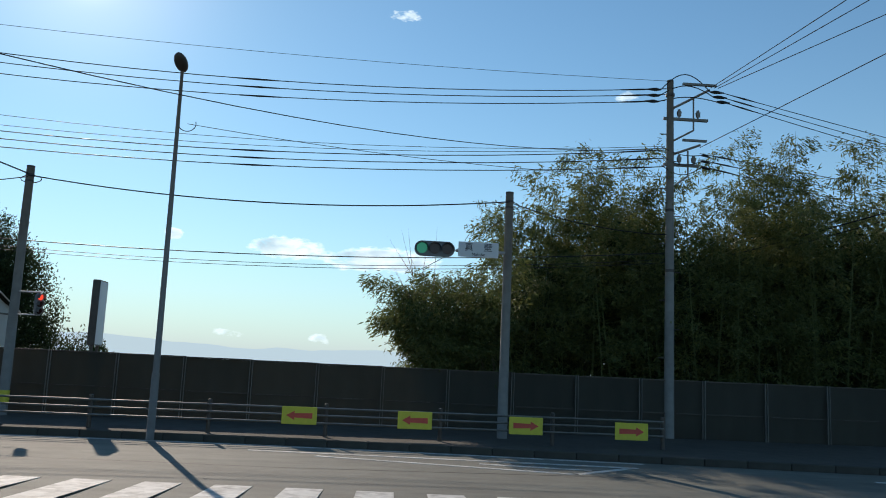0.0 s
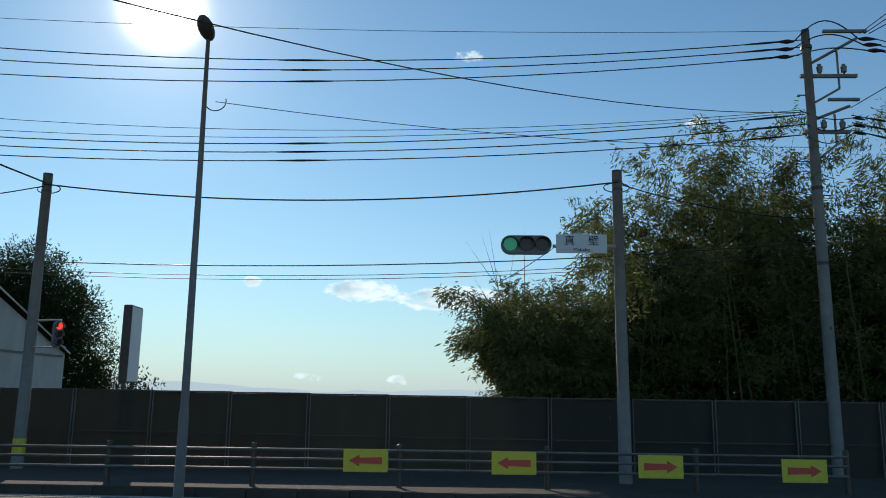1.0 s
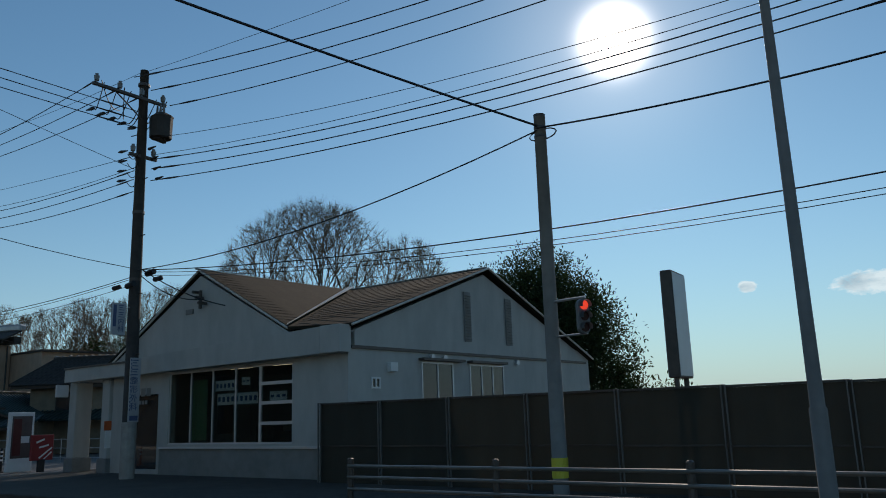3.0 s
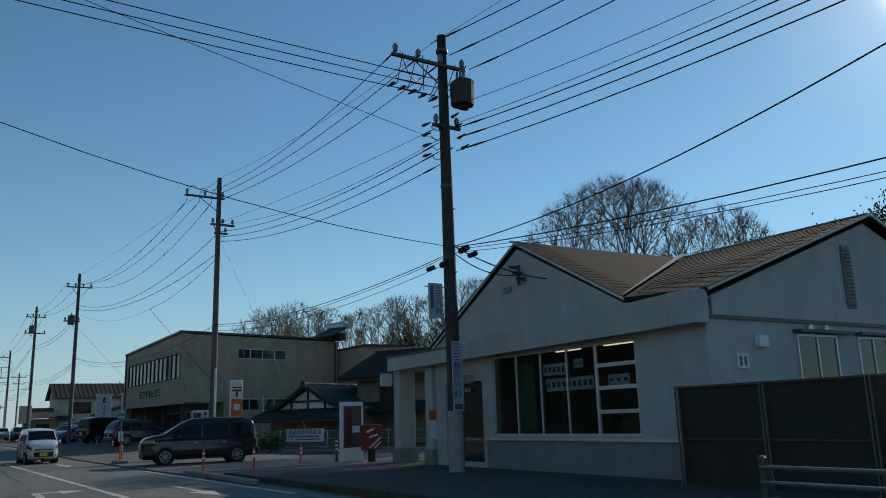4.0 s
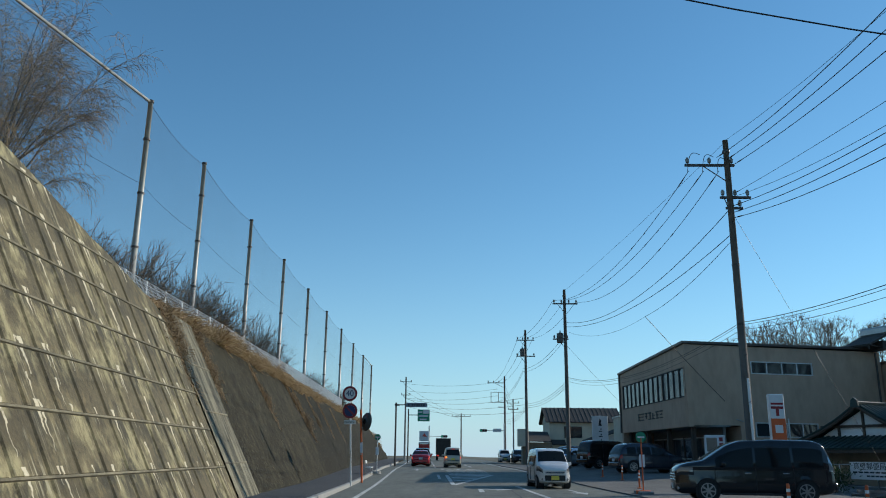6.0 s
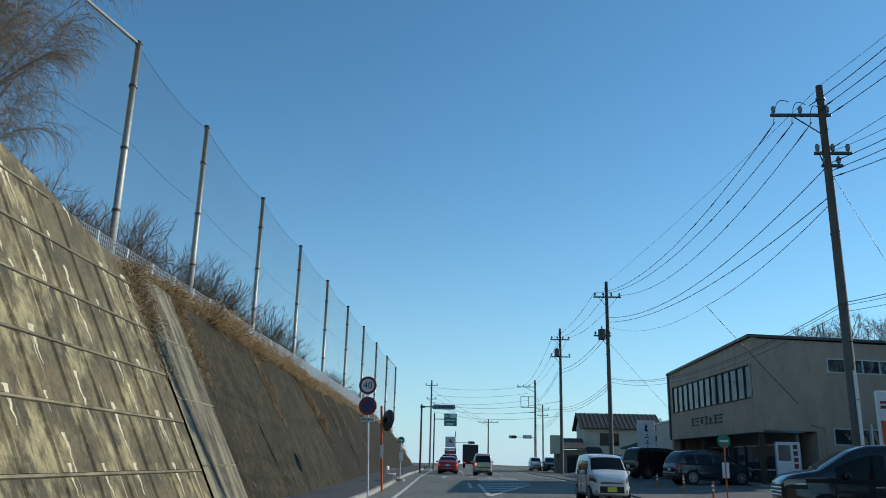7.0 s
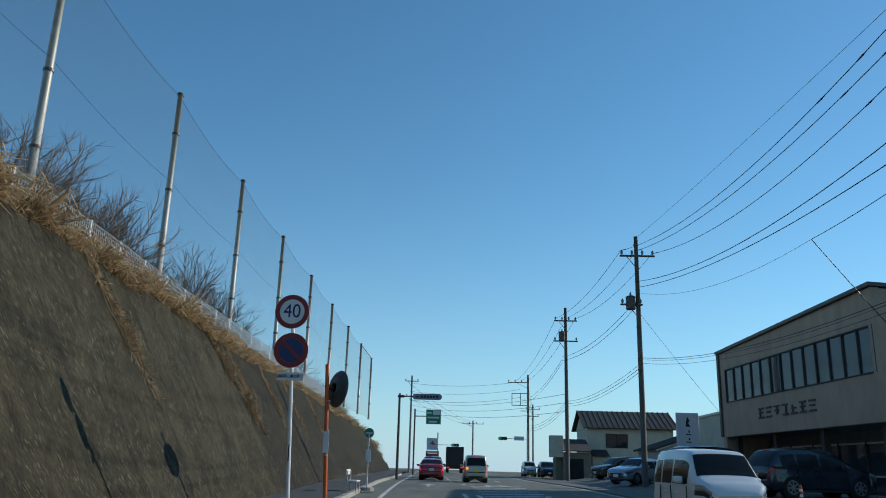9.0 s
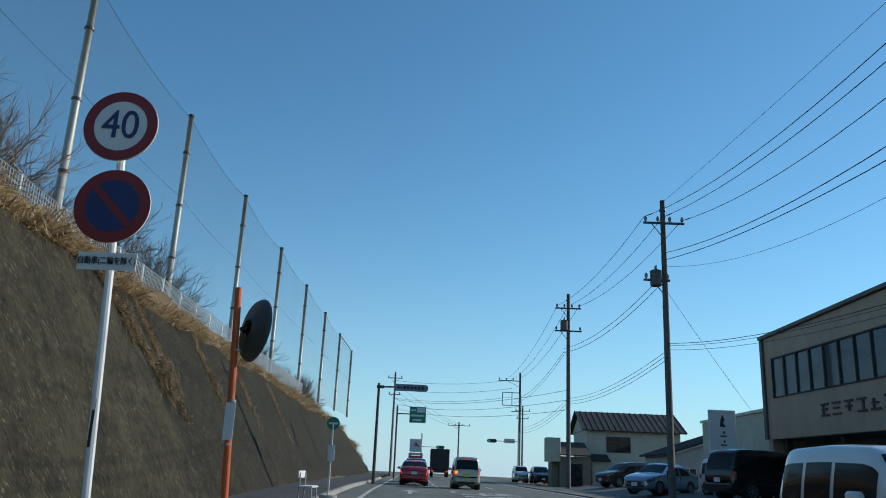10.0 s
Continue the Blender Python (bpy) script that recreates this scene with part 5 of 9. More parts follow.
# clinic with two gables
clinic = thing("clinic_building", "pale grey single-storey clinic with brown slate gable roofs", "building", (0, 0, 0))
FR, EX, BX, RX = 25.2, -17.85, 38.2, 31.5    # front, east face, back, ridge
CW = -28.65                                   # west end of the front
base = 0.25
holes = [(0.0 + (-25.5 - CW), (-19.9 - CW), 1.05, 3.2), (0.6, 2.6, 0.3, 2.6)]
wall_with_holes(clinic, (CW, FR), (EX, FR), 0.1, 3.5, 0.25, holes, PLASTER)
eh = [(2.95, 4.45, 1.3, 3.17), (5.3, 7.2, 1.3, 3.17), (0.85, 1.2, 2.4, 2.7)]
wall_with_holes(clinic, (EX, FR + 0.25), (EX, BX), 0.1, 3.9, 0.25, [(h[0] - 0.25, h[1] - 0.25, h[2], h[3]) for h in eh], PLASTER)
wall_with_holes(clinic, (CW, BX), (CW, FR + 0.25), 0.1, 3.6, 0.25, [], PLASTER)
part("wall", box((CW, BX, 0.1), (EX, BX + 0.25, 3.9)), PLASTER, clinic)
# gable fields
GX, GZ = -24.1, 6.2
part("gable", slab([(GX - 5.15, FR + 0.02, 3.42), (GX + 4.25, FR + 0.02, 3.9), (GX, FR + 0.02, GZ - 0.1)][::1], -0.25), PLASTER, clinic)
part("gable", slab([(EX - 0.02, FR + 0.1, 3.85), (EX - 0.02, BX, 3.65), (EX - 0.02, RX, GZ - 0.12)], -0.25), PLASTER, clinic)
# band above the shop windows, canopy to the west
part("fascia", box((EX - 0.6, FR - 0.42, 3.3), (EX + 0.12, FR - 0.002, 4.0), bevel=0.01), PLASTER, clinic)
b = box((-31.1, FR - 0.42, 3.2), (EX - 0.602, FR - 0.002, 3.78), bevel=0.01)
for v in b.verts:
    if v.co.z > 3.5:
        v.co.z = 3.6 + 0.4 * (v.co.x + 31.1) / 13.2
    else:
        v.co.z = 3.18 + 0.12 * (v.co.x + 31.1) / 13.2
part("fascia", b, PLASTER, clinic)
part("coping", box((-31.1, FR - 0.46, 3.62), (-27.0, FR + 2.0, 3.68)), STEEL_BROWN, clinic)
part("side_band", box((EX + 0.002, FR + 0.1, 3.42), (EX + 0.05, BX, 3.5)), STEEL_BROWN, clinic)
part("porch_roof", box((-31.08, FR - 0.001, 3.2), (CW - 0.001, FR + 3.4, 3.5)), PLASTER, clinic)
for x, y in ((-31.02, FR - 0.12), (-28.9, FR - 0.12)):
    p = part("porch_column", box((x - 0.22, y, 0.62), (x + 0.22, y + 0.6, 3.18), bevel=0.02), PLASTER, clinic)
    part("column_base", box((x - 0.28, y - 0.05, 0.0), (x + 0.28, y + 0.66, 0.62), bevel=0.02), PLINTH, p)
part("plinth", box((CW + 2.8, FR - 0.04, 0.05), (EX + 0.04, FR - 0.001, 0.92)), PLINTH, clinic)
part("plinth_cap", box((CW + 2.8, FR - 0.1, 0.921), (EX + 0.06, FR - 0.001, 0.98)), ALU, clinic)
# shop window: four tall lights and one divided light
wf = window(clinic, (-25.5, FR + 0.06, 1.05), (-21.25, FR + 0.06, 3.2), "x", 4, glass=GLASS_SHOP, out=-1)
for z0, z1 in ((1.05, 1.6), (1.6, 2.15), (2.15, 2.68), (2.68, 3.2)):
    window(clinic, (-21.25, FR + 0.06, z0), (-19.9, FR + 0.06, z1), "x", 1, glass=GLASS_SHOP, out=-1)
for x0, x1, z0, z1 in ((-23.3, -22.4, 2.55, 2.85), (-22.1, -21.75, 2.68, 2.9), (-23.2, -21.4, 2.15, 2.47), (-20.9, -20.2, 2.2, 2.45)):
    nt = part("notice", box((x0, FR + 0.075, z0), (x1, FR + 0.08, z1)), PAPER, clinic, "white paper notice")
    n = max(1, round((x1 - x0) / 0.2))
    for k in range(n):
        w = (x1 - x0) / n
        part("lettering_bar", box((x0 + w * (k + 0.2), FR + 0.071, z0 + 0.09), (x0 + w * (k + 0.75), FR + 0.0745, z1 - 0.09)), SIGN_BLUE, nt)
b = bmesh.new()
sheet([-24.75 + 0.05 * k for k in range(17)], [lambda x: Vector((x, FR + 0.3 + 0.03 * math.sin(x * 42), 1.15)), lambda x: Vector((x, FR + 0.3 + 0.03 * math.sin(x * 42), 2.95))], b)
bmesh.ops.solidify(b, geom=b.faces[:], thickness=0.006)
part("curtain", b, CURTAIN, clinic, smooth=True)
for x0, x1, z0, z1 in ((-25.2, -24.9, 1.3, 2.4), (-23.3, -22.5, 0.3, 1.5), (-22.2, -21.5, 0.3, 1.35), (-20.9, -20.1, 0.3, 1.75)):
    part("shelf_unit", box((x0, FR + 1.6, z0), (x1, FR + 2.0, z1), bevel=0.02), WOOD, clinic)
for x in (-24.0, -22.0, -20.2):
    part("ceiling_light", box((x - 0.5, FR + 1.5, 3.3), (x + 0.5, FR + 1.6, 3.34)), SHOP_LAMP, clinic)
part("interior_floor", box((CW + 0.3, FR + 0.3, 0.2), (EX - 0.3, FR + 6, 0.3)), INSIDE, clinic)
part("interior_wall", box((CW + 0.3, FR + 5.5, 0.3), (EX - 0.3, FR + 5.6, 3.4)), INSIDE, clinic)
part("ceiling", box((CW + 0.3, FR + 0.3, 3.35), (EX - 0.3, FR + 6, 3.42)), INSIDE, clinic)
part("entrance_door", box((CW + 0.65, FR + 0.1, 0.3), (CW + 2.55, FR + 0.14, 2.6)), GLASS_DARK, clinic)
window(clinic, (EX + 0.0, FR + 2.95, 1.3), (EX + 0.0, FR + 4.45, 3.17), "y", 2, out=1)
window(clinic, (EX + 0.0, FR + 5.3, 1.3), (EX + 0.0, FR + 7.2, 3.17), "y", 3, out=1)
window(clinic, (EX + 0.0, FR + 0.85, 2.4), (EX + 0.0, FR + 1.2, 2.7), "y", 2, frame_mat=WHITE, out=1)
for y0 in (FR + 2.85, FR + 5.2):
    part("window_hood", box((EX + 0.001, y0, 3.2), (EX + 0.22, y0 + 2.0, 3.27)), STEEL_BROWN, clinic)
for y in (30.5, 32.85):
    lv = part("louvre", box((EX + 0.001, y - 0.17, 3.85), (EX + 0.03, y + 0.17, 5.4)), PLINTH, clinic)
    for k in range(16):
        part("slat", box((-0.01, -0.15, -0.03), (0.03, 0.15, -0.015), m=Matrix.Translation((EX + 0.04, y, 3.95 + 0.09 * k))), PLINTH, lv)
for y in (FR + 3.4, FR + 4.0, FR + 8.0):
    part("vent", disc((EX + 0.06, y, 3.3), (1, 0, 0), 0.09, 0.1, 12), ALU, clinic)
part("meter_box", box((EX + 0.001, FR + 1.5, 2.85), (EX + 0.14, FR + 1.8, 3.1), bevel=0.01), WHITE, clinic)
# roofs: one ridge runs back from the front gable, one along to the east gable
roof = part("roof", slab([(GX, FR - 0.04, GZ), (GX + 4.05, FR - 0.04, 4.07), (GX + 0.35, RX, GZ)], 0.09), SLATE, clinic)
roof_w = part("roof", slab([(GX, FR - 0.04, GZ), (GX, BX + 0.2, GZ), (GX - 5.2, BX + 0.2, 3.5), (GX - 5.2, FR - 0.04, 3.5)], 0.09), SLATE, clinic)
roof_e = part("roof", slab([(EX + 0.18, RX, GZ), (GX + 0.35, RX, GZ), (GX + 4.05, FR - 0.04, 4.07), (EX + 0.18, FR - 0.05, 3.95)], 0.09), SLATE, clinic)
part("roof", slab([(EX + 0.18, RX, GZ), (EX + 0.18, BX + 0.3, 3.55), (GX, BX + 0.3, 3.55), (GX, RX, GZ)], 0.09), SLATE, clinic)
part("valley", slab([(GX + 0.25, RX - 0.1, GZ + 0.16), (GX + 4.0, FR - 0.04, 4.2), (GX + 4.22, FR - 0.22, 4.2), (GX + 0.6, RX - 0.1, GZ + 0.16)], 0.02), FLASH, clinic)
for a, c in (((GX, FR - 0.06, GZ + 0.06), (GX + 4.05, FR - 0.06, 4.12)), ((GX, FR - 0.06, GZ + 0.06), (GX - 4.9, FR - 0.06, 3.55)), ((EX + 0.2, RX, GZ + 0.06), (EX + 0.2, FR - 0.05, 4.0)), ((EX + 0.2, RX, GZ + 0.06), (EX + 0.2, BX + 0.3, 3.6)), ((GX, FR - 0.2, GZ + 0.1), (GX, RX, GZ + 0.1)), ((EX + 0.15, RX, GZ + 0.1), (GX, RX, GZ + 0.1))):
    part("verge_trim", tube([a, c], 0.032, 6), FLASH, clinic)
for x0, x1, z0, z1 in ((-27.3, -26.4, 2.55, 2.8), (-27.1, -26.6, 2.3, 2.42)):
    for k in range(3):
        w = (x1 - x0) / 3
        part("lettering_bar", box((x0 + w * k, FR - 0.012, z0), (x0 + w * (k + 0.75), FR - 0.002, z1)), PLINTH, clinic)
part("service_bracket", tube([(-23.9, FR - 0.12, 5.05), (-23.9, FR - 0.12, 5.6)], 0.05, 8), STEEL_BROWN, clinic)
for k in range(3):
    part("service_insulator", tube([(-23.75 - 0.15 * k, FR - 0.3, 5.2 + 0.18 * k), (-23.75 - 0.15 * k, FR - 0.02, 5.2 + 0.18 * k)], 0.05, 8), STEEL_BROWN, clinic)
part("gable_vent", box((-24.75, FR - 0.03, 4.95), (-24.4, FR + 0.01, 5.1)), PLINTH, clinic)
part("poster", box((-28.675, FR - 0.25, 1.52), (-28.655, FR + 0.25, 1.82)), ORANGE, clinic, "orange poster")
part("poster", box((-28.675, FR - 0.2, 0.95), (-28.655, FR + 0.12, 1.51)), PAPER, clinic)
part("hanging_sign", box((-31.1, FR - 0.72, 2.68), (-31.0, FR - 0.28, 3.1), bevel=0.02), SIGN_WHITE, clinic)
# slate courses
for k in range(18):
    u = (k + 0.5) / 18.5
    z = GZ + (4.07 - GZ) * u + 0.125
    part("course", tube([(GX + 4.05 * u, FR - 0.2, z), (GX + 4.05 * u + 0.01, FR + (RX - FR) * (1 - u) * 0.96, z)], 0.006, 4), SLATE, roof)
    part("course", tube([(EX + 0.16, RX + (FR - RX) * u, z), (GX + 0.35 + 3.7 * u + 0.2, RX + (FR - RX) * u, z)], 0.006, 4), SLATE, roof_e)

# shop with a wide first-floor window
shop = thing("shop_building", "two-storey brown shop with a wide upper window and sunken front", "building")
SW, SE, SB = Vector((-76.7, 24.5)), Vector((-61.95, 25.32)), Vector((-65.0, 38.2))
length = (SE - SW).length
front_holes = [(0.75, length - 0.12, 4.74, 6.45), (0.0, length, 0.0, 3.05)]
fw, FM = wall_with_holes(shop, SW, SE, 0.2, 7.3, 0.3, front_holes, BEIGE)
el = (SB - SE).length
east_holes = [(0.0, 3.3, 0.0, 3.15), (4.25, 8.45, 6.15, 6.9), (4.25, 8.35, 2.5, 3.35)]
ew, EM = wall_with_holes(shop, SE, SB, 0.0, 7.75, 0.3, east_holes, BEIGE)
part("wall", slab([(SW.x, SW.y, 7.3), (SE.x, SE.y, 7.3), (SE.x, SE.y, 7.78), (SW.x, SW.y, 7.36)], -0.3), BEIGE, shop)
bw = Vector((-79.5, 37.5))
wall_with_holes(shop, SB, bw, 0.0, 7.75, 0.3, [], BEIGE)
wall_with_holes(shop, bw, SW, 0.0, 7.3, 0.3, [], BEIGE)
part("roof", slab([(SW.x - 0.15, SW.y - 0.15, 7.37), (SE.x + 0.15, SE.y - 0.15, 7.8), (SB.x + 0.15, SB.y + 0.1, 7.85), (bw.x - 0.1, bw.y + 0.1, 7.4)], 0.14), STEEL_BROWN, shop)


def framed(parent, m, s0, s1, z0, z1, n, name="window", mat=None, glass=None):
    """A window in a wall given by its matrix m, s along it."""
    f = bmesh.new()
    w = 0.06
    for k in range(n + 1):
        s = s0 + (s1 - s0 - w) * k / n
        for q0, q1 in ((z0, z0 + w), (z0 + w, z1 - w), (z1 - w, z1)):
            box((s, -0.03, q0), (s + w, 0.1, q1), f, m=m)
        if k < n:
            e = s0 + (s1 - s0 - w) * (k + 1) / n
            box((s + w, -0.03, z0), (e, 0.1, z0 + w), f, m=m)
            box((s + w, -0.03, z1 - w), (e, 0.1, z1), f, m=m)
    bmesh.ops.remove_doubles(f, verts=f.verts, dist=0.0005)
    ob = part(name, f, mat or ALU, parent)
    for k in range(n):
        s = s0 + (s1 - s0 - w) * k / n
        part("pane", box((s + w, 0.03, z0 + w), (s + (s1 - s0 - w) / n, 0.045, z1 - w), m=m), glass or GLASS_DARK, ob)
    return ob


UPPER = see_through("upper_glass", (0.05, 0.065, 0.08), 0.06, 0.8)
framed(shop, FM, 0.75, length - 0.12, 4.74, 6.45, 13, mat=POLE_DARK, glass=UPPER)
for z0, z1 in ((6.15, 6.9), (2.5, 3.35)):
    framed(shop, EM, 4.25, 8.4, z0, z1, 4)
part("corner_pilaster", box((-0.12, -0.1, 3.05), (0.12, 0.2, 7.36), m=FM), STEEL_BROWN, shop)
part("recess_wall", box((3.3, 0.301, 0.0), (3.45, 3.0, 3.1), m=EM), BEIGE, shop)
part("recess_wall", box((-0.001, 0.31, 0.1), (0.2, 2.3, 3.05), m=FM), BEIGE, shop)
# recessed ground floor behind the opening
part("shop_front", box((0.3, 2.3, 0.1), (length - 0.9, 2.45, 3.1), m=FM), INSIDE, shop)
part("soffit", box((0.3, 0.31, 3.05), (length - 0.32, 2.5, 3.15), m=FM), INSIDE, shop)
part("shop_floor", box((0.3, 0.0, 0.12), (length - 0.05, 2.3, 0.52), m=FM), CONCRETE, shop)
for k in range(6):
    part("shop_door", box((0.8 + 2.2 * k, 2.2, 0.25), (2.85 + 2.2 * k, 2.24, 2.55), m=FM), UPPER, shop)
    for z in (0.27, 1.2, 2.5):
        part("door_rail", box((0.8 + 2.2 * k, 2.15, z), (2.85 + 2.2 * k, 2.199, z + 0.07), m=FM), ALU, shop)
    part("door_stile", box((2.87 + 2.2 * k, 2.14, 0.25), (2.97 + 2.2 * k, 2.24, 2.6), m=FM), WOOD, shop)
for k in range(4):
    part("column", box((0.7 + 4.4 * k, 0.35, 0.2), (0.95 + 4.4 * k, 0.6, 3.05), m=FM), WOOD, shop)
LETTER = paint("brown_letter", (0.075, 0.055, 0.042), 0.7, vary=0.15, scale=8)
for k in range(7):
    s0, w = 4.6 + 0.82 * k, 0.55
    for q, (a, c, z0, z1) in enumerate(((0.0, 1.0, 0.82, 0.98), (0.1, 0.85, 0.45, 0.58), (0.0, 1.0, 0.02, 0.16), (0.2 + 0.12 * (k % 4), 0.38 + 0.12 * (k % 4), 0.17, 0.81))):
        if (q + k) % 5 == 4:
            continue
        part("lettering_bar", box((s0 + w * a, -0.05, 3.72 + 0.5 * z0), (s0 + w * c, 0.0, 3.72 + 0.5 * z1), m=FM), LETTER, shop, "raised dark letter stroke")
part("drain_pipe", tube([EM @ Vector((12.9, -0.06, 0)), EM @ Vector((12.9, -0.06, 7.7))], 0.06, 8), STEEL_BROWN, shop)
part("drain_pipe", tube([EM @ Vector((3.75, -0.06, 0.3)), EM @ Vector((3.75, -0.06, 3.3)), EM @ Vector((3.0, -0.06, 3.5))], 0.03, 6), STEEL, shop)
part("meter_box", box((4.3, -0.25, 1.0), (5.2, -0.001, 1.6), m=EM), ALU, shop)
part("downpipe", tube([EM @ Vector((6.4, -0.07, 0.0)), EM @ Vector((6.4, -0.07, 3.6))], 0.05, 8), ALU, shop)
tank = thing("rooftop_tank", "dark solar water heater on the shop roof", "water heater", (-64.6, 37.6, 7.75), 20)
part("panel", slab([(-1.05, -1.2, 0.2), (1.05, -1.2, 0.2), (1.05, 0.4, 0.95), (-1.05, 0.4, 0.95)], 0.12), POLE_DARK, tank)
part("drum", box((-1.05, 0.2, 0.98), (1.05, 0.85, 1.5), bevel=0.1), STEEL, tank)
for x in (-0.8, 0.8):
    part("leg", tube([(x, 0.5, 0), (x, 0.5, 0.95)], 0.04, 6), STEEL_BROWN, tank)
    part("leg", tube([(x, -1.1, 0), (x, -1.1, 0.25)], 0.04, 6), STEEL_BROWN, tank)
    part("brace", tube([(x, 0.5, 0.1), (x, -1.0, 0.25)], 0.03, 6), STEEL_BROWN, tank)
part("skirt", box((-1.0, -0.2, 0.02), (1.0, 0.4, 0.55)), POLE_DARK, tank)
annex = thing("shop_annex", "lower brown rear wing of the shop", "building")
part("wall", box((-66.5, 38.3, 0), (-60.5, 46, 7.0)), BEIGE, annex)
part("roof", box((-66.7, 38.2, 7.0), (-60.2, 46.2, 7.15)), STEEL_BROWN, annex)
window(annex, (-60.5, 39.2, 4.6), (-60.5, 40.8, 5.7), "y", 2, out=1)

# old houses with tiled roofs behind the lot
def tiled_roof(name, parent, corners_ridge, corners_eave, mat, n):
    """One roof slope between a ridge edge and an eave edge, with rolls of tiles down it."""
    (r0, r1), (e0, e1) = [[Vector(p) for p in q] for q in (corners_ridge, corners_eave)]
    ob = part(name, slab([r0, e0, e1, r1], 0.09), mat, parent)
    up = Vector((0, 0, 0.1))
    for k in range(n + 1):
        a, c = r0.lerp(r1, k / n), e0.lerp(e1, k / n)
        part("tile_roll", tube([a + up, c + up], 0.05, 5), mat, ob)
    return ob


tea = thing("old_house", "low old house with a curved green tiled gable roof", "house", (-53.6, 30.8, 0), 29)
part("wall", box((-3.1, 0.5, 0.1), (3.1, 6.6, 2.2)), OLDWALL, tea)
part("gable", slab([(-2.35, 0.42, 2.35), (2.35, 0.42, 2.35), (0, 0.42, 3.6)], -0.12), WHITE, tea)
for x in (-1.3, 0.0, 1.3):
    part("gable_post", box((x - 0.05, 0.32, 2.35), (x + 0.05, 0.415, 3.5 - abs(x) * 0.53)), WOOD, tea)
part("gable_beam", box((-2.25, 0.3, 2.78), (2.25, 0.4, 2.9)), WOOD, tea)
for w in (-1, 1):
    # each slope sags: steep under the ridge, flatter at the eave
    bends = ((0.0, 3.78), (1.1, 3.1), (2.1, 2.6), (3.4, 2.12))
    for (u0, h0), (u1, h1_) in zip(bends, bends[1:]):
        ends = ((w * u0, 0.0, h0), (w * u0, 7.0, h0)), ((w * u1, 0.0, h1_), (w * u1, 7.0, h1_))
        tiled_roof("roof", tea, *(ends if w > 0 else [q[::-1] for q in ends]), COPPER, 24)
    part("verge_board", tube([(w * u, -0.02, h - 0.06) for u, h in bends], 0.07, 6), WOOD, tea)
part("ridge", box((-0.13, -0.05, 3.74), (0.13, 7.0, 3.98), bevel=0.05), COPPER, tea)
part("ridge_end", slab([(-0.22, -0.06, 3.68), (0.22, -0.06, 3.68), (0.16, -0.06, 4.02), (0, -0.06, 4.14), (-0.16, -0.06, 4.02)], 0.1), COPPER, tea)
tiled_roof("eave_roof", tea, ((-3.1, 0.45, 2.3), (4.6, 0.45, 2.3)), ((-3.5, -1.0, 1.75), (4.8, -1.0, 1.75)), COPPER, 26)
part("fascia", box((-3.5, -1.0, 1.6), (4.8, -0.95, 1.74)), WOOD, tea)
house = thing("old_house", "old ochre house with a grey tiled hip roof", "house", (-54.36, 33.46, 0), 33)
part("wall", box((0.9, 0.8, 0.1), (14.0, 4.6, 4.2)), OLDWALL, house)
window(house, (2.6, 0.75, 2.6), (4.6, 0.75, 3.8), "x", 2, frame_mat=WOOD, out=-1)
window(house, (6.3, 0.75, 2.6), (8.5, 0.75, 3.8), "x", 2, frame_mat=WOOD, out=-1)
tiled_roof("roof", house, ((1.5, 2.5, 5.9), (13.6, 2.5, 5.9)), ((0, 0, 4.2), (15.0, 0, 4.2)), TILE, 46)
tiled_roof("roof", house, ((1.5, 2.6, 5.9), (1.5, 2.4, 5.9)), ((0, 5.4, 4.2), (0, 0, 4.2)), TILE, 16)
tiled_roof("roof", house, ((13.6, 2.5, 5.9), (1.5, 2.5, 5.9)), ((15.0, 5.4, 4.2), (0, 5.4, 4.2)), TILE, 20)
tiled_roof("roof", house, ((13.6, 2.4, 5.9), (13.6, 2.6, 5.9)), ((15.0, 0, 4.2), (15.0, 5.4, 4.2)), TILE, 16)
# courses of tile ends across the front slope
for k in range(1, 9):
    f = k / 9
    part("tile_course", box((1.5 * f, 2.5 * f - 0.03, 4.2 + 1.7 * f + 0.05), (15.0 - 1.4 * f, 2.5 * f + 0.03, 4.2 + 1.7 * f + 0.13)), TILE, house)
part("ridge", box((1.3, 2.36, 5.86), (13.8, 2.64, 6.1), bevel=0.05), TILE, house)
for k in range(26):
    part("ridge_tile", disc((1.45 + 0.48 * k, 2.5, 6.13), (0, 1, 0), 0.06, 0.3, 8), PLINTH, house)
part("fascia", box((0.05, 0.05, 4.02), (14.9, 0.1, 4.19)), WOOD, house)
tiled_roof("lower_roof", house, ((0.6, 0.78, 2.6), (14.0, 0.78, 2.6)), ((0.3, -0.7, 2.05), (14.2, -0.7, 2.05)), COPPER, 44)

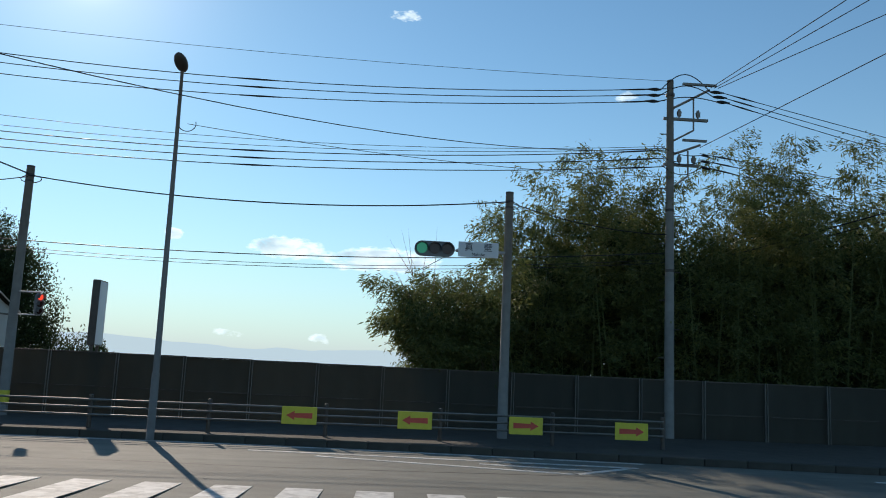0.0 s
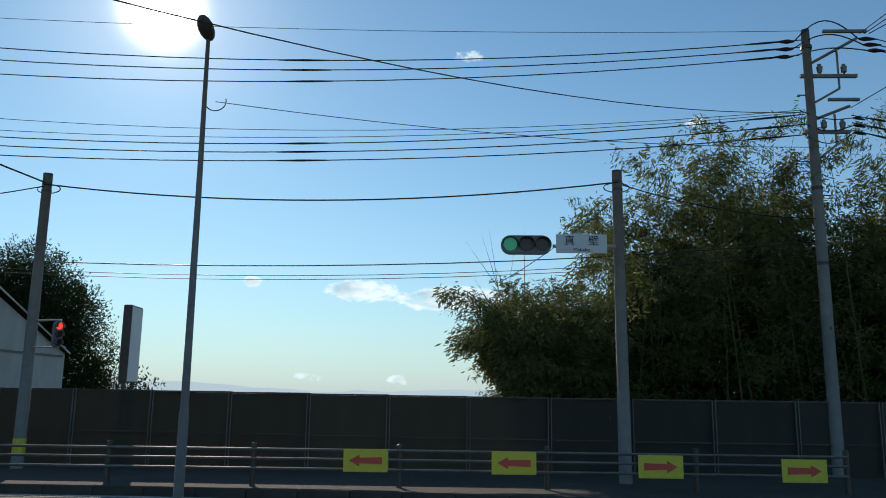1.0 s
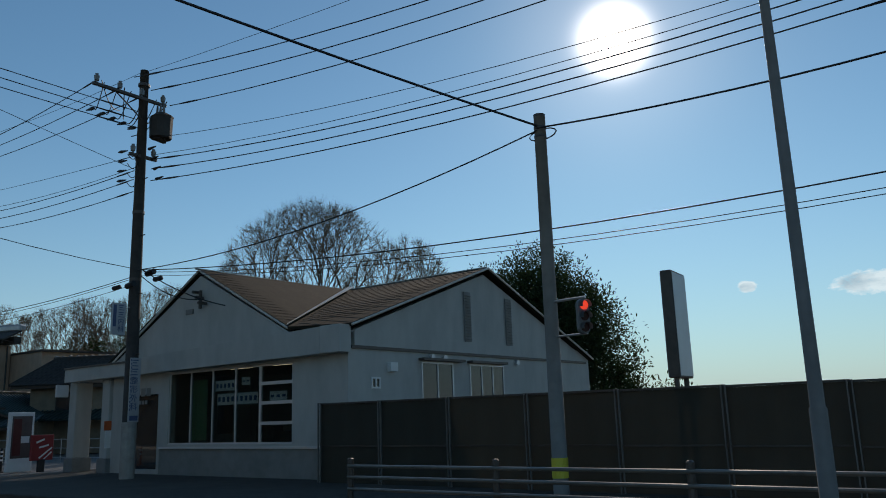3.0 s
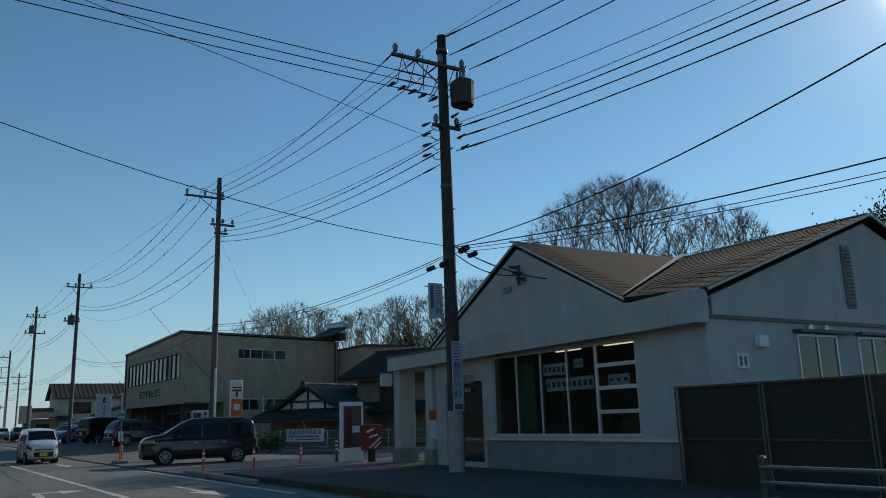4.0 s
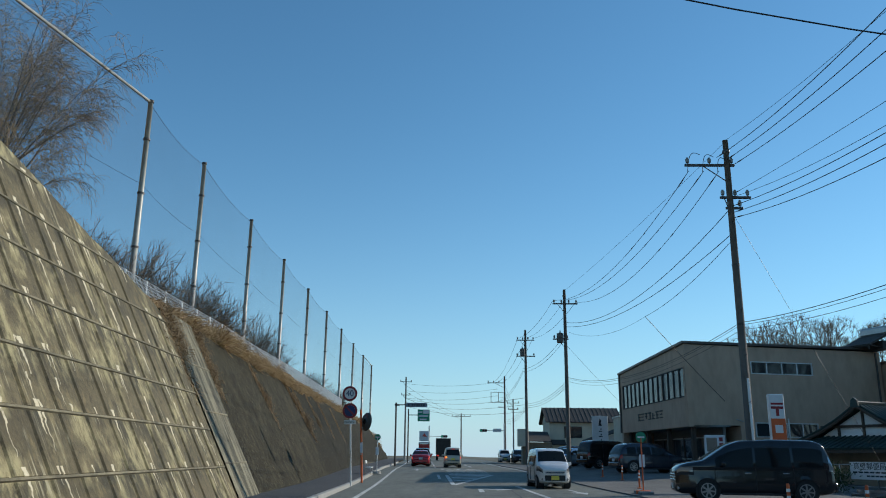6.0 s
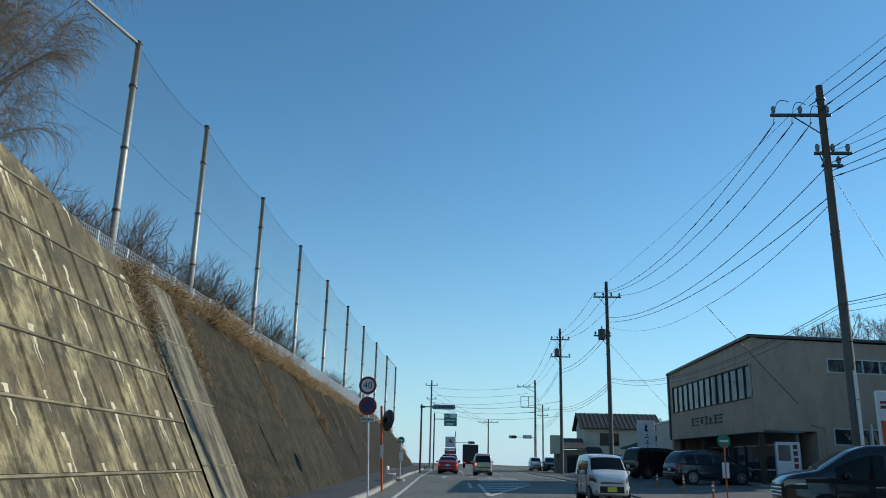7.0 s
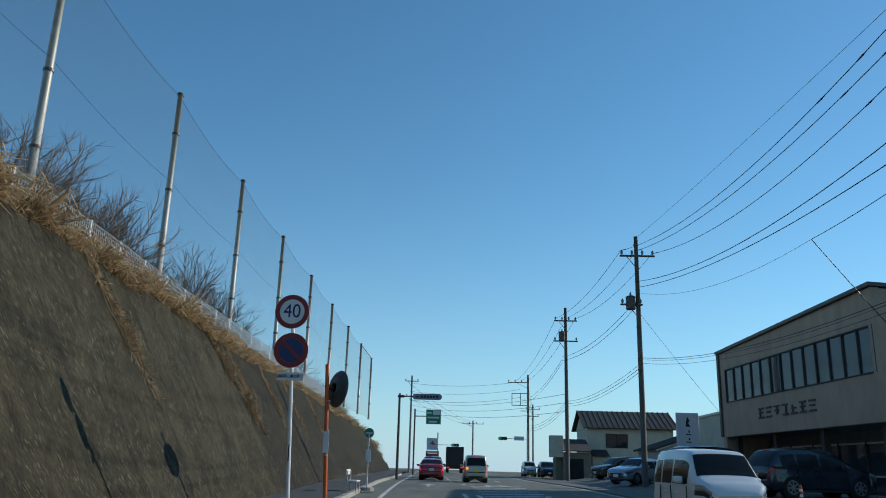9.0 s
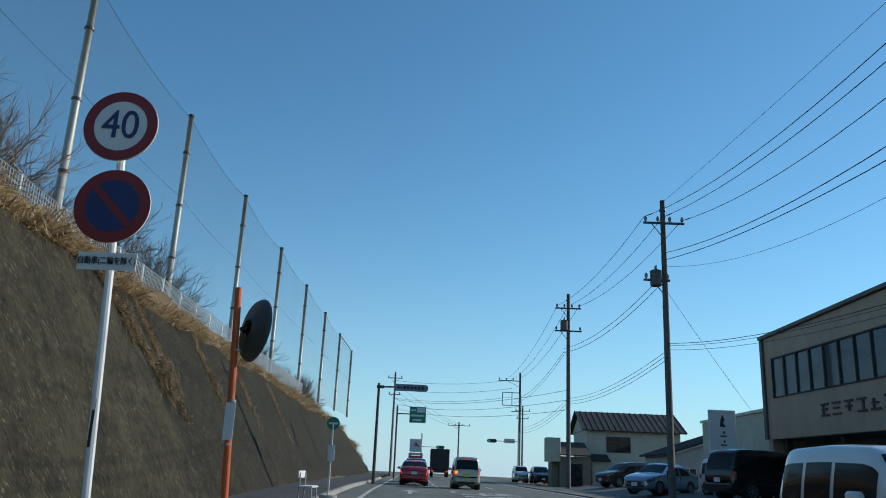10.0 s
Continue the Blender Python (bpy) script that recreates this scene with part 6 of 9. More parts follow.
# white two-storey house further on
def plain_house(x0, x1, y0, y1, z0, z1, ridge, label, wall_mat, roof_mat, along_y=True):
    t = thing("house", label, "house", (0, 0, 0), 0, "houses down the road")
    part("wall", box((x0, y0, z0), (x1, y1, z1)), wall_mat, t)
    o = 0.5
    xm, ym = (x0 + x1) / 2, (y0 + y1) / 2
    if along_y:
        tiled_roof("roof", t, ((xm, y0 - o, ridge), (xm, y1 + o, ridge)), ((x1 + o, y0 - o, z1 - 0.1), (x1 + o, y1 + o, z1 - 0.1)), roof_mat, 18)
        tiled_roof("roof", t, ((xm, y1 + o, ridge), (xm, y0 - o, ridge)), ((x0 - o, y1 + o, z1 - 0.1), (x0 - o, y0 - o, z1 - 0.1)), roof_mat, 4)
        for y in (y0, y1 - 0.1):
            part("gable", slab([(x0, y, z1), (x1, y, z1), (xm, y, ridge - 0.1)], 0.1), wall_mat, t)
    else:
        tiled_roof("roof", t, ((x0 - o, ym, ridge), (x1 + o, ym, ridge)), ((x0 - o, y0 - o, z1 - 0.1), (x1 + o, y0 - o, z1 - 0.1)), roof_mat, 16)
        tiled_roof("roof", t, ((x1 + o, ym, ridge), (x0 - o, ym, ridge)), ((x1 + o, y1 + o, z1 - 0.1), (x0 - o, y1 + o, z1 - 0.1)), roof_mat, 4)
    return t


h1 = plain_house(-124, -116.4, 23.6, 32.2, 0.2, 5.45, 7.3, "cream two-storey house with a dark ribbed roof", CREAM, TILE)
window(h1, (-116.38, 25.4, 3.5), (-116.38, 27.6, 4.9), "y", 2, frame_mat=POLE_DARK, out=1)
part("porch_roof", slab([(-116.3, 23.7, 3.2), (-114.5, 23.7, 2.6), (-114.5, 25.4, 2.6), (-116.3, 25.4, 3.2)], 0.1), TILE, h1)
part("porch_wall", box((-116.3, 23.8, 0.2), (-114.8, 25.2, 2.7)), CREAM, h1)
h2 = thing("shop_building", "small pale shop with a flat parapet", "building")
part("wall", box((-116, 20.6, 0.2), (-112.9, 23.3, 2.9)), OLDWALL, h2)
part("roof", slab([(-116, 20.6, 4.15), (-112.5, 20.6, 2.95), (-112.5, 23.3, 2.95), (-116, 23.3, 4.15)], 0.1), POLE_DARK, h2)
part("sign_fascia", box((-114, 19.4, 2.4), (-112.6, 20.65, 4.45), bevel=0.04), CREAM, h2)
part("wall", box((-115.9, 20.0, 0.2), (-113.4, 20.58, 2.4)), OLDWALL, h2)
part("doorway", box((-112.9, 21.2, 0.4), (-112.87, 22.6, 2.3)), GLASS_DARK, h2)
h3 = thing("shop_building", "cream shop block with a rounded parapet", "building")
part("wall", box((-94.5, 27.3, 0.2), (-79.5, 36.0, 4.9), bevel=0.05), CREAM, h3)
part("parapet", box((-94.6, 27.2, 4.9), (-79.4, 36.1, 5.05)), FLASH, h3)
window(h3, (-79.48, 28.2, 1.0), (-79.48, 30.2, 2.4), "y", 2, out=1)
h4 = thing("shop_front_block", "ochre rendered lean-to beside the shop", "building")
OCHRE = paint("ochre_render", (0.42, 0.27, 0.13), 0.85, vary=0.15, scale=3, dirt=0.2, dirt_colour=(0.25, 0.16, 0.08))
part("wall", box((-80.5, 26.2, 0.2), (-77.2, 30.0, 4.6), bevel=0.03), OCHRE, h4)
window(h4, (-77.18, 26.8, 1.2), (-77.18, 28.4, 2.4), "y", 2, out=1)
h5 = thing("house", "low grey house with a lean-to tiled roof", "house", (0, 0, 0), 0, "houses down the road")
b = bmesh.new()
ends = [[b.verts.new((x, y, z)) for y, z in ((26.6, 0.2), (32.5, 0.2), (32.5, 5.0), (26.6, 3.0))] for x in (-99.0, -107.0)]
b.faces.new(ends[0])
b.faces.new(ends[1][::-1])
for i in range(4):
    b.faces.new((ends[0][i], ends[1][i], ends[1][(i + 1) % 4], ends[0][(i + 1) % 4]))
bmesh.ops.recalc_face_normals(b, faces=b.faces)
part("wall", b, PLASTER, h5)
tiled_roof("roof", h5, ((-107.2, 32.6, 5.12), (-98.8, 32.6, 5.12)), ((-107.2, 26.2, 2.95), (-98.8, 26.2, 2.95)), TILE, 20)
part("verge_board", tube([(-98.8, 26.2, 2.9), (-98.8, 32.6, 5.07)], 0.06, 6), CREAM, h5)
window(h5, (-98.98, 27.2, 0.9), (-98.98, 28.2, 2.1), "y", 2, out=1)
banner = thing("shop_banner", "tall white banner board with dark writing and a figure mark", "sign board", (-78.7, 23.2, 0.35))
part("panel", box((-0.05, -0.62, 1.05), (0.05, 0.62, 4.05), bevel=0.02), SIGN_WHITE, banner)
for y in (-0.5, 0.5):
    part("leg", tube([(0, y, 0), (0, y, 1.1)], 0.04, 6), STEEL, banner)
part("mark", slab([(0.051, -0.12, 3.3), (0.051, 0.16, 3.28), (0.051, 0.04, 3.5), (0.051, 0.12, 3.62), (0.051, 0.0, 3.85), (0.051, -0.08, 3.6)], 0.006), INK, banner)
for k in range(5):
    part("lettering_bar", box((0.051, -0.12, 2.85 - 0.4 * k), (0.057, 0.16, 2.91 - 0.4 * k)), INK, banner)
    part("lettering_bar", box((0.051, 0.02, 2.98 - 0.4 * k), (0.057, 0.1, 3.1 - 0.4 * k)), INK, banner)

# ---- signs and small things of the parking lot ----
post_sign = thing("post_office_sign", "white and orange post office sign board with a red mark", "sign board", (-47.5, 24.65, 0.1))
part("cabinet", box((-0.12, -0.3, 1.8), (0.12, 0.3, 3.7), bevel=0.03), SIGN_WHITE, post_sign)
part("orange_panel", box((0.121, -0.28, 1.84), (0.128, 0.28, 2.75)), ORANGE, post_sign)
part("red_bar", box((0.121, -0.24, 3.28), (0.128, 0.24, 3.36)), RED, post_sign)
part("red_bar", box((0.121, -0.24, 3.12), (0.128, 0.24, 3.22)), RED, post_sign)
part("red_stem", box((0.121, -0.06, 2.85), (0.128, 0.06, 3.12)), RED, post_sign)
part("white_mark", box((0.129, -0.14, 2.2), (0.134, 0.16, 2.5)), SIGN_WHITE, post_sign)
for y in (-0.2, 0.2):
    part("leg", tube([(0, y, -0.1), (0, y, 1.81)], 0.05, 8), STEEL, post_sign)
ban = thing("parking_banner", "white post office parking banner tied to a railing", "banner", (-47.25, 28.3, 0.9), 25)
part("cloth", box((-1.32, -0.015, -0.33), (1.32, 0.005, 0.33), bevel=0.004), SIGN_WHITE, ban)
ob = part("lettering", letters("真壁郵便局駐車場", 0.29), INK, ban)
ob.matrix_basis = pose(0, -0.02, 0.15)
for k in range(9):
    part("lettering_bar", box((-1.2 + 0.25 * k, -0.022, -0.09), (-1.0 + 0.25 * k, -0.016, -0.03)), INK, ban)
    part("lettering_bar", box((-0.6 + 0.19 * k, -0.022, -0.23), (-0.45 + 0.19 * k, -0.016, -0.17)), INK, ban)
for k, (dy, dz, turn_) in enumerate(((0.0, 0.06, 29), (0.16, 0.06, 31), (0.08, 0.18, 27), (0.3, 0.06, 34))):
    pipe = thing("plastic_pipe", "long pale plastic pipe lying below the parking banner", "pipe", (-44.2 + 0.1 * k, 27.2 + dy, 0.05 + dz), turn_, "pale pipes")
    b = tube([(-1.7, 0, 0), (1.7, 0, 0)], 0.06, 10, caps=False)
    bmesh.ops.solidify(b, geom=b.faces[:], thickness=0.006)
    part("barrel", b, SIGN_WHITE, pipe, smooth=True)
yard = thing("yard_railing", "low grey metal railing round the parking lot", "railing")
ypts = [(-53.5, 25.4), (-47.6, 28.35), (-44.5, 29.8), (-34.5, 30.6), (-29.4, 29.6)]
for p, q in zip(ypts, ypts[1:]):
    n = max(2, round((Vector(q) - Vector(p)).length / 1.6))
    for k in range(n + 1):
        a = Vector(p).lerp(Vector(q), k / n)
        part("post", tube([(a.x, a.y, 0), (a.x, a.y, 1.15)], 0.026, 6), STEEL, yard)
    for z in (0.3, 0.72, 1.12):
        part("rail", tube([(p[0], p[1], z), (q[0], q[1], z)], 0.017, 6), STEEL, yard)
notice = thing("notice_stand", "white framed notice stand with a faded poster", "notice stand", (-35.1, 25.3, 0.08), 8)
part("frame", box((-0.08, -0.5, 0.0), (0.08, 0.5, 2.2), bevel=0.02), WHITE, notice)
FADED = paint("faded_poster", (0.1, 0.075, 0.075), 0.3, vary=0.35, scale=3, dirt=0.5, dirt_colour=(0.12, 0.1, 0.1))
part("poster", box((0.081, -0.4, 0.5), (0.088, 0.4, 2.05)), FADED, notice)
part("poster", box((-0.088, -0.4, 0.5), (-0.081, 0.4, 2.05)), FADED, notice)
POSTER_RED = paint("poster_red", (0.11, 0.022, 0.022), 0.35, vary=0.3, scale=6)
for w in (-1, 1):
    part("poster_band", box((w * 0.0885, -0.34, 0.6), (w * 0.093, -0.02, 1.95)), POSTER_RED, notice)
    part("poster_picture", box((w * 0.0885, -0.3 + 0.28, 1.05), (w * 0.092, 0.32, 1.3)), SIGN_WHITE, notice)
red_sign = thing("red_sign_board", "red square sign board with white strokes on a stand", "sign board", (-33.9, 25.55, 0.08), 8)
part("panel", box((-0.05, -0.45, 0.42), (0.05, 0.45, 1.34), bevel=0.02), RED, red_sign)
part("leg", box((-0.06, -0.12, 0.0), (0.06, 0.12, 0.45)), BLACK, red_sign)
for k, (y, z, w, tall, a) in enumerate(((-0.1, 1.12, 0.34, 0.07, 20), (0.05, 0.92, 0.4, 0.06, 12), (0.12, 0.68, 0.62, 0.055, 36), (0.22, 0.58, 0.4, 0.045, 40))):
    part("white_stroke", box((0.051, -w / 2, -tall / 2), (0.056, w / 2, tall / 2), m=Matrix.Translation((0, y, z)) @ Matrix.Rotation(radians(a), 4, "X")), SIGN_WHITE, red_sign)
vend = thing("vending_machine", "white vending machine with red upright lettering by the shop entrance", "vending machine", (-61.8, 26.65, 0.72), -13.5)
part("plinth", box((-0.45, -0.65, -0.72), (0.45, 0.65, -0.001), bevel=0.02), CONCRETE, vend)
part("cabinet", box((-0.38, -0.55, 0.0), (0.38, 0.55, 1.85), bevel=0.03), SIGN_WHITE, vend)
for k in range(4):
    part("lettering_bar", box((0.381, 0.22, 1.5 - 0.3 * k), (0.387, 0.42, 1.72 - 0.3 * k)), RED, vend)
part("display_window", box((0.381, -0.46, 0.95), (0.387, 0.1, 1.7)), UPPER, vend)
part("slot_panel", box((0.381, -0.46, 0.5), (0.386, 0.1, 0.85)), ALU, vend)
part("delivery_flap", box((0.381, -0.4, 0.15), (0.39, 0.05, 0.35), bevel=0.004), BLACK, vend)
hang = thing("pole_sign", "white vertical clinic sign with dark blue writing on the utility pole", "sign board", (-25.25, 23.75, 0))
SIGN_GREY = paint("greyed_sign_face", (0.42, 0.44, 0.46), 0.5, vary=0.1, scale=5, dirt=0.3, dirt_colour=(0.25, 0.26, 0.27))
part("wrap", box((0.16, -0.17, 1.75), (0.2, 0.17, 3.6), bevel=0.01), SIGN_GREY, hang)


def glyph_bars(x, y, z, w, tall, k):
    """One unreadable character: a few short strokes."""
    part("lettering_bar", box((x, y - w / 2, z + tall * 0.36), (x + 0.004, y + w / 2, z + tall * 0.5)), SIGN_BLUE, hang)
    part("lettering_bar", box((x, y - w * 0.4, z - tall * 0.02), (x + 0.004, y + w * (0.25 + 0.1 * (k % 3)), z + tall * 0.12)), SIGN_BLUE, hang)
    part("lettering_bar", box((x, y - w / 2, z - tall * 0.45), (x + 0.004, y + w * 0.5, z - tall * 0.32)), SIGN_BLUE, hang)


for k in range(2):
    glyph_bars(0.2, -0.02, 3.44 - 0.26 * k, 0.2, 0.2, k)
for k, text in enumerate("整形外科"):
    ob = part("lettering", letters(text, 0.24), SIGN_BLUE, hang)
    ob.matrix_basis = pose(0.203, -0.02, 2.92 - 0.25 * k, 0, 0, 90)
for k in range(14):
    part("small_writing", box((0.2, -0.155, 3.5 - 0.11 * k), (0.204, -0.13, 3.56 - 0.11 * k)), SIGN_BLUE, hang)
part("lettering_bar", box((0.2, -0.13, 1.79), (0.205, 0.13, 1.93)), SIGN_BLUE, hang)
part("flag_board", box((-0.03, -0.74, 4.25), (0.03, -0.3, 5.2), bevel=0.01), SIGN_GREY, hang)
for k in range(2):
    glyph_bars(0.031, -0.45, 5.06 - 0.21 * k, 0.17, 0.16, k)
for k, text in enumerate("内科"):
    ob = part("lettering", letters(text, 0.2), SIGN_BLUE, hang)
    ob.matrix_basis = pose(0.034, -0.45, 4.64 - 0.21 * k, 0, 0, 90)
part("blue_strip", box((0.031, -0.7, 4.5), (0.035, -0.6, 5.14)), SIGN_BLUE, hang)
part("bracket", tube([(0, 0, 5.1), (0, -0.85, 5.1)], 0.02, 6), STEEL, hang)
# orange road studs with white bands
WHITE_BAND = paint("reflective_band", (0.85, 0.85, 0.85), 0.3, vary=0.05, scale=8)
first = thing("post_cone", "orange rubber bollard with white bands", "bollard", (-33.9, 19.4, 0.06), 0, "orange bollards")
part("base", tube([(0, 0, 0), (0, 0, 0.03), (0, 0, 0.05)], [0.11, 0.11, 0.05], 14), ORANGE, first)
part("tube", tube([(0, 0, 0.04), (0, 0, 0.72), (0, 0, 0.75)], [0.042, 0.036, 0.02], 12), ORANGE, first)
for z in (0.42, 0.57):
    part("band", tube([(0, 0, z), (0, 0, z + 0.07)], 0.044, 12), WHITE_BAND, first)
for x, y in ((-33.75, 21.05), (-34.7, 23.1), (-58.0, 20.6), (-62.5, 20.4), (-50.5, 19.8)):
    copy_thing(first, pose(x, y, g(x, y) + 0.05 + lot_rise(x, y)))
dark = thing("dark_bollard", "dark rubber bollard with white bands beside the notice stand", "bollard", (-35.7, 24.95, 0.07))
part("base", tube([(0, 0, 0), (0, 0, 0.03), (0, 0, 0.05)], [0.11, 0.11, 0.05], 14), BLACK, dark)
part("tube", tube([(0, 0, 0.04), (0, 0, 0.86), (0, 0, 0.9)], [0.045, 0.04, 0.02], 12), BLACK, dark)
for z in (0.42, 0.57, 0.72):
    part("band", tube([(0, 0, z), (0, 0, z + 0.07)], 0.047, 12), WHITE_BAND, dark)
island = thing("kerb_island", "low concrete kerb at the parking lot entrance", "kerb")
part("kerb", box((-34.6, 18.95, 0.0), (-27.6, 19.15, 0.15), bevel=0.03), PLINTH, island)
part("kerb", box((-34.8, 18.96, 0.0), (-34.6, 23.6, 0.1), bevel=0.02, m=Matrix.Translation((0.55, -0.02, 0))), PLINTH, island)
part("kerb", box((-46.2, 18.62, 0.0), (-45.0, 19.1, 0.15), bevel=0.03), PLINTH, island)

# ---- ball net on the bank, mesh fence ----
NET_X = [-33.2, -46.0] + [-53.95 - 9.32 * k for k in range(9)]
net = thing("ball_net", "tall green ball net on a row of steel poles", "net fence")


def net_top(x):
    if x > -46:
        return 15.61
    return 15.85 - 0.031 * (-53.9 - x) if x < -53.9 else 15.85 - 0.03 * (x + 53.9)


def net_y(x):
    if x > -46:
        return -0.887 - 0.19 * (x + 46)
    return -1.1 + 0.0135 * (-53.9 - x) if x < -53.9 else -1.1 + 0.027 * (x + 53.9)


NET_POLE = paint("net_pole", (0.4, 0.38, 0.33), 0.5, 0.3, vary=0.2, scale=5, dirt=0.3, dirt_colour=(0.2, 0.18, 0.15))
for x in NET_X:
    y, top = net_y(x), net_top(x)
    foot = brow(x) - 0.3
    p = part("pole", tube([(x, y, foot), (x, y, (foot + top) * 0.5), (x, y, top)], [0.13, 0.12, 0.1], 12), NET_POLE, net, smooth=True)
    part("cap", disc((x, y, top + 0.03), (0, 0, 1), 0.13, 0.1, 12), BLACK, p)
    for k in (0.25, 0.52, 0.8):
        part("collar", disc((x, y, foot + (top - foot) * k), (0, 0, 1), 0.15, 0.08, 12), STEEL_BROWN, p)
part("top_pipe", tube([(NET_X[0], net_y(NET_X[0]), net_top(NET_X[0])), (NET_X[1], net_y(NET_X[1]), net_top(NET_X[1]))], 0.06, 8), NET_POLE, net)
part("top_pipe", tube([(NET_X[-2], net_y(NET_X[-2]), net_top(NET_X[-2])), (NET_X[-1], net_y(NET_X[-1]), net_top(NET_X[-1]))], 0.05, 8), NET_POLE, net)
netm = bpy.data.materials.new("fine_net")
netm.use_nodes = True
nn, nl = netm.node_tree.nodes, netm.node_tree.links
nb = nn["Principled BSDF"]
nb.inputs["Base Color"].default_value, nb.inputs["Roughness"].default_value = (0.012, 0.035, 0.045, 1), 0.7
ntr = nn.new("ShaderNodeBsdfTransparent")
nms = nn.new("ShaderNodeMixShader")
nno = nn.new("ShaderNodeTexNoise")
nno.inputs["Scale"].default_value = 0.35
nco = nn.new("ShaderNodeTexCoord")
nl.new(nco.outputs["Object"], nno.inputs["Vector"])
nmr = nn.new("ShaderNodeMapRange")
nmr.inputs["To Min"].default_value, nmr.inputs["To Max"].default_value = 0.13, 0.2
nl.new(nno.outputs["Fac"], nmr.inputs["Value"])
nl.new(nmr.outputs["Result"], nms.inputs[0])
nl.new(ntr.outputs[0], nms.inputs[1])
nl.new(nb.outputs[0], nms.inputs[2])
nl.new(nms.outputs[0], nn["Material Output"].inputs["Surface"])
for a, c in zip(NET_X, NET_X[1:]):
    sag = 0.3 if a < -44 else 0.1
    b = bmesh.new()
    n = 10
    cols = []
    for k in range(n + 1):
        u = k / n
        x = a + (c - a) * u
        droop = sag * 4 * u * (1 - u)
        top = net_top(a) + (net_top(c) - net_top(a)) * u - droop
        low = brow(x) - 0.2
        cols.append([b.verts.new((x, net_y(x) - 0.12 * math.sin(math.pi * u) * math.sin(math.pi * w / 6), low + (top - low) * w / 6)) for w in range(7)])
    for p, q in zip(cols, cols[1:]):
        for w in range(6):
            b.faces.new((p[w], q[w], q[w + 1], p[w + 1]))
    part("netting", b, netm, net, "fine green see-through netting", smooth=True)
    b = bmesh.new()
    for lo_, hi_ in ((0.99, 0.99), (0.55, 0.5)):
        pts = []
        for k in range(9):
            u = k / 8
            x = a + (c - a) * u
            h0, h1 = [brow(v) + (net_top(v) - brow(v)) * f for v, f in ((a, lo_), (c, lo_))]
            pts.append((x, net_y(x), h0 + (h1 - h0) * u - (sag if lo_ > 0.9 else sag * 0.6) * 4 * u * (1 - u)))
        tube(pts, 0.007, 4, b)
    part("rope", b, CABLE, net)

MESH_WHITE = paint("white_mesh", (0.72, 0.73, 0.72), 0.45, vary=0.08, scale=6)
mf = thing("mesh_fence", "low white welded mesh fence along the top of the bank", "fence")
fxs = [-39.0 - 2.05 * k for k in range(31)]
for a, c in zip(fxs, fxs[1:]):
    y0, y1 = 0.1 + 0.004 * (a + 46), 0.1 + 0.004 * (c + 46)
    z0, z1 = brow(a) - 0.74, brow(c) - 0.74
    part("post", tube([(a, y0, z0 - 0.4), (a, y0, z0 + 0.98)], 0.032, 6), MESH_WHITE, mf)
    b = bmesh.new()
    for k in range(17):
        u = k / 16
        x, y, z = a + (c - a) * u, y0 + (y1 - y0) * u, z0 + (z1 - z0) * u
        tube([(x, y, z), (x, y, z + 0.95)], 0.011, 3, b, caps=False)
    for k in range(8):
        dz = 0.02 + 0.93 * k / 7
        tube([(a, y0, z0 + dz), (c, y1, z1 + dz)], 0.016, 3, b, caps=False)
    part("mesh_panel", b, MESH_WHITE, mf)

# ---- plants ----
BARK = paint("bark", (0.11, 0.085, 0.065), 0.9, vary=0.3, scale=10, bump=0.4, bump_scale=30)
TWIG = paint("twig", (0.19, 0.14, 0.1), 0.9, vary=0.3, scale=6)
BAMBOO_LEAF = leafy("bamboo_leaf", (0.06, 0.095, 0.032), (0.2, 0.21, 0.07), 0.45)
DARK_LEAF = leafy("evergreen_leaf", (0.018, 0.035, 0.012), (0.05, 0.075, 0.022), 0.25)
DRY_LEAF = leafy("dry_grass", (0.6, 0.44, 0.23), (0.2, 0.12, 0.06), 0.3)
WILLOW = leafy("willow_twig", (0.5, 0.34, 0.18), (0.3, 0.2, 0.11), 0.3)
CULM = paint("bamboo_culm", (0.12, 0.15, 0.05), 0.5, vary=0.3, scale=4)


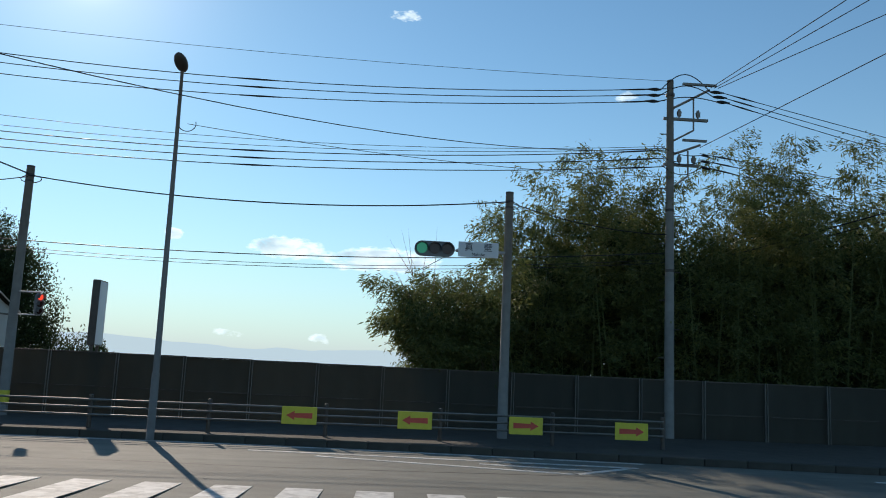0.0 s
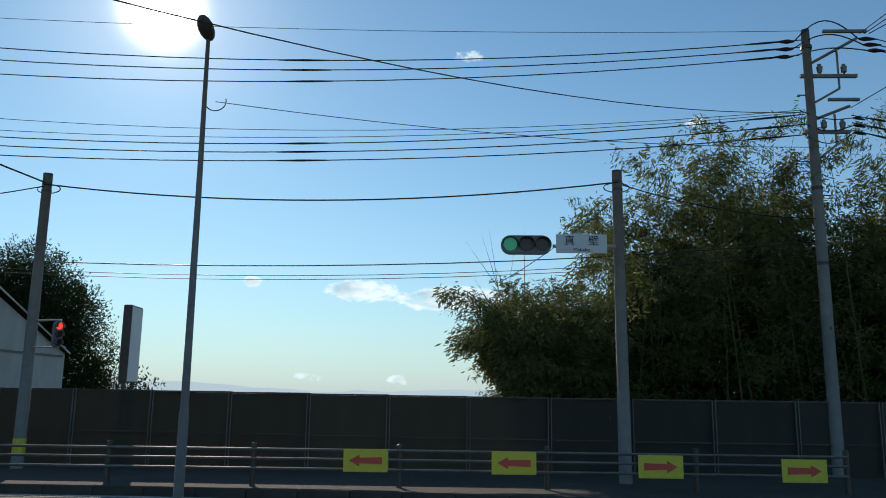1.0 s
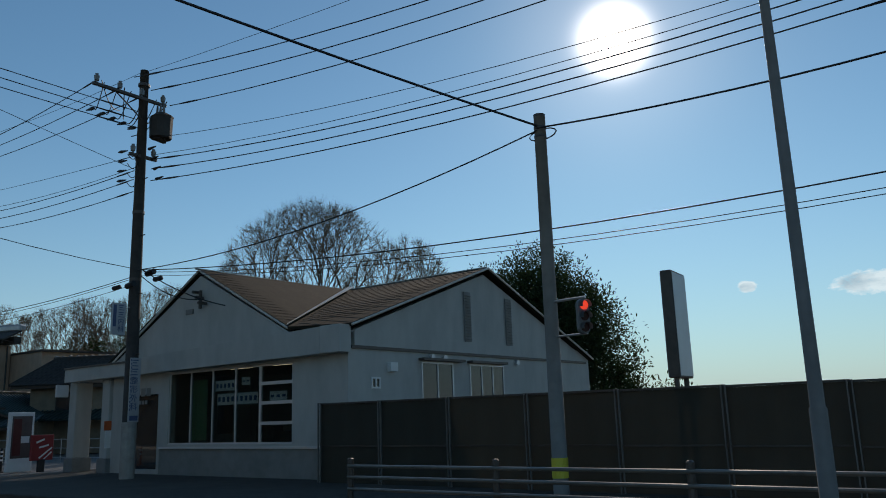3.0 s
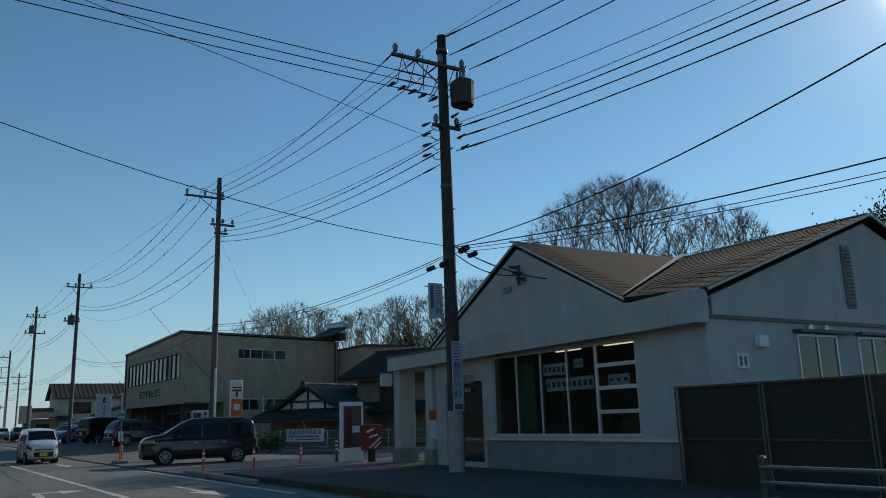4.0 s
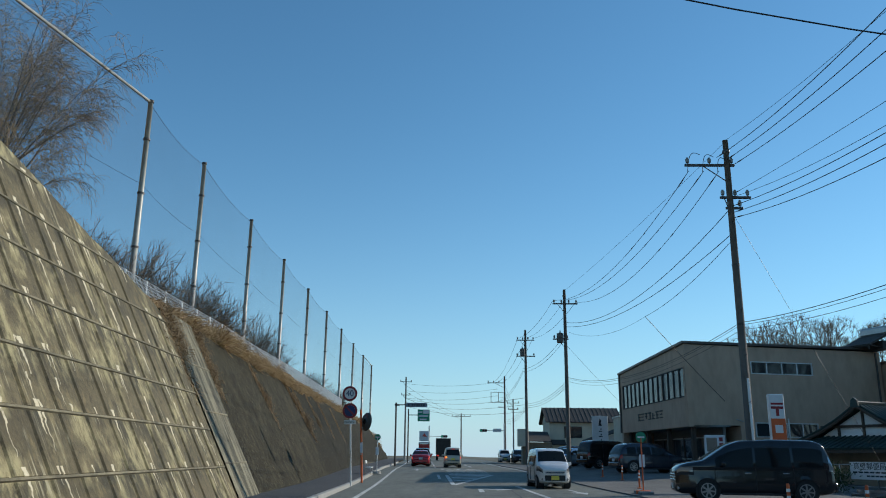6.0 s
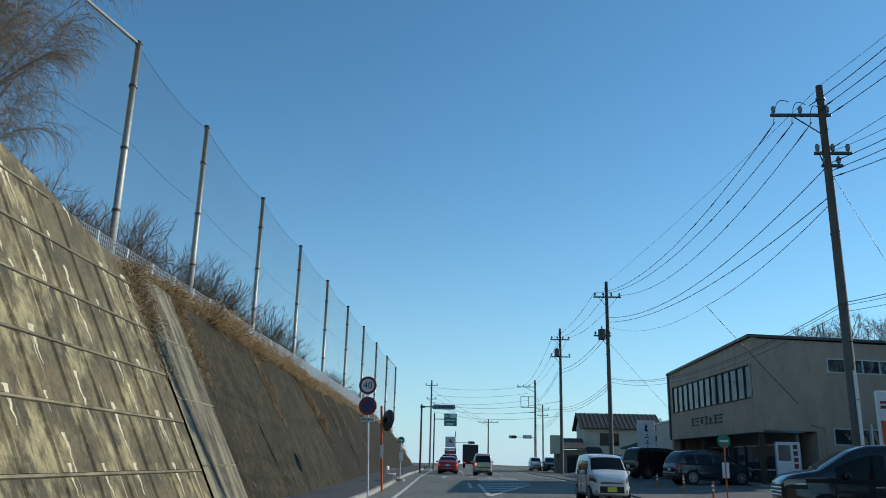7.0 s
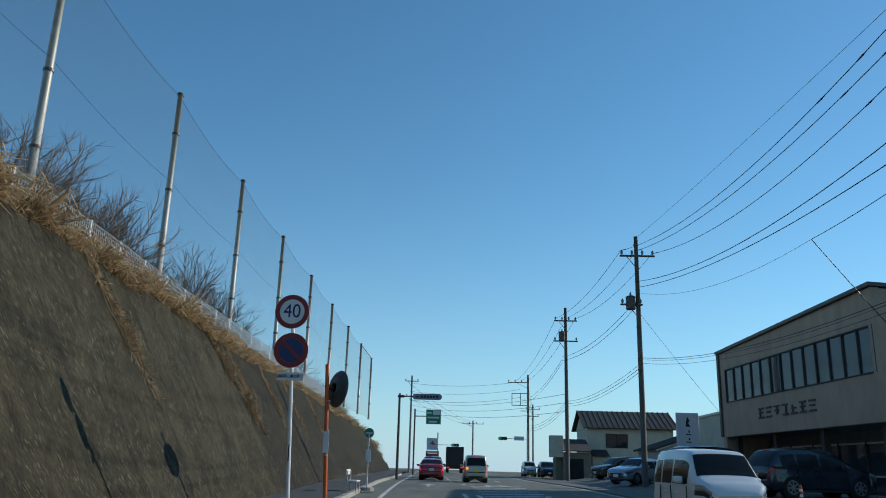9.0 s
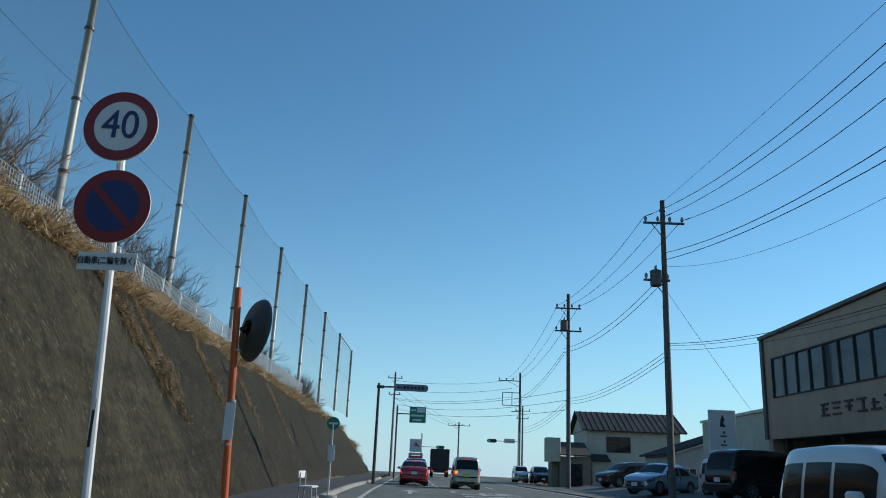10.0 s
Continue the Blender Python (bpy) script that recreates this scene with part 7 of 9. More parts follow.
class Strips:
    """Collects many small faces and makes them one mesh."""
    def __init__(self, least=0.0):
        self.v, self.f, self.least = [], [], least

    def quad(self, a, b, c, d):
        n = len(self.v)
        self.v += [tuple(a), tuple(b), tuple(c), tuple(d)]
        self.f.append((n, n + 1, n + 2, n + 3))

    def stick(self, a, b, r0, r1):
        """A three-sided twig."""
        a, b = Vector(a), Vector(b)
        r0, r1 = max(r0, self.least), max(r1, self.least)
        d = (b - a)
        if d.length < 1e-6:
            return
        d.normalize()
        u = d.orthogonal().normalized()
        w = d.cross(u)
        n = len(self.v)
        for p, r in ((a, r0), (b, r1)):
            for k in range(3):
                t = 2.0944 * k
                self.v.append(tuple(p + r * (math.cos(t) * u + math.sin(t) * w)))
        for k in range(3):
            j = (k + 1) % 3
            self.f.append((n + k, n + j, n + 3 + j, n + 3 + k))

    def tip(self, a, b, r):
        """The pointed end of a twig."""
        a, b = Vector(a), Vector(b)
        d = (b - a).normalized()
        u = d.orthogonal().normalized() * r
        w = d.cross(u)
        n = len(self.v)
        self.v += [tuple(a + u), tuple(a - 0.5 * u + 0.87 * w), tuple(a - 0.5 * u - 0.87 * w), tuple(b)]
        self.f += [(n, n + 1, n + 3), (n + 1, n + 2, n + 3), (n + 2, n, n + 3)]

    def leaf(self, p, d, long, wide):
        """A pointed leaf from p along d."""
        d = d.normalized()
        s = d.cross(Vector((random.uniform(-1, 1), random.uniform(-1, 1), random.uniform(-1, 1)))).normalized() * wide / 2
        self.quad(p, p + d * long * 0.45 + s, p + d * long, p + d * long * 0.45 - s)

    def mesh(self, mat):
        me = bpy.data.meshes.new("plant")
        me.from_pydata(self.v, [], self.f)
        me.materials.append(mat)
        return me


def rnd(s=1.0):
    return Vector((random.gauss(0, 1), random.gauss(0, 1), random.gauss(0, 1))) * s


def branch(limbs, twigs, p, d, long, r, depth, spread_, rise=0.25, tips=None):
    """Grows a limb that forks; thick wood into limbs, thin into twigs."""
    q = p
    steps = 3
    for k in range(steps):
        d = (d + rnd(0.09) + Vector((0, 0, rise * 0.1))).normalized()
        e = q + d * long / steps
        if depth:
            (limbs if r > 0.03 else twigs).stick(q, e, r * (1 - 0.25 * k / steps), r * (1 - 0.25 * (k + 1) / steps))
        elif k == steps - 1:
            twigs.tip(p, e, r * 1.25)
        q = e
        if depth > 0 and k < steps - 1 and random.random() < 0.85:
            nd = (d + rnd(spread_)).normalized()
            branch(limbs, twigs, q, nd, long * random.uniform(0.5, 0.75), r * 0.5, depth - 1, spread_, rise, tips)
    if depth > 0:
        for k in range(random.choice((2, 2, 3))):
            nd = (d + rnd(spread_ * 0.9) + Vector((0, 0, rise * 0.4))).normalized()
            branch(limbs, twigs, q, nd, long * random.uniform(0.62, 0.85), r * 0.62, depth - 1, spread_, rise, tips)
    elif tips is not None:
        tips.append((q, d))


def bare_tree(x, y, z, tall, label, seed, wide=0.34, forks=2.05, deepest=6):
    """A leafless broad-crowned tree: limbs fan out of a short trunk and fork until they reach the rounded edge of the crown."""
    random.seed(seed)
    t = thing("bare_tree", label, "tree", (x, y, z), 0, "bare winter trees")
    limbs, twigs = Strips(), Strips(0.009)
    mid, half, up = Vector((0, 0, tall * 0.55)), tall * wide, tall * 0.45
    lumps = [(random.uniform(0, 6.283), random.uniform(0.1, 1.2), random.uniform(0.02, 0.1)) for _ in range(5)]

    def room(p, d):
        """How far the crown goes on from p along d."""
        lump = 1.0 - sum(h * max(0, math.cos(math.atan2(d.y, d.x) - a)) ** 3 * (1 if d.z < c else 0.4) for a, c, h in lumps) * 0.6
        k = Vector((1 / (half * lump), 1 / (half * lump), 1 / (up * lump)))
        q, e = (p - mid) * k, d * k
        A, B, C = e.dot(e), q.dot(e), q.dot(q) - 1
        disc_ = B * B - A * C
        return max(0.0, (-B + math.sqrt(disc_)) / A) if disc_ > 0 else 0.0

    def grow(p, d, r, level):
        left = room(p, d)
        if level > deepest or left < tall * 0.05:
            for k in range(3):
                twigs.tip(p, p + (d + rnd(0.3)).normalized() * tall * random.uniform(0.025, 0.05), max(r, 0.01))
            return
        long = max(tall * 0.035, left * random.uniform(0.28, 0.4))
        for k in range(2):
            d = (d + rnd(0.05) + Vector((0, 0, 0.02))).normalized()
            e = p + d * long / 2
            (limbs if r > 0.03 else twigs).stick(p, e, r * (1 - 0.1 * k), r * (0.9 - 0.1 * k))
            p = e
            if level > 1:
                twigs.tip(p, p + (d + rnd(0.4)).normalized() * tall * random.uniform(0.03, 0.07), max(r * 0.5, 0.009))
        n = int(forks) + (random.random() < forks % 1)
        side = d.cross(rnd()).normalized()
        for k in range(n):
            swing = (0.4 if n == 2 else 0.48) * (1 - 2 * k / (n - 1))
            grow(p, (d + side * swing * random.uniform(0.6, 1.2) + rnd(0.07)).normalized(), r * random.uniform(0.62, 0.76), level + 1)

    top = Vector((random.gauss(0, 0.15), random.gauss(0, 0.15), tall * 0.13))
    limbs.stick((0, 0, -0.3), top, tall * 0.022, tall * 0.018)
    n = 10
    for i in range(n):
        a = 2.4 * i + random.uniform(-0.3, 0.3)
        out = 1.05 * math.sqrt((i + 0.3) / n)
        grow(top + Vector((0, 0, random.uniform(-0.03, 0.06) * tall)), Vector((math.cos(a) * out, math.sin(a) * out, 0.95)).normalized(), tall * random.uniform(0.006, 0.0095), 0)
    part("trunk", limbs.mesh(BARK), BARK, t)
    part("crown", twigs.mesh(TWIG), TWIG, t, "crown of fine leafless twigs")
    return t


def shrub(x, y, z, tall, seed, name="bare_shrub", label="leafless brown shrub on the bank", mat=None, stems=7, depth=3):
    random.seed(seed)
    t = thing(name, label, "shrub", (x, y, z), 0, "bare shrubs")
    limbs, twigs = Strips(), Strips()
    for k in range(stems):
        d = Vector((random.gauss(0, 0.5), random.gauss(0, 0.45), 1)).normalized()
        branch(limbs, twigs, Vector((random.gauss(0, 0.3), random.gauss(0, 0.25), -0.3)), d, tall * random.uniform(0.3, 0.45), 0.028, depth, 0.4, 0.2)
    part("branching", twigs.mesh(mat or TWIG), TWIG, t)
    return t


def evergreen(x, y, z, parts_, label, seed, leaf=0.16, count=9000, mat=None, name="evergreen_tree", trunk_r=0.25, trunk_h=3.0):
    """A leafy tree: parts_ are lobes (dx, dy, dz, rx, ry, rz) of its crown, filled with leaves in clumps."""
    random.seed(seed)
    t = thing(name, label, "tree", (x, y, z), 0, "evergreen trees")
    limbs = Strips()
    s = Strips()
    vol = sum(p[3] * p[4] * p[5] for p in parts_)
    for dx, dy, dz, rx_, ry_, rz_ in parts_:
        c = Vector((dx, dy, dz))
        limbs.stick((0, 0, trunk_h * 0.5), c, trunk_r * 0.5, 0.05)
        clumps = max(6, int(count / 26 * rx_ * ry_ * rz_ / vol))
        for k in range(clumps):
            d = rnd().normalized()
            rad = random.uniform(0.35, 1.06) * (1 + 0.22 * noise.noise(d * 2.3 + c))
            p = c + Vector((d.x * rx_, d.y * ry_, d.z * rz_)) * rad
            size = random.uniform(0.22, 0.5)
            for q in range(26):
                e = rnd(size * 0.55)
                s.leaf(p + e, (e + Vector((0, 0, 0.12)) + rnd(0.2)), leaf * random.uniform(0.7, 1.3), leaf * 0.42)
    part("trunk", tube([(0, 0, -0.2), (0.05, 0, trunk_h * 0.6), (0, 0, trunk_h * 1.3)], [trunk_r, trunk_r * 0.8, trunk_r * 0.5], 9), BARK, t)
    part("branching", limbs.mesh(BARK), BARK, t)
    part("crown", s.mesh(mat or DARK_LEAF), DARK_LEAF, t)
    return t


# bamboo grove behind the fence: many leaning culms with drooping sprays
def bamboo(x, y, z, tall, lean, seed, sprays):
    random.seed(seed)
    t = thing("bamboo", "tall leafy bamboo clump with drooping tips", "bamboo", (x, y, z), 0, "bamboo grove")
    s = Strips()
    for c in range(3):
        stalks = Strips()
        p = Vector((random.gauss(0, 0.4), random.gauss(0, 0.5), -0.2))
        d = Vector((lean[0] + random.gauss(0, 0.06), lean[1] + random.gauss(0, 0.06), 1)).normalized()
        h = tall * (1.0, 0.9, random.uniform(0.6, 0.85))[c]
        n = 10
        pts = []
        for k in range(n + 1):
            pts.append(p.copy())
            bendy = (k / n) ** 3
            d = (d + Vector((lean[0], lean[1], 0)) * 0.10 * bendy + Vector((random.gauss(0, 0.02), random.gauss(0, 0.02), -0.16 * bendy))).normalized()
            p = p + d * h / n
        for k in range(n):
            stalks.stick(pts[k], pts[k + 1], 0.035 * (1 - 0.085 * k), 0.035 * (1 - 0.085 * (k + 1)))
        # leaf pads: a few branches a culm, each a cluster of drooping tufts with gaps between the pads
        for k in range(sprays // 3):
            u = 1 - (random.random() ** 1.35) * (0.94 if x > 4.2 else 0.62)
            i = min(n - 1, int(u * n))
            q = pts[i].lerp(pts[i + 1], u * n - i)
            a = random.uniform(0, 6.283)
            reach = random.uniform(0.35, 1.15) * (0.5 + 0.6 * math.sin(math.pi * min(1, u * 0.9 + 0.04)))
            out = Vector((math.cos(a), math.sin(a), random.uniform(0.05, 0.75)))
            tip = q + out * reach
            stalks.stick(q, tip, 0.009, 0.004)
            for fan in range(6):
                c0 = q.lerp(tip, random.uniform(0.55, 1.05)) + Vector((random.gauss(0, 0.2), random.gauss(0, 0.2), random.gauss(0, 0.11)))
                stalks.stick(tip.lerp(q, 0.3), c0, 0.004, 0.002)
                way = Vector((out.x, out.y, -0.3)) + rnd(0.3)
                for w in range(10):
                    s.leaf(c0 + rnd(0.1), way + rnd(0.5) + Vector((0, 0, -0.3)), random.uniform(0.13, 0.24), random.uniform(0.034, 0.05))
        part("stem", stalks.mesh(CULM), CULM, t)
    part("foliage", s.mesh(BAMBOO_LEAF), BAMBOO_LEAF, t)
    return t


def grove_top(x):
    """Outline of the grove along its length."""
    pts = ((-1.0, 3.2), (0.2, 4.3), (1.2, 4.9), (2.4, 5.4), (3.1, 6.9), (3.8, 8.1), (4.4, 8.5), (5.4, 8.6), (6.3, 10.2), (6.9, 10.9), (7.6, 9.6), (8.4, 8.9), (9.6, 9.0), (11.2, 9.2), (12.3, 9.4), (13.0, 10.8), (13.8, 11.0), (14.7, 9.8), (15.6, 8.2), (16.4, 8.0), (17.4, 10.4), (20, 10.8), (30, 10.5))
    for (a, p), (c, q) in zip(pts, pts[1:]):
        if a <= x <= c:
            return p + (q - p) * (x - a) / (c - a)
    return pts[0][1] if x < pts[0][0] else pts[-1][1]


random.seed(77)
GROVE = []
for row, (y, cut) in enumerate(((26.6, 0.0), (28.2, 0.35), (30.0, 0.3))):
    x = 1.75 + 0.3 * row
    while x < 25:
        GROVE.append((x + random.uniform(-0.2, 0.2), y + random.uniform(-0.5, 0.5), grove_top(x - 1.1) * (1.0 + 0.045 * row) * (1.0 + 0.07 * math.sin(x * 2.6 + 1.3 * row)) * random.uniform(0.9, 1.03) - cut, row))
        x += 0.95 if row < 2 else 1.15
for k, (x, y, tall, row) in enumerate(GROVE):
    lean = (-0.22 if x < 2.9 else -0.14 if x < 3.9 else -0.06 + 0.05 * math.sin(x * 1.7), -0.10)
    bamboo(x, y, 0.0, tall, lean, 500 + k, 78 if row == 0 else 60)
# low clumps that lean out over the fence at the end of the grove
for k, (x, y, tall, lean) in enumerate(((2.6, 26.3, 4.9, -0.42), (2.9, 27.0, 5.4, -0.5), (2.4, 27.6, 4.4, -0.36), (3.3, 26.6, 5.9, -0.46), (3.0, 28.2, 5.2, -0.55), (2.7, 26.8, 4.0, -0.6))):
    bamboo(x, y, 0.0, tall, (lean, -0.08), 640 + k, 66)
# dark leafy filler, added to keep light out of the grove and close it
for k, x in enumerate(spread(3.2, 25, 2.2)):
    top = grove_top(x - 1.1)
    evergreen(x + 0.6, 30.6 + 0.5 * math.sin(k * 2.1), 0, [(0, 0, top * 0.26, 1.8, 1.2, top * 0.3), (0.3, 0.3, top * 0.6, 1.6, 1.2, top * 0.27)], "dark leafy filler added inside the bamboo grove to block light", 300 + k, 0.3, 6000, name="thicket", trunk_r=0.1, trunk_h=1.5)
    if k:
        evergreen(x - 0.5, 28.0, 0, [(0, 0, top * 0.22, 1.6, 1.0, top * 0.24), (0.2, 0.0, top * 0.5, 1.4, 1.0, top * 0.24)], "dark leafy filler added inside the bamboo grove to block light", 340 + k, 0.28, 4600, name="thicket", trunk_r=0.1, trunk_h=1.5)
for k, (x, y, h) in enumerate(((1.55, 25.9, 7.2), (2.1, 26.2, 6.6), (0.9, 26.3, 5.4), (1.9, 25.6, 3.4), (3.6, 25.6, 3.0))):
    random.seed(60 + k)
    t = thing("bare_shrub", "thin leafless saplings leaning out of the grove", "shrub", (x, y, 0), 0, "bare shrubs")
    limbs, tw = Strips(), Strips()
    branch(limbs, tw, Vector((0, 0, -0.1)), Vector((-0.12, 0, 1)), h * 0.42, 0.028, 2, 0.22, 0.3)
    part("branching", tw.mesh(TWIG), TWIG, t)

# trees behind the clinic and shops
evergreen(-21.6, 42, -0.6, [(0, 0, 5.2, 3.1, 2.6, 3.6), (-2.6, 0, 6.6, 2.4, 2.2, 2.6), (-0.6, 0.5, 7.9, 2.3, 2.0, 1.9), (2.2, 0, 4.0, 2.1, 2.0, 3.6), (1.4, 0, 6.6, 1.5, 1.6, 1.6), (3.1, 0, 2.4, 1.5, 1.5, 1.9)], "large dark rounded evergreen behind the clinic", 11, 0.16, 80000)
evergreen(-16.9, 44, -0.8, [(0, 0, 2.2, 1.2, 1.2, 1.6)], "low dark shrub beside the evergreen tree", 12, 0.2, 1800, trunk_r=0.1, trunk_h=1)
for k, (x, tall, wide) in enumerate(((-44.7, 18.2, 0.42), (-38.0, 14.8, 0.32), (-50.2, 14.4, 0.32))):
    bare_tree(x, 50 + k % 2, -0.8, tall, "spreading leafless tree behind the clinic roof", 20 + k, wide, 2.1, 7 if k == 0 else 6)
for k, (x, tall) in enumerate(((-114.5, 18.6), (-105, 18.6), (-96, 16.6), (-81.5, 14.8), (-74.0, 15.0), (-67.5, 14.6), (-61.0, 14.6))):
    bare_tree(x, 50, -1.0, tall, "pale leafless tree in the row behind the houses", 40 + k, 0.4)
for k, (x, y, top, w) in enumerate(((-78, 49, 9.6, 2.0), (-73.5, 48, 11.0, 2.2), (-68.5, 47, 10.2, 2.2), (-63.5, 47, 11.0, 2.2), (-58.5, 47, 10.6, 2.0))):
    evergreen(x, y, -1, [(0, 0, top * 0.5, w, w, top * 0.42), (0.6, 0, top * 0.78, w * 0.7, w * 0.7, top * 0.24)], "dark green tree behind the tiled houses", 70 + k, 0.2, 8000)
for k, (x, y, top, w) in enumerate(((-150, 31.5, 9.4, 1.9), (-152, 34.6, 10.1, 2.2), (-150, 37.6, 9.7, 1.9))):
    evergreen(x, y, -1, [(0, 0, top * 0.55, w, w, top * 0.35), (0, 1, top * 0.8, w * 0.8, w, top * 0.2)], "distant dark pine above the white house", 90 + k, 0.5, 1800)
evergreen(-48.6, 26.9, 0.05, [(0, 0, 0.5, 0.8, 0.7, 0.5), (-0.9, -0.5, 0.45, 0.6, 0.6, 0.4)], "low dark clipped hedge by the parking banner", 15, 0.12, 1800, name="hedge", trunk_r=0.05, trunk_h=0.4)

# shrubs, willow and dry grass on the bank
for k in range(50):
    random.seed(900 + k)
    x = -40.2 - (1.25 * k if k < 30 else 37.5 + 2.1 * (k - 30)) + random.uniform(-0.5, 0.5)
    shrub(x, random.uniform(-3.4, -1.4), brow(x) - 0.2, random.uniform(2.0, 3.5) * (1 if k < 30 else 0.75), 130 + k, stems=13, depth=3)
random.seed(5)
wl_t = thing("willow_tree", "bare weeping willow with wispy brown hanging twigs", "tree", (-41.6, -5.0, 7.2))
limbs, tw, hang_ = Strips(), Strips(), Strips()
limbs.stick((0, 0, -0.4), (-0.2, 0, 3.0), 0.34, 0.27)
for k in range(44):
    a = random.uniform(0, 6.283)
    d = Vector((math.cos(a) * 0.8 - 0.25, math.sin(a) * 0.6, random.uniform(0.25, 2.2))).normalized()
    p = Vector((-0.2 + random.gauss(0, 0.1), random.gauss(0, 0.1), random.uniform(1.2, 3.6)))
    long = random.uniform(4.0, 6.6) * (1.0 if d.z < 0.85 else 1.25)
    n, r = 11, random.uniform(0.035, 0.06)
    for q_ in range(n):
        u = q_ / n
        d = (d + rnd(0.05) + Vector((0, 0, 0.05 - 0.16 * u * u))).normalized()
        e = p + d * long / n
        limbs.stick(p, e, r * (1 - 0.85 * u), r * (1 - 0.85 * (u + 1 / n)))
        if u > 0.3:
            for w in range(2):
                td = (d + rnd(0.4) + Vector((0, 0, 0.1))).normalized()
                tp = e.copy()
                for v_ in range(4):
                    te = tp + td * random.uniform(0.2, 0.38)
                    tw.stick(tp, te, 0.011 - 0.002 * v_, 0.009 - 0.002 * v_)
                    for h_ in range(4):
                        hp, hd = te.copy(), (td * 0.7 + rnd(0.35)).normalized()
                        for z_ in range(random.choice((3, 4, 5, 7))):
                            he = hp + hd * 0.17
                            hang_.stick(hp, he, 0.005, 0.0045)
                            hp, hd = he, (hd + Vector((0, 0, -0.34)) + rnd(0.1)).normalized()
                    tp, td = te, (td + Vector((0, 0, -0.16)) + rnd(0.12)).normalized()
        p = e
part("trunk", limbs.mesh(BARK), BARK, wl_t)
part("branching", tw.mesh(TWIG), TWIG, wl_t)
part("crown", hang_.mesh(WILLOW), WILLOW, wl_t, "wispy brown hanging twigs")

random.seed(9)
gr = Strips()
for k in range(52000):
    x = -38.0 - 110 * random.random() ** 1.5
    u = random.random() ** 1.1
    yt = wall_at(x, wall_top(x), 0).y
    y = yt - 0.1 + (min(0.2, yt - 1.5) - yt) * u
    z = wall_top(x) + (brow(x) - 0.95 - wall_top(x)) * u
    tuft = noise.noise((x * 0.45, y * 0.5, 2))
    if tuft < 0.02 + 0.25 * noise.noise((x * 0.13, 8.0, 1.0)):
        continue
    long = (random.uniform(0.25, 0.6) + max(0, tuft) * random.uniform(0.5, 2.0)) * (1 - 0.62 * u)
    lean = Vector((random.gauss(0, 0.9), random.uniform(-0.3, 0.8), random.uniform(0.05, 1.0))).normalized()
    p = Vector((x, y, z - 0.05))
    w = random.uniform(0.012, 0.03)
    sd = lean.cross(Vector((0.3, 0.5, 0.8)) + rnd(0.4)).normalized() * w
    q = p + lean * long * 0.6
    e = q + (lean + Vector((random.gauss(0, 0.3), 0.35, -0.75))).normalized() * long * 0.5
    gr.quad(p - sd, p + sd, q + sd * 0.8, q - sd * 0.8)
    gr.quad(q - sd * 0.8, q + sd * 0.8, e + sd * 0.2, e - sd * 0.2)
# longer tufts that hang over the edge of the wall in clumps
for k in range(30):
    x0 = -42.5 - 1.15 * k + random.uniform(-0.5, 0.5)
    big = random.uniform(0.5, 1.25) * (1.0 if k < 16 else 0.7)
    for h_ in range(int(150 * big)):
        x = x0 + random.gauss(0, 0.35)
        p = wall_at(x, wall_top(x), -0.05) + Vector((0, random.uniform(-0.5, 0.02), random.uniform(-0.02, 0.25)))
        d = Vector((random.gauss(0, 0.55), random.uniform(0.1, 0.9), random.uniform(0.1, 1.0))).normalized()
        long = big * random.uniform(0.25, 0.7)
        sd = d.cross(rnd()).normalized() * random.uniform(0.008, 0.02)
        q = p + d * long
        e = q + Vector((d.x + random.gauss(0, 0.3), d.y * 0.6 + 0.25, random.uniform(-1.3, -0.3))).normalized() * long * random.uniform(0.5, 1.1)
        gr.quad(p - sd, p + sd, q + sd * 0.8, q - sd * 0.8)
        gr.quad(q - sd * 0.8, q + sd * 0.8, e + sd * 0.2, e - sd * 0.2)
solid("dry_grass", gr.mesh(DRY_LEAF), DRY_LEAF, "tufts of dry brown grass hanging over the wall", "dry grass", kind="stuff")
# dry vines down the upper part of the joints: thin strands with small curled leaves
random.seed(14)
vn = Strips()
for x0, z0, z1, wide, slant in ((-38.3, 2.6, 5.6, 0.14, 0.0), (-38.6, 4.0, 5.6, 0.3, 0.0), (-41.3, 3.0, 5.5, 0.16, 0.0), (-49.4, 2.4, 5.3, 0.1, 0.45), (-58.6, 2.0, 5.3, 0.12, 1.1), (-60.9, 2.6, 5.1, 0.06, 0.5), (-66.6, 2.8, 5.0, 0.08, 0.4), (-72.2, 2.4, 5.1, 0.09, 0.45), (-80.2, 2.2, 4.9, 0.09, 0.4)):
    for k in range(44 if wide > 0.11 else 30):
        x, z = x0 + random.gauss(0, wide * 1.6) - 0.02, z1 - 0.1 + random.uniform(-0.3, 0.15)
        end = z0 + (z1 - z0) * random.random() ** 1.6
        p = wall_at(x, z, 0.05)
        while z > end:
            z -= random.uniform(0.08, 0.18)
            x += random.gauss(0, 0.05) + 0.012 * (x0 - slant * (z1 - z) - x) - 0.13 * slant
            e = wall_at(x, z, 0.02 + random.uniform(0, 0.05))
            vn.stick(p, e, 0.005, 0.005)
            if random.random() < 0.75:
                vn.leaf(e, Vector((random.gauss(0, 0.7), random.uniform(0.1, 0.6), random.uniform(-1, 0.3))), random.uniform(0.07, 0.2), 0.03)
            p = e
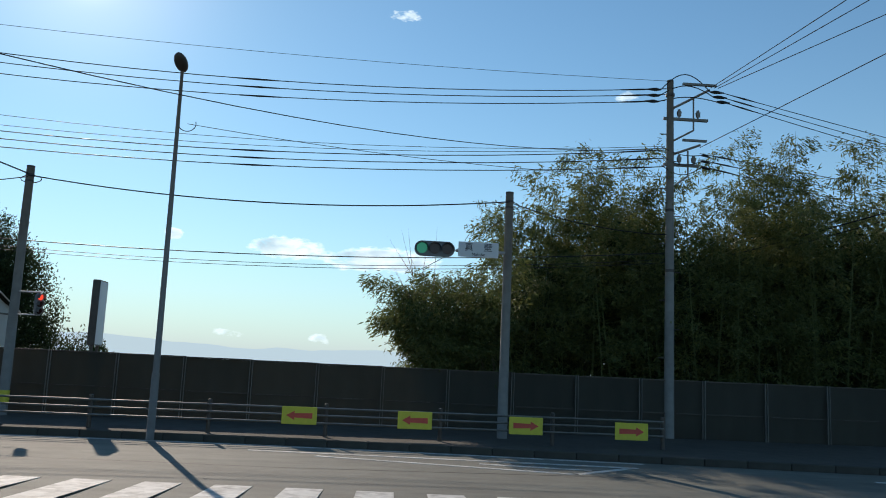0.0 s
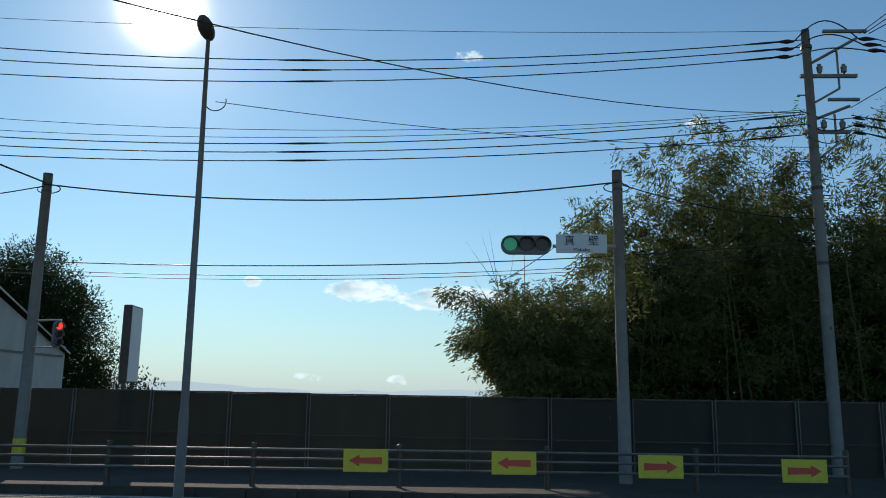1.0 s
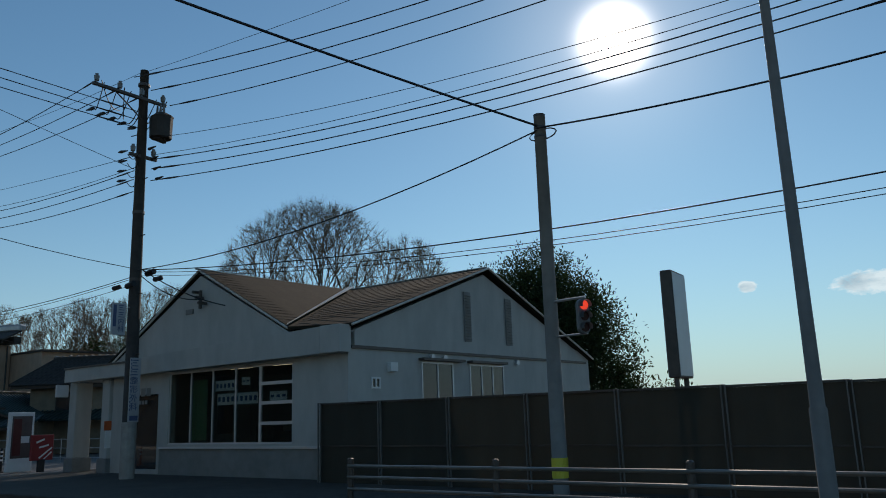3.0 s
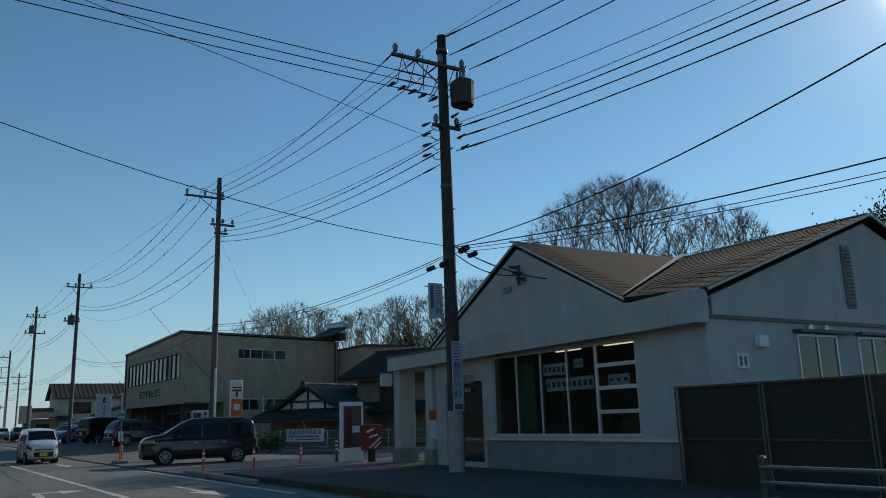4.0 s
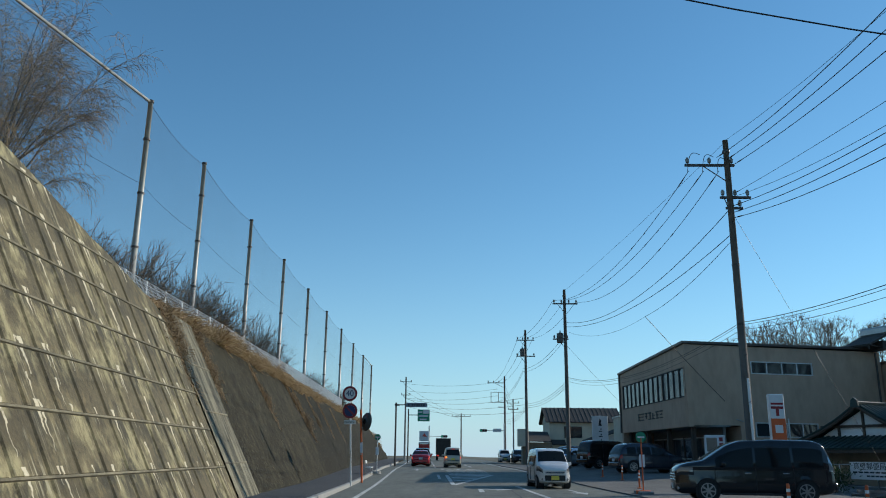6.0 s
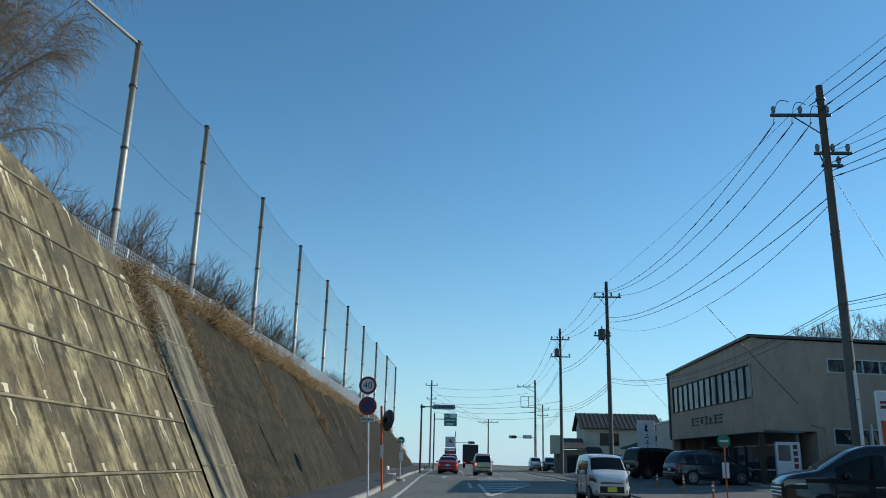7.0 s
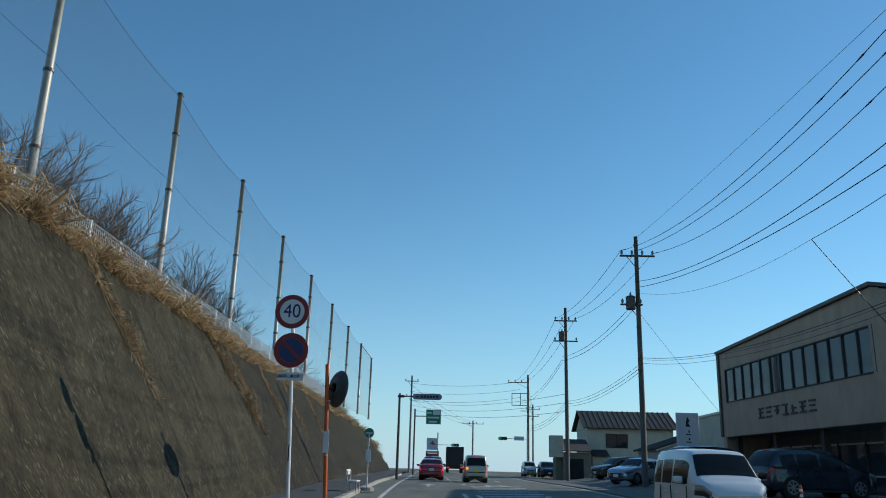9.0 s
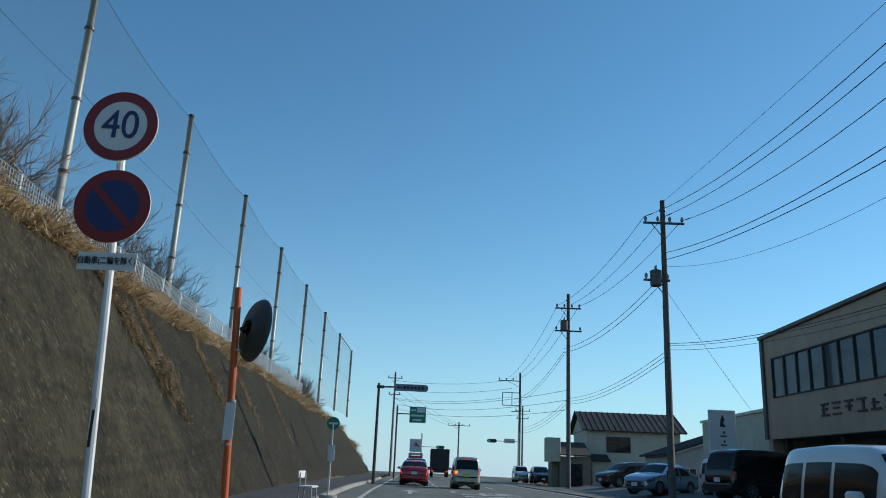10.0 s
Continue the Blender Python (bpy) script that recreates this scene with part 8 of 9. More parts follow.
for x0, z0, big in ((-38.5, 5.2, 1.3), (-38.4, 4.4, 1.0), (-41.2, 5.0, 1.1), (-41.3, 3.9, 0.8), (-50.2, 3.6, 0.7), (-59.4, 4.2, 0.9), (-60.9, 3.1, 1.2), (-67.0, 3.4, 0.7)):
    for k in range(150):
        p = wall_at(x0 + random.gauss(0, 0.14), z0 + random.gauss(0, 0.25), 0.03)
        d = Vector((random.gauss(0, 0.6), random.uniform(0.15, 0.9), random.uniform(-0.9, 0.7))).normalized()
        q = p + d * big * random.uniform(0.15, 0.4)
        vn.stick(p, q, 0.005, 0.004)
        vn.stick(q, q + Vector((d.x * 0.5 + random.gauss(0, 0.3), d.y * 0.4, -0.8)) * big * random.uniform(0.1, 0.3), 0.004, 0.002)
VINE = leafy("dead_vine", (0.42, 0.3, 0.16), (0.14, 0.085, 0.045), 0.15)
solid("dry_vines", vn.mesh(VINE), VINE, "dry vines hanging down the joints of the wall", "dry vines", kind="stuff")

# ---- vehicles ----
def car_paint(name, colour, rough=0.25, metal=0.2):
    m = paint(name, colour, rough, metal, vary=0.04, scale=3, dirt=0.06, dirt_colour=(0.2, 0.19, 0.17))
    m.node_tree.nodes["Principled BSDF"].inputs["Coat Weight"].default_value = 0.6
    return m


CAR_GLASS = see_through("car_glass", (0.012, 0.014, 0.015), 0.03, 0.9, 0.22)
TYRE = paint("tyre", (0.018, 0.018, 0.018), 0.85, vary=0.2, scale=14)
RIM = paint("alloy_rim", (0.3, 0.3, 0.31), 0.3, 0.8, vary=0.08, scale=10)
CHROME = paint("chrome", (0.65, 0.66, 0.68), 0.15, 1.0, vary=0.05, scale=10)
LAMP_CLEAR = paint("headlamp", (0.36, 0.38, 0.4), 0.1, 0.6, vary=0.05, scale=20)
LAMP_RED = paint("tail_lamp", (0.4, 0.015, 0.015), 0.2, vary=0.1, scale=20)
LAMP_AMBER = glowing("turn_lamp", (1.0, 0.35, 0.05), 1.2, (0.5, 0.15, 0.02))
BRAKE = glowing("brake_lamp", (1.0, 0.05, 0.03), 0.7, (0.4, 0.02, 0.02))
PLATE_Y = paint("yellow_plate", (0.75, 0.6, 0.08), 0.5, vary=0.05, scale=10)


def curve_at(pts, x):
    """A smooth line through control points (x, value)."""
    if x <= pts[0][0]:
        return pts[0][1]
    for (a, p), (c, q) in zip(pts, pts[1:]):
        if x <= c:
            return p + (q - p) * (x - a) / (c - a)
    return pts[-1][1]


def eased_at(pts, x, r=0.07):
    return (curve_at(pts, x - r) + 2 * curve_at(pts, x) + curve_at(pts, x + r)) / 4


def car(name, label, at, turn, paint_, L, W, shape, doors, wheels, wheel_r=0.31, category="car", kei=False, nose="plain", lit=False, tail="low"):
    """shape: (top line, belt line, tumble) with lines as points (x from the tail, height); doors: stretches (x0, x1) of side glass."""
    top_, belt_, tumble, screen, rear = shape
    t = thing(name, label, category, (*at, g(*at) + (0.05 + lot_rise(*at) if at[1] > 18.5 and at[0] > -104 else 0.0)), turn, "vehicles")
    off, hw_, sill = L / 2, W / 2, 0.22
    plan = [(0, 0.8), (0.06, 0.9), (0.22, 0.97), (0.7, 1.0), (L - 1.0, 1.0), (L - 0.45, 0.965), (L - 0.17, 0.86), (L - 0.05, 0.74), (L, 0.6)]
    low = [(0, 0.4), (0.1, 0.28), (0.4, sill), (L - 0.5, sill), (L - 0.12, 0.22), (L, 0.3)]
    ROWS_ = 7

    def ring(x):
        """Half a cross-section at x from the tail, from the keel over the side to the roof's middle."""
        zt, w, s = eased_at(top_, x), hw_ * eased_at(plan, x, 0.03), eased_at(low, x)
        b = min(eased_at(belt_, x), zt - 0.07)
        wr = w * (1 - tumble * min(1.0, max(0.0, (zt - b - 0.07) / 0.55)))
        pts = [(0, s), (w * 0.8, s), (w * 0.955, s + 0.035)]
        for k in range(1, ROWS_ + 1):
            f = k / ROWS_
            pts.append((w * (0.965 + 0.035 * math.sin(math.pi * min(1, f * 0.95 + 0.12))), s + 0.035 + (b - s - 0.035) * f))
        pts.append((w * 0.972, b + 0.018))
        edge = zt - 0.055
        for k in range(1, 5):
            f = k / 4
            pts.append((w * 0.968 + (wr * 0.955 - w * 0.968) * f + 0.018 * math.sin(math.pi * f), b + 0.018 + (edge - b - 0.018) * f))
        pts += [(wr * 0.9, zt - 0.018), (wr * 0.78, zt - 0.002), (wr * 0.42, zt + 0.014), (0, zt + 0.02)]
        return pts
    n = len(ring(1.0))
    BELT, EDGE = 3 + ROWS_, 3 + ROWS_ + 4
    xs_ = sorted({round(v, 4) for v in spread(0, L, 0.07)} | {0.015, 0.04, L - 0.03, L - 0.012})
    b = bmesh.new()
    grid = []
    for x in xs_:
        half = ring(x)
        grid.append([b.verts.new((x - off, y, z)) for y, z in half] + [b.verts.new((x - off, -y, z)) for y, z in half[-2:0:-1]])
    m_ = len(grid[0])
    arch_r = wheel_r * 1.13
    hubs = [v - off for v in wheels]

    def inside(v):
        return any((v.co.x - h) ** 2 + (v.co.z - wheel_r) ** 2 < arch_r ** 2 for h in hubs) and abs(v.co.y) > hw_ * 0.7
    for p, q in zip(grid, grid[1:]):
        for k in range(m_):
            f = (p[k], p[(k + 1) % m_], q[(k + 1) % m_], q[k])
            if all(inside(v) for v in f):
                continue
            b.faces.new(f)
    b.faces.new(grid[0])
    b.faces.new(grid[-1][::-1])
    for v in list(b.verts):
        if inside(v):
            if not v.link_faces:
                b.verts.remove(v)
                continue
            h = min(hubs, key=lambda c: abs(c - v.co.x))
            d_ = Vector((v.co.x - h, v.co.z - wheel_r))
            d_ = d_.normalized() * arch_r
            v.co.x, v.co.z = h + d_.x, wheel_r + d_.y
    bmesh.ops.recalc_face_normals(b, faces=b.faces)
    part("body", b, paint_, t, smooth=True)

    def patch(pname, x0, x1, k0, k1, mat, out=0.006, both=True, step=0.06, label_="", over=False):
        """A piece of the skin between two stations and two rows, lifted by out."""
        for s_ in ((1, -1) if both else (1,)):
            pb = bmesh.new()
            cols = []
            for x in spread(x0, x1, step):
                half = ring(x)
                row = [(y, z) for y, z in half[k0:k1 + 1]]
                if over:
                    row = row + [(-y, z) for y, z in row[::-1][1:]]
                cols.append([pb.verts.new((x - off, s_ * y, z)) for y, z in row])
            for p, q in zip(cols, cols[1:]):
                for k in range(len(p) - 1):
                    pb.faces.new((p[k], p[k + 1], q[k + 1], q[k]))
            bmesh.ops.recalc_face_normals(pb, faces=pb.faces)
            pb.normal_update()
            mid = Vector((0, 0, 0.75))
            sign = 1 if sum((f.calc_center_median() - mid).dot(f.normal) for f in pb.faces) > 0 else -1
            for v, nv in [(v, v.normal.copy()) for v in pb.verts]:
                v.co += nv * out * sign
            part(pname, pb, mat, t, label_, smooth=True)
    for x0, x1 in doors:
        patch("side_window", x0, x1, BELT, EDGE - 1, CAR_GLASS, 0.004)
    patch("windscreen", screen[0], screen[1], EDGE + 1, n - 1, CAR_GLASS, 0.004, False, 0.05, over=True)
    patch("rear_window", rear[0], rear[1], EDGE + 1, n - 1, CAR_GLASS, 0.004, False, 0.03, over=True)
    belt_z = curve_at(belt_, L * 0.5)
    patch("headlamp", L - 0.5, L - 0.05, BELT - 2, BELT, LAMP_CLEAR, 0.004)
    patch("headlamp_rim", L - 0.53, L - 0.04, BELT - 3, BELT - 2, BLACK, 0.003)
    if tail == "high":
        patch("tail_lamp", 0.03, 0.2, BELT - 2, EDGE - 1, BRAKE if lit else LAMP_CLEAR, 0.005)
    else:
        patch("tail_lamp", 0.012, 0.22, BELT - 3, BELT - 1, BRAKE if lit else LAMP_RED, 0.005)
    xn, zn = off, curve_at(top_, L)
    for s_ in (-1, 1):
        for x in hubs:
            y_ = s_ * (hw_ - 0.015)
            part("wheel_arch", tube([(x, y_ - s_ * 0.3, wheel_r), (x, y_ - s_ * 0.05, wheel_r)], arch_r * 1.01, 24), BLACK, t)
            w = part("wheel", tube([(x, y_ - s_ * 0.19, wheel_r), (x, y_ - s_ * 0.02, wheel_r), (x, y_, wheel_r), (x, y_, wheel_r)][:3], [wheel_r * 0.97, wheel_r, wheel_r * 0.93], 28), TYRE, t, "black tyre")
            part("rim", tube([(x, y_ - s_ * 0.03, wheel_r), (x, y_ + s_ * 0.004, wheel_r), (x, y_ + s_ * 0.004, wheel_r)][:2], [wheel_r * 0.7, wheel_r * 0.66], 24), BLACK, w, "dark rim well")
            spokes = bmesh.new()
            for k in range(7):
                a = 2 * math.pi * k / 7 + 0.3
                c_, s2 = math.cos(a), math.sin(a)
                box((0.02, -0.004, -wheel_r * 0.075), (wheel_r * 0.64, 0.008, wheel_r * 0.075), spokes, m=Matrix.Translation((x, y_ + s_ * 0.006, wheel_r)) @ Matrix.Rotation(a, 4, "Y"))
            tube([(x, y_, wheel_r), (x, y_ + s_ * 0.014, wheel_r)], [wheel_r * 0.16, wheel_r * 0.13], 12, spokes)
            for k in range(24):
                a0, a1 = 2 * math.pi * k / 24, 2 * math.pi * (k + 1) / 24
                r0, r1 = wheel_r * 0.6, wheel_r * 0.69
                slab([(x + r0 * math.cos(a0), y_ + s_ * 0.005, wheel_r + r0 * math.sin(a0)), (x + r1 * math.cos(a0), y_ + s_ * 0.005, wheel_r + r1 * math.sin(a0)), (x + r1 * math.cos(a1), y_ + s_ * 0.005, wheel_r + r1 * math.sin(a1)), (x + r0 * math.cos(a1), y_ + s_ * 0.005, wheel_r + r0 * math.sin(a1))], 0.004, spokes)
            part("spokes", spokes, RIM, w, "silver wheel spokes")
        xm = doors[-1][1] - off - 0.22
        part("door_mirror", box((-0.07, -0.1, -0.065), (0.07, 0.1, 0.075), bevel=0.035, m=Matrix.Translation((xm, s_ * (hw_ + 0.09), belt_z + 0.1))), paint_, t)
        for k, (x0, x1) in enumerate(doors[-2:]):
            part("door_handle", box((x0 - off + 0.08, s_ * hw_ - 0.012, belt_z - 0.17), (x0 - off + 0.28, s_ * hw_ + 0.022, belt_z - 0.135), bevel=0.01), CHROME if nose == "van" else paint_, t)
        for x0, x1 in doors:
            part("door_line", box((x1 - off + 0.02, s_ * hw_ * 0.985 - 0.03, 0.34), (x1 - off + 0.031, s_ * hw_ + 0.0005, belt_z - 0.02)), BLACK, t)
        part("sill_trim", box((hubs[0] + arch_r + 0.03, s_ * hw_ * 0.97 - 0.03, 0.2), (hubs[-1] - arch_r - 0.03, s_ * hw_ * 0.985, 0.27), bevel=0.015), BLACK, t)
    gz = zn - 0.02
    if nose == "van":
        for k in range(3):
            part("grille_bar", box((xn - 0.06, -hw_ * 0.62, gz - 0.28 + 0.085 * k), (xn + 0.022, hw_ * 0.62, gz - 0.235 + 0.085 * k), bevel=0.014), CHROME, t, "chrome grille bar")
        part("grille", box((xn - 0.08, -hw_ * 0.6, gz - 0.3), (xn + 0.008, hw_ * 0.6, gz - 0.02), bevel=0.02), BLACK, t)
    elif nose == "chrome":
        part("grille", box((xn - 0.06, -hw_ * 0.56, gz - 0.12), (xn + 0.014, hw_ * 0.56, gz - 0.05), bevel=0.02), BLACK, t)
        part("grille_bar", box((xn - 0.04, -hw_ * 0.55, gz - 0.1), (xn + 0.02, hw_ * 0.55, gz - 0.078), bevel=0.006), CHROME, t, "chrome grille bar")
    else:
        part("grille", box((xn - 0.06, -hw_ * 0.5, gz - 0.16), (xn + 0.01, hw_ * 0.5, gz - 0.05), bevel=0.02), BLACK, t)
    part("lower_grille", box((xn - 0.08, -hw_ * 0.62, 0.3), (xn + 0.016, hw_ * 0.62, 0.57 if nose == "chrome" else 0.46), bevel=0.04), BLACK, t)
    for s_ in (-1, 1):
        part("fog_lamp", disc((xn - 0.07, s_ * hw_ * 0.72, 0.38), (1, 0.35 * s_, 0), 0.05, 0.05, 14), LAMP_CLEAR, t)
        part("wiper", tube([(screen[1] - off - 0.02, s_ * 0.32 + 0.1, curve_at(top_, screen[1]) + 0.04), (screen[1] - off - 0.14, s_ * 0.32 - 0.3, curve_at(top_, screen[1] - 0.12) + 0.035)], 0.008, 4), BLACK, t)
    plate_m = PLATE_Y if kei else SIGN_WHITE
    part("number_plate", box((xn + 0.018, -0.165, 0.36), (xn + 0.028, 0.165, 0.525)), plate_m, t, "plain plate")
    part("number_plate", box((-off - 0.02, -0.165, 0.62), (-off - 0.008, 0.165, 0.785)), plate_m, t, "plain plate")
    part("rear_bumper", box((-off - 0.05, -hw_ * 0.86, 0.33), (-off + 0.12, hw_ * 0.86, 0.6), bevel=0.06), paint_, t)
    part("bumper_insert", box((-off - 0.055, -hw_ * 0.6, 0.3), (-off + 0.1, hw_ * 0.6, 0.4), bevel=0.03), BLACK, t)
    part("high_stop_lamp", box((rear[1] - off - 0.01, -0.12, curve_at(top_, rear[1]) - 0.01), (rear[1] - off + 0.05, 0.12, curve_at(top_, rear[1]) + 0.025), bevel=0.006), BRAKE if lit else LAMP_RED, t)
    if lit == "turn":
        part("turn_lamp", box((-off - 0.014, hw_ * 0.66, 0.78), (-off + 0.03, hw_ * 0.86, 0.92), bevel=0.01), LAMP_AMBER, t)
    part("cabin_floor", box((-off + 0.3, -hw_ * 0.8, 0.24), (off - 0.6, hw_ * 0.8, 0.34)), BLACK, t)
    return t


WHITE_CAR = car_paint("white_car_paint", (0.74, 0.74, 0.73))
BLACK_CAR = car_paint("black_car_paint", (0.012, 0.013, 0.016), 0.15)
NAVY_CAR = car_paint("navy_car_paint", (0.02, 0.025, 0.04), 0.18)
BEIGE_CAR = car_paint("beige_car_paint", (0.5, 0.46, 0.36), 0.3)
RED_CAR = car_paint("red_car_paint", (0.42, 0.02, 0.03), 0.22)
SILVER_CAR = car_paint("silver_blue_paint", (0.3, 0.36, 0.44), 0.25, 0.6)

# outlines: top line, belt line, lean of the sides, windscreen and rear window stretches
KEI = ([(0, 0.55), (0.02, 0.92), (0.1, 1.3), (0.17, 1.56), (0.35, 1.635), (1.3, 1.66), (2.2, 1.62), (2.42, 1.56), (2.86, 1.07), (3.1, 1.0), (3.3, 0.92), (3.395, 0.76)], [(0, 0.92), (3.395, 0.9)], 0.16, (2.44, 2.84), (0.045, 0.16))
VAN = ([(0, 0.6), (0.03, 1.0), (0.16, 1.5), (0.3, 1.75), (0.6, 1.83), (1.8, 1.85), (2.7, 1.81), (3.05, 1.7), (3.82, 1.22), (4.3, 1.14), (4.56, 1.06), (4.68, 0.9)], [(0, 1.02), (4.68, 0.98)], 0.17, (3.08, 3.84), (0.06, 0.27))
SUV = ([(0, 0.62), (0.03, 0.98), (0.25, 1.35), (0.48, 1.58), (0.9, 1.65), (1.8, 1.67), (2.4, 1.62), (2.65, 1.54), (3.35, 1.06), (3.9, 0.96), (4.25, 0.86), (4.4, 0.74)], [(0, 1.0), (4.4, 0.92)], 0.2, (2.68, 3.33), (0.08, 0.46))
SEDAN = ([(0, 0.6), (0.03, 0.9), (0.15, 1.0), (0.55, 1.04), (1.15, 1.35), (1.6, 1.43), (2.3, 1.44), (2.55, 1.4), (3.3, 0.98), (3.9, 0.88), (4.3, 0.76), (4.45, 0.64)], [(0, 0.9), (4.45, 0.84)], 0.26, (2.58, 3.28), (0.6, 1.13))
KEI_D, VAN_D, SUV_D, SEDAN_D = ((0.24, 0.8), (0.88, 1.52), (1.6, 2.5)), ((0.35, 1.2), (1.28, 2.3), (2.38, 3.5)), ((0.5, 1.05), (1.13, 1.95), (2.03, 3.0)), ((0.98, 1.78), (1.86, 2.92))
KEI_W, VAN_W, SUV_W, SEDAN_W = (0.52, 2.84), (0.9, 3.76), (0.85, 3.48), (0.95, 3.6)


def kei_car(label, at, turn, mat, **more):
    return car("kei_car", label, at, turn, mat, 3.395, 1.475, KEI, KEI_D, KEI_W, 0.28, kei=True, **more)


def minivan(label, at, turn, mat, **more):
    return car("minivan", label, at, turn, mat, 4.68, 1.7, VAN, VAN_D, VAN_W, 0.325, **more)


def suv(label, at, turn, mat, **more):
    return car("suv", label, at, turn, mat, 4.4, 1.75, SUV, SUV_D, SUV_W, 0.34, **more)


def sedan(label, at, turn, mat, **more):
    return car("sedan", label, at, turn, mat, 4.45, 1.7, SEDAN, SEDAN_D, SEDAN_W, 0.31, **more)


kei_car("small white hatchback with a yellow plate waiting on the road", (-51.9, 16.1), 4, WHITE_CAR, nose="chrome")
minivan("black minivan parked nose to the road with chrome grille", (-41.45, 21.25), -97, BLACK_CAR, nose="van", tail="high")
suv("dark blue crossover parked before the shop", (-63.6, 23.3), 103, NAVY_CAR)
minivan("dark minivan parked beside the shop banner", (-73.2, 22.9), 112, BLACK_CAR)
sedan("silver-blue sedan parked by the utility pole", (-82.0, 21.2), -48, SILVER_CAR)
kei_car("small white hatchback parked behind the sedan", (-78.6, 23.7), 25, WHITE_CAR)
suv("dark brown hatchback parked at the white house", (-97.5, 23.0), -65, car_paint("brown_car_paint", (0.05, 0.03, 0.025), 0.2))
kei_car("beige hatchback with brake lights on in the turning lane", (-86.5, 11.7), 182, BEIGE_CAR, lit="turn")
sedan("red sedan with brake lights on in the near lane", (-91.5, 8.75), 182, RED_CAR, lit=True)
suv("dark car queuing ahead of the red sedan", (-101, 8.5), 182, BLACK_CAR)
kei_car("pale van coming up the far lane", (-128, 18.6), 2, WHITE_CAR)
suv("dark car coming up the far lane", (-125.5, 20.4), 2, NAVY_CAR)
truck = thing("truck", "dark box truck seen from behind", "truck", (-140, 10.0, 0.55), 182, "vehicles")
part("cargo_box", box((-2.6, -1.1, 0.85), (1.6, 1.1, 3.2), bevel=0.04), paint("truck_box", (0.03, 0.025, 0.022), 0.6, vary=0.2, scale=2), truck)
part("cab", box((1.65, -1.0, 0.6), (3.1, 1.0, 2.4), bevel=0.15), NAVY_CAR, truck)
part("rear_frame", box((-2.6, -1.0, 0.5), (1.6, 1.0, 0.84)), BLACK, truck)
for x in (-1.5, 2.3):
    for s in (-1, 1):
        part("wheel", disc((x, s * 0.9, 0.4), (0, 1, 0), 0.4, 0.3, 20), TYRE, truck)
for s in (-1, 1):
    part("tail_lamp", box((-2.63, s * 0.85 - 0.15, 0.6), (-2.6, s * 0.85 + 0.15, 0.75)), BRAKE, truck)

# ---- overhead lines ----
def wire(a, c, sag, r=0.011, label="black overhead power line strung between poles", sleeve=None):
    a, c = Vector(a), Vector(c)
    n, r = 18, r * 1.25
    pts = [a.lerp(c, k / n) - Vector((0, 0, 4 * sag * (k / n) * (1 - k / n))) for k in range(n + 1)]
    t = solid("overhead_line", tube(pts, r, 5), CABLE, label, "overhead line", "overhead lines")
    if sleeve:
        for u0, u1 in sleeve:
            i = [a.lerp(c, u) - Vector((0, 0, 4 * sag * u * (1 - u))) for u in (u0, (u0 + u1) / 2, u1)]
            part("sleeve", tube(i, [r * 1.2, r * 2.0, r * 1.2], 6), CABLE, t)
    return t


E = Vector((8.57, 24.4, 0))
P1, P2, P3, P4, P5 = Vector((-25.3, 23.75, 0)), Vector((-46.5, 23.2, 0)), Vector((-78.1, 20.65, 0)), Vector((-99.3, 19.3, 0)), Vector((-137.1, 19.3, 0))
up = lambda p, z, dy=0.0, dx=0.0: (p.x + dx, p.y + dy, z)
BLOBS = ((0.012, 0.045), (0.955, 0.985))
MID = BLOBS + ((0.37, 0.41),)
wire(up(E, 11.6), up(P1, 12.7), 0.45, 0.006)
for dy, z0, z1, sag in ((-0.3, 11.3, 12.3, 1.15), (0.0, 11.14, 12.05, 1.1), (0.35, 10.96, 11.75, 1.05)):
    wire(up(E, z0, dy * 0.3, -0.15), up(P1, z1, dy * 2.0 + 0.1, 0.2), sag, 0.012, sleeve=MID)
for k, (z0, z1, sag) in enumerate(((9.36, 10.47, 1.08), (9.3, 9.91, 1.02), (9.24, 9.77, 1.1), (8.97, 9.46, 1.04), (8.69, 9.08, 0.95))):
    wire(up(E, z0, -0.1, -0.2), up(P1, z1, 0.2, 0.25), sag, 0.007 if k < 2 else 0.012, sleeve=None if k < 2 else MID)
for k, (z0, z1) in enumerate(((5.93, 6.28), (5.72, 6.22), (5.62, 6.12))):
    wire(up(E, z0, 0.1), up(P1, z1, 0.15), 0.93 if k == 0 else 1.04, 0.012 if k == 0 else 0.007, "bundled communication cable along the fence")
wire((-10.92, 23.3, 7.05), (3.1, 22.1, 6.8), 0.42, 0.015, "thick black signal cable between two poles")
wire((3.1, 22.2, 6.8), up(E, 6.5), 0.2, 0.012)
wire((2.9, 22.2, 6.3), (0.6, 27.0, 5.2), 0.1, 0.008)
wire((-10.92, 23.3, 7.1), (-16.5, 1.5, 9.0), 0.25, 0.018, "thick black cable over the crossing")
wire((-10.92, 23.3, 7.0), up(P1, 6.23, -0.1), 0.43, 0.012)
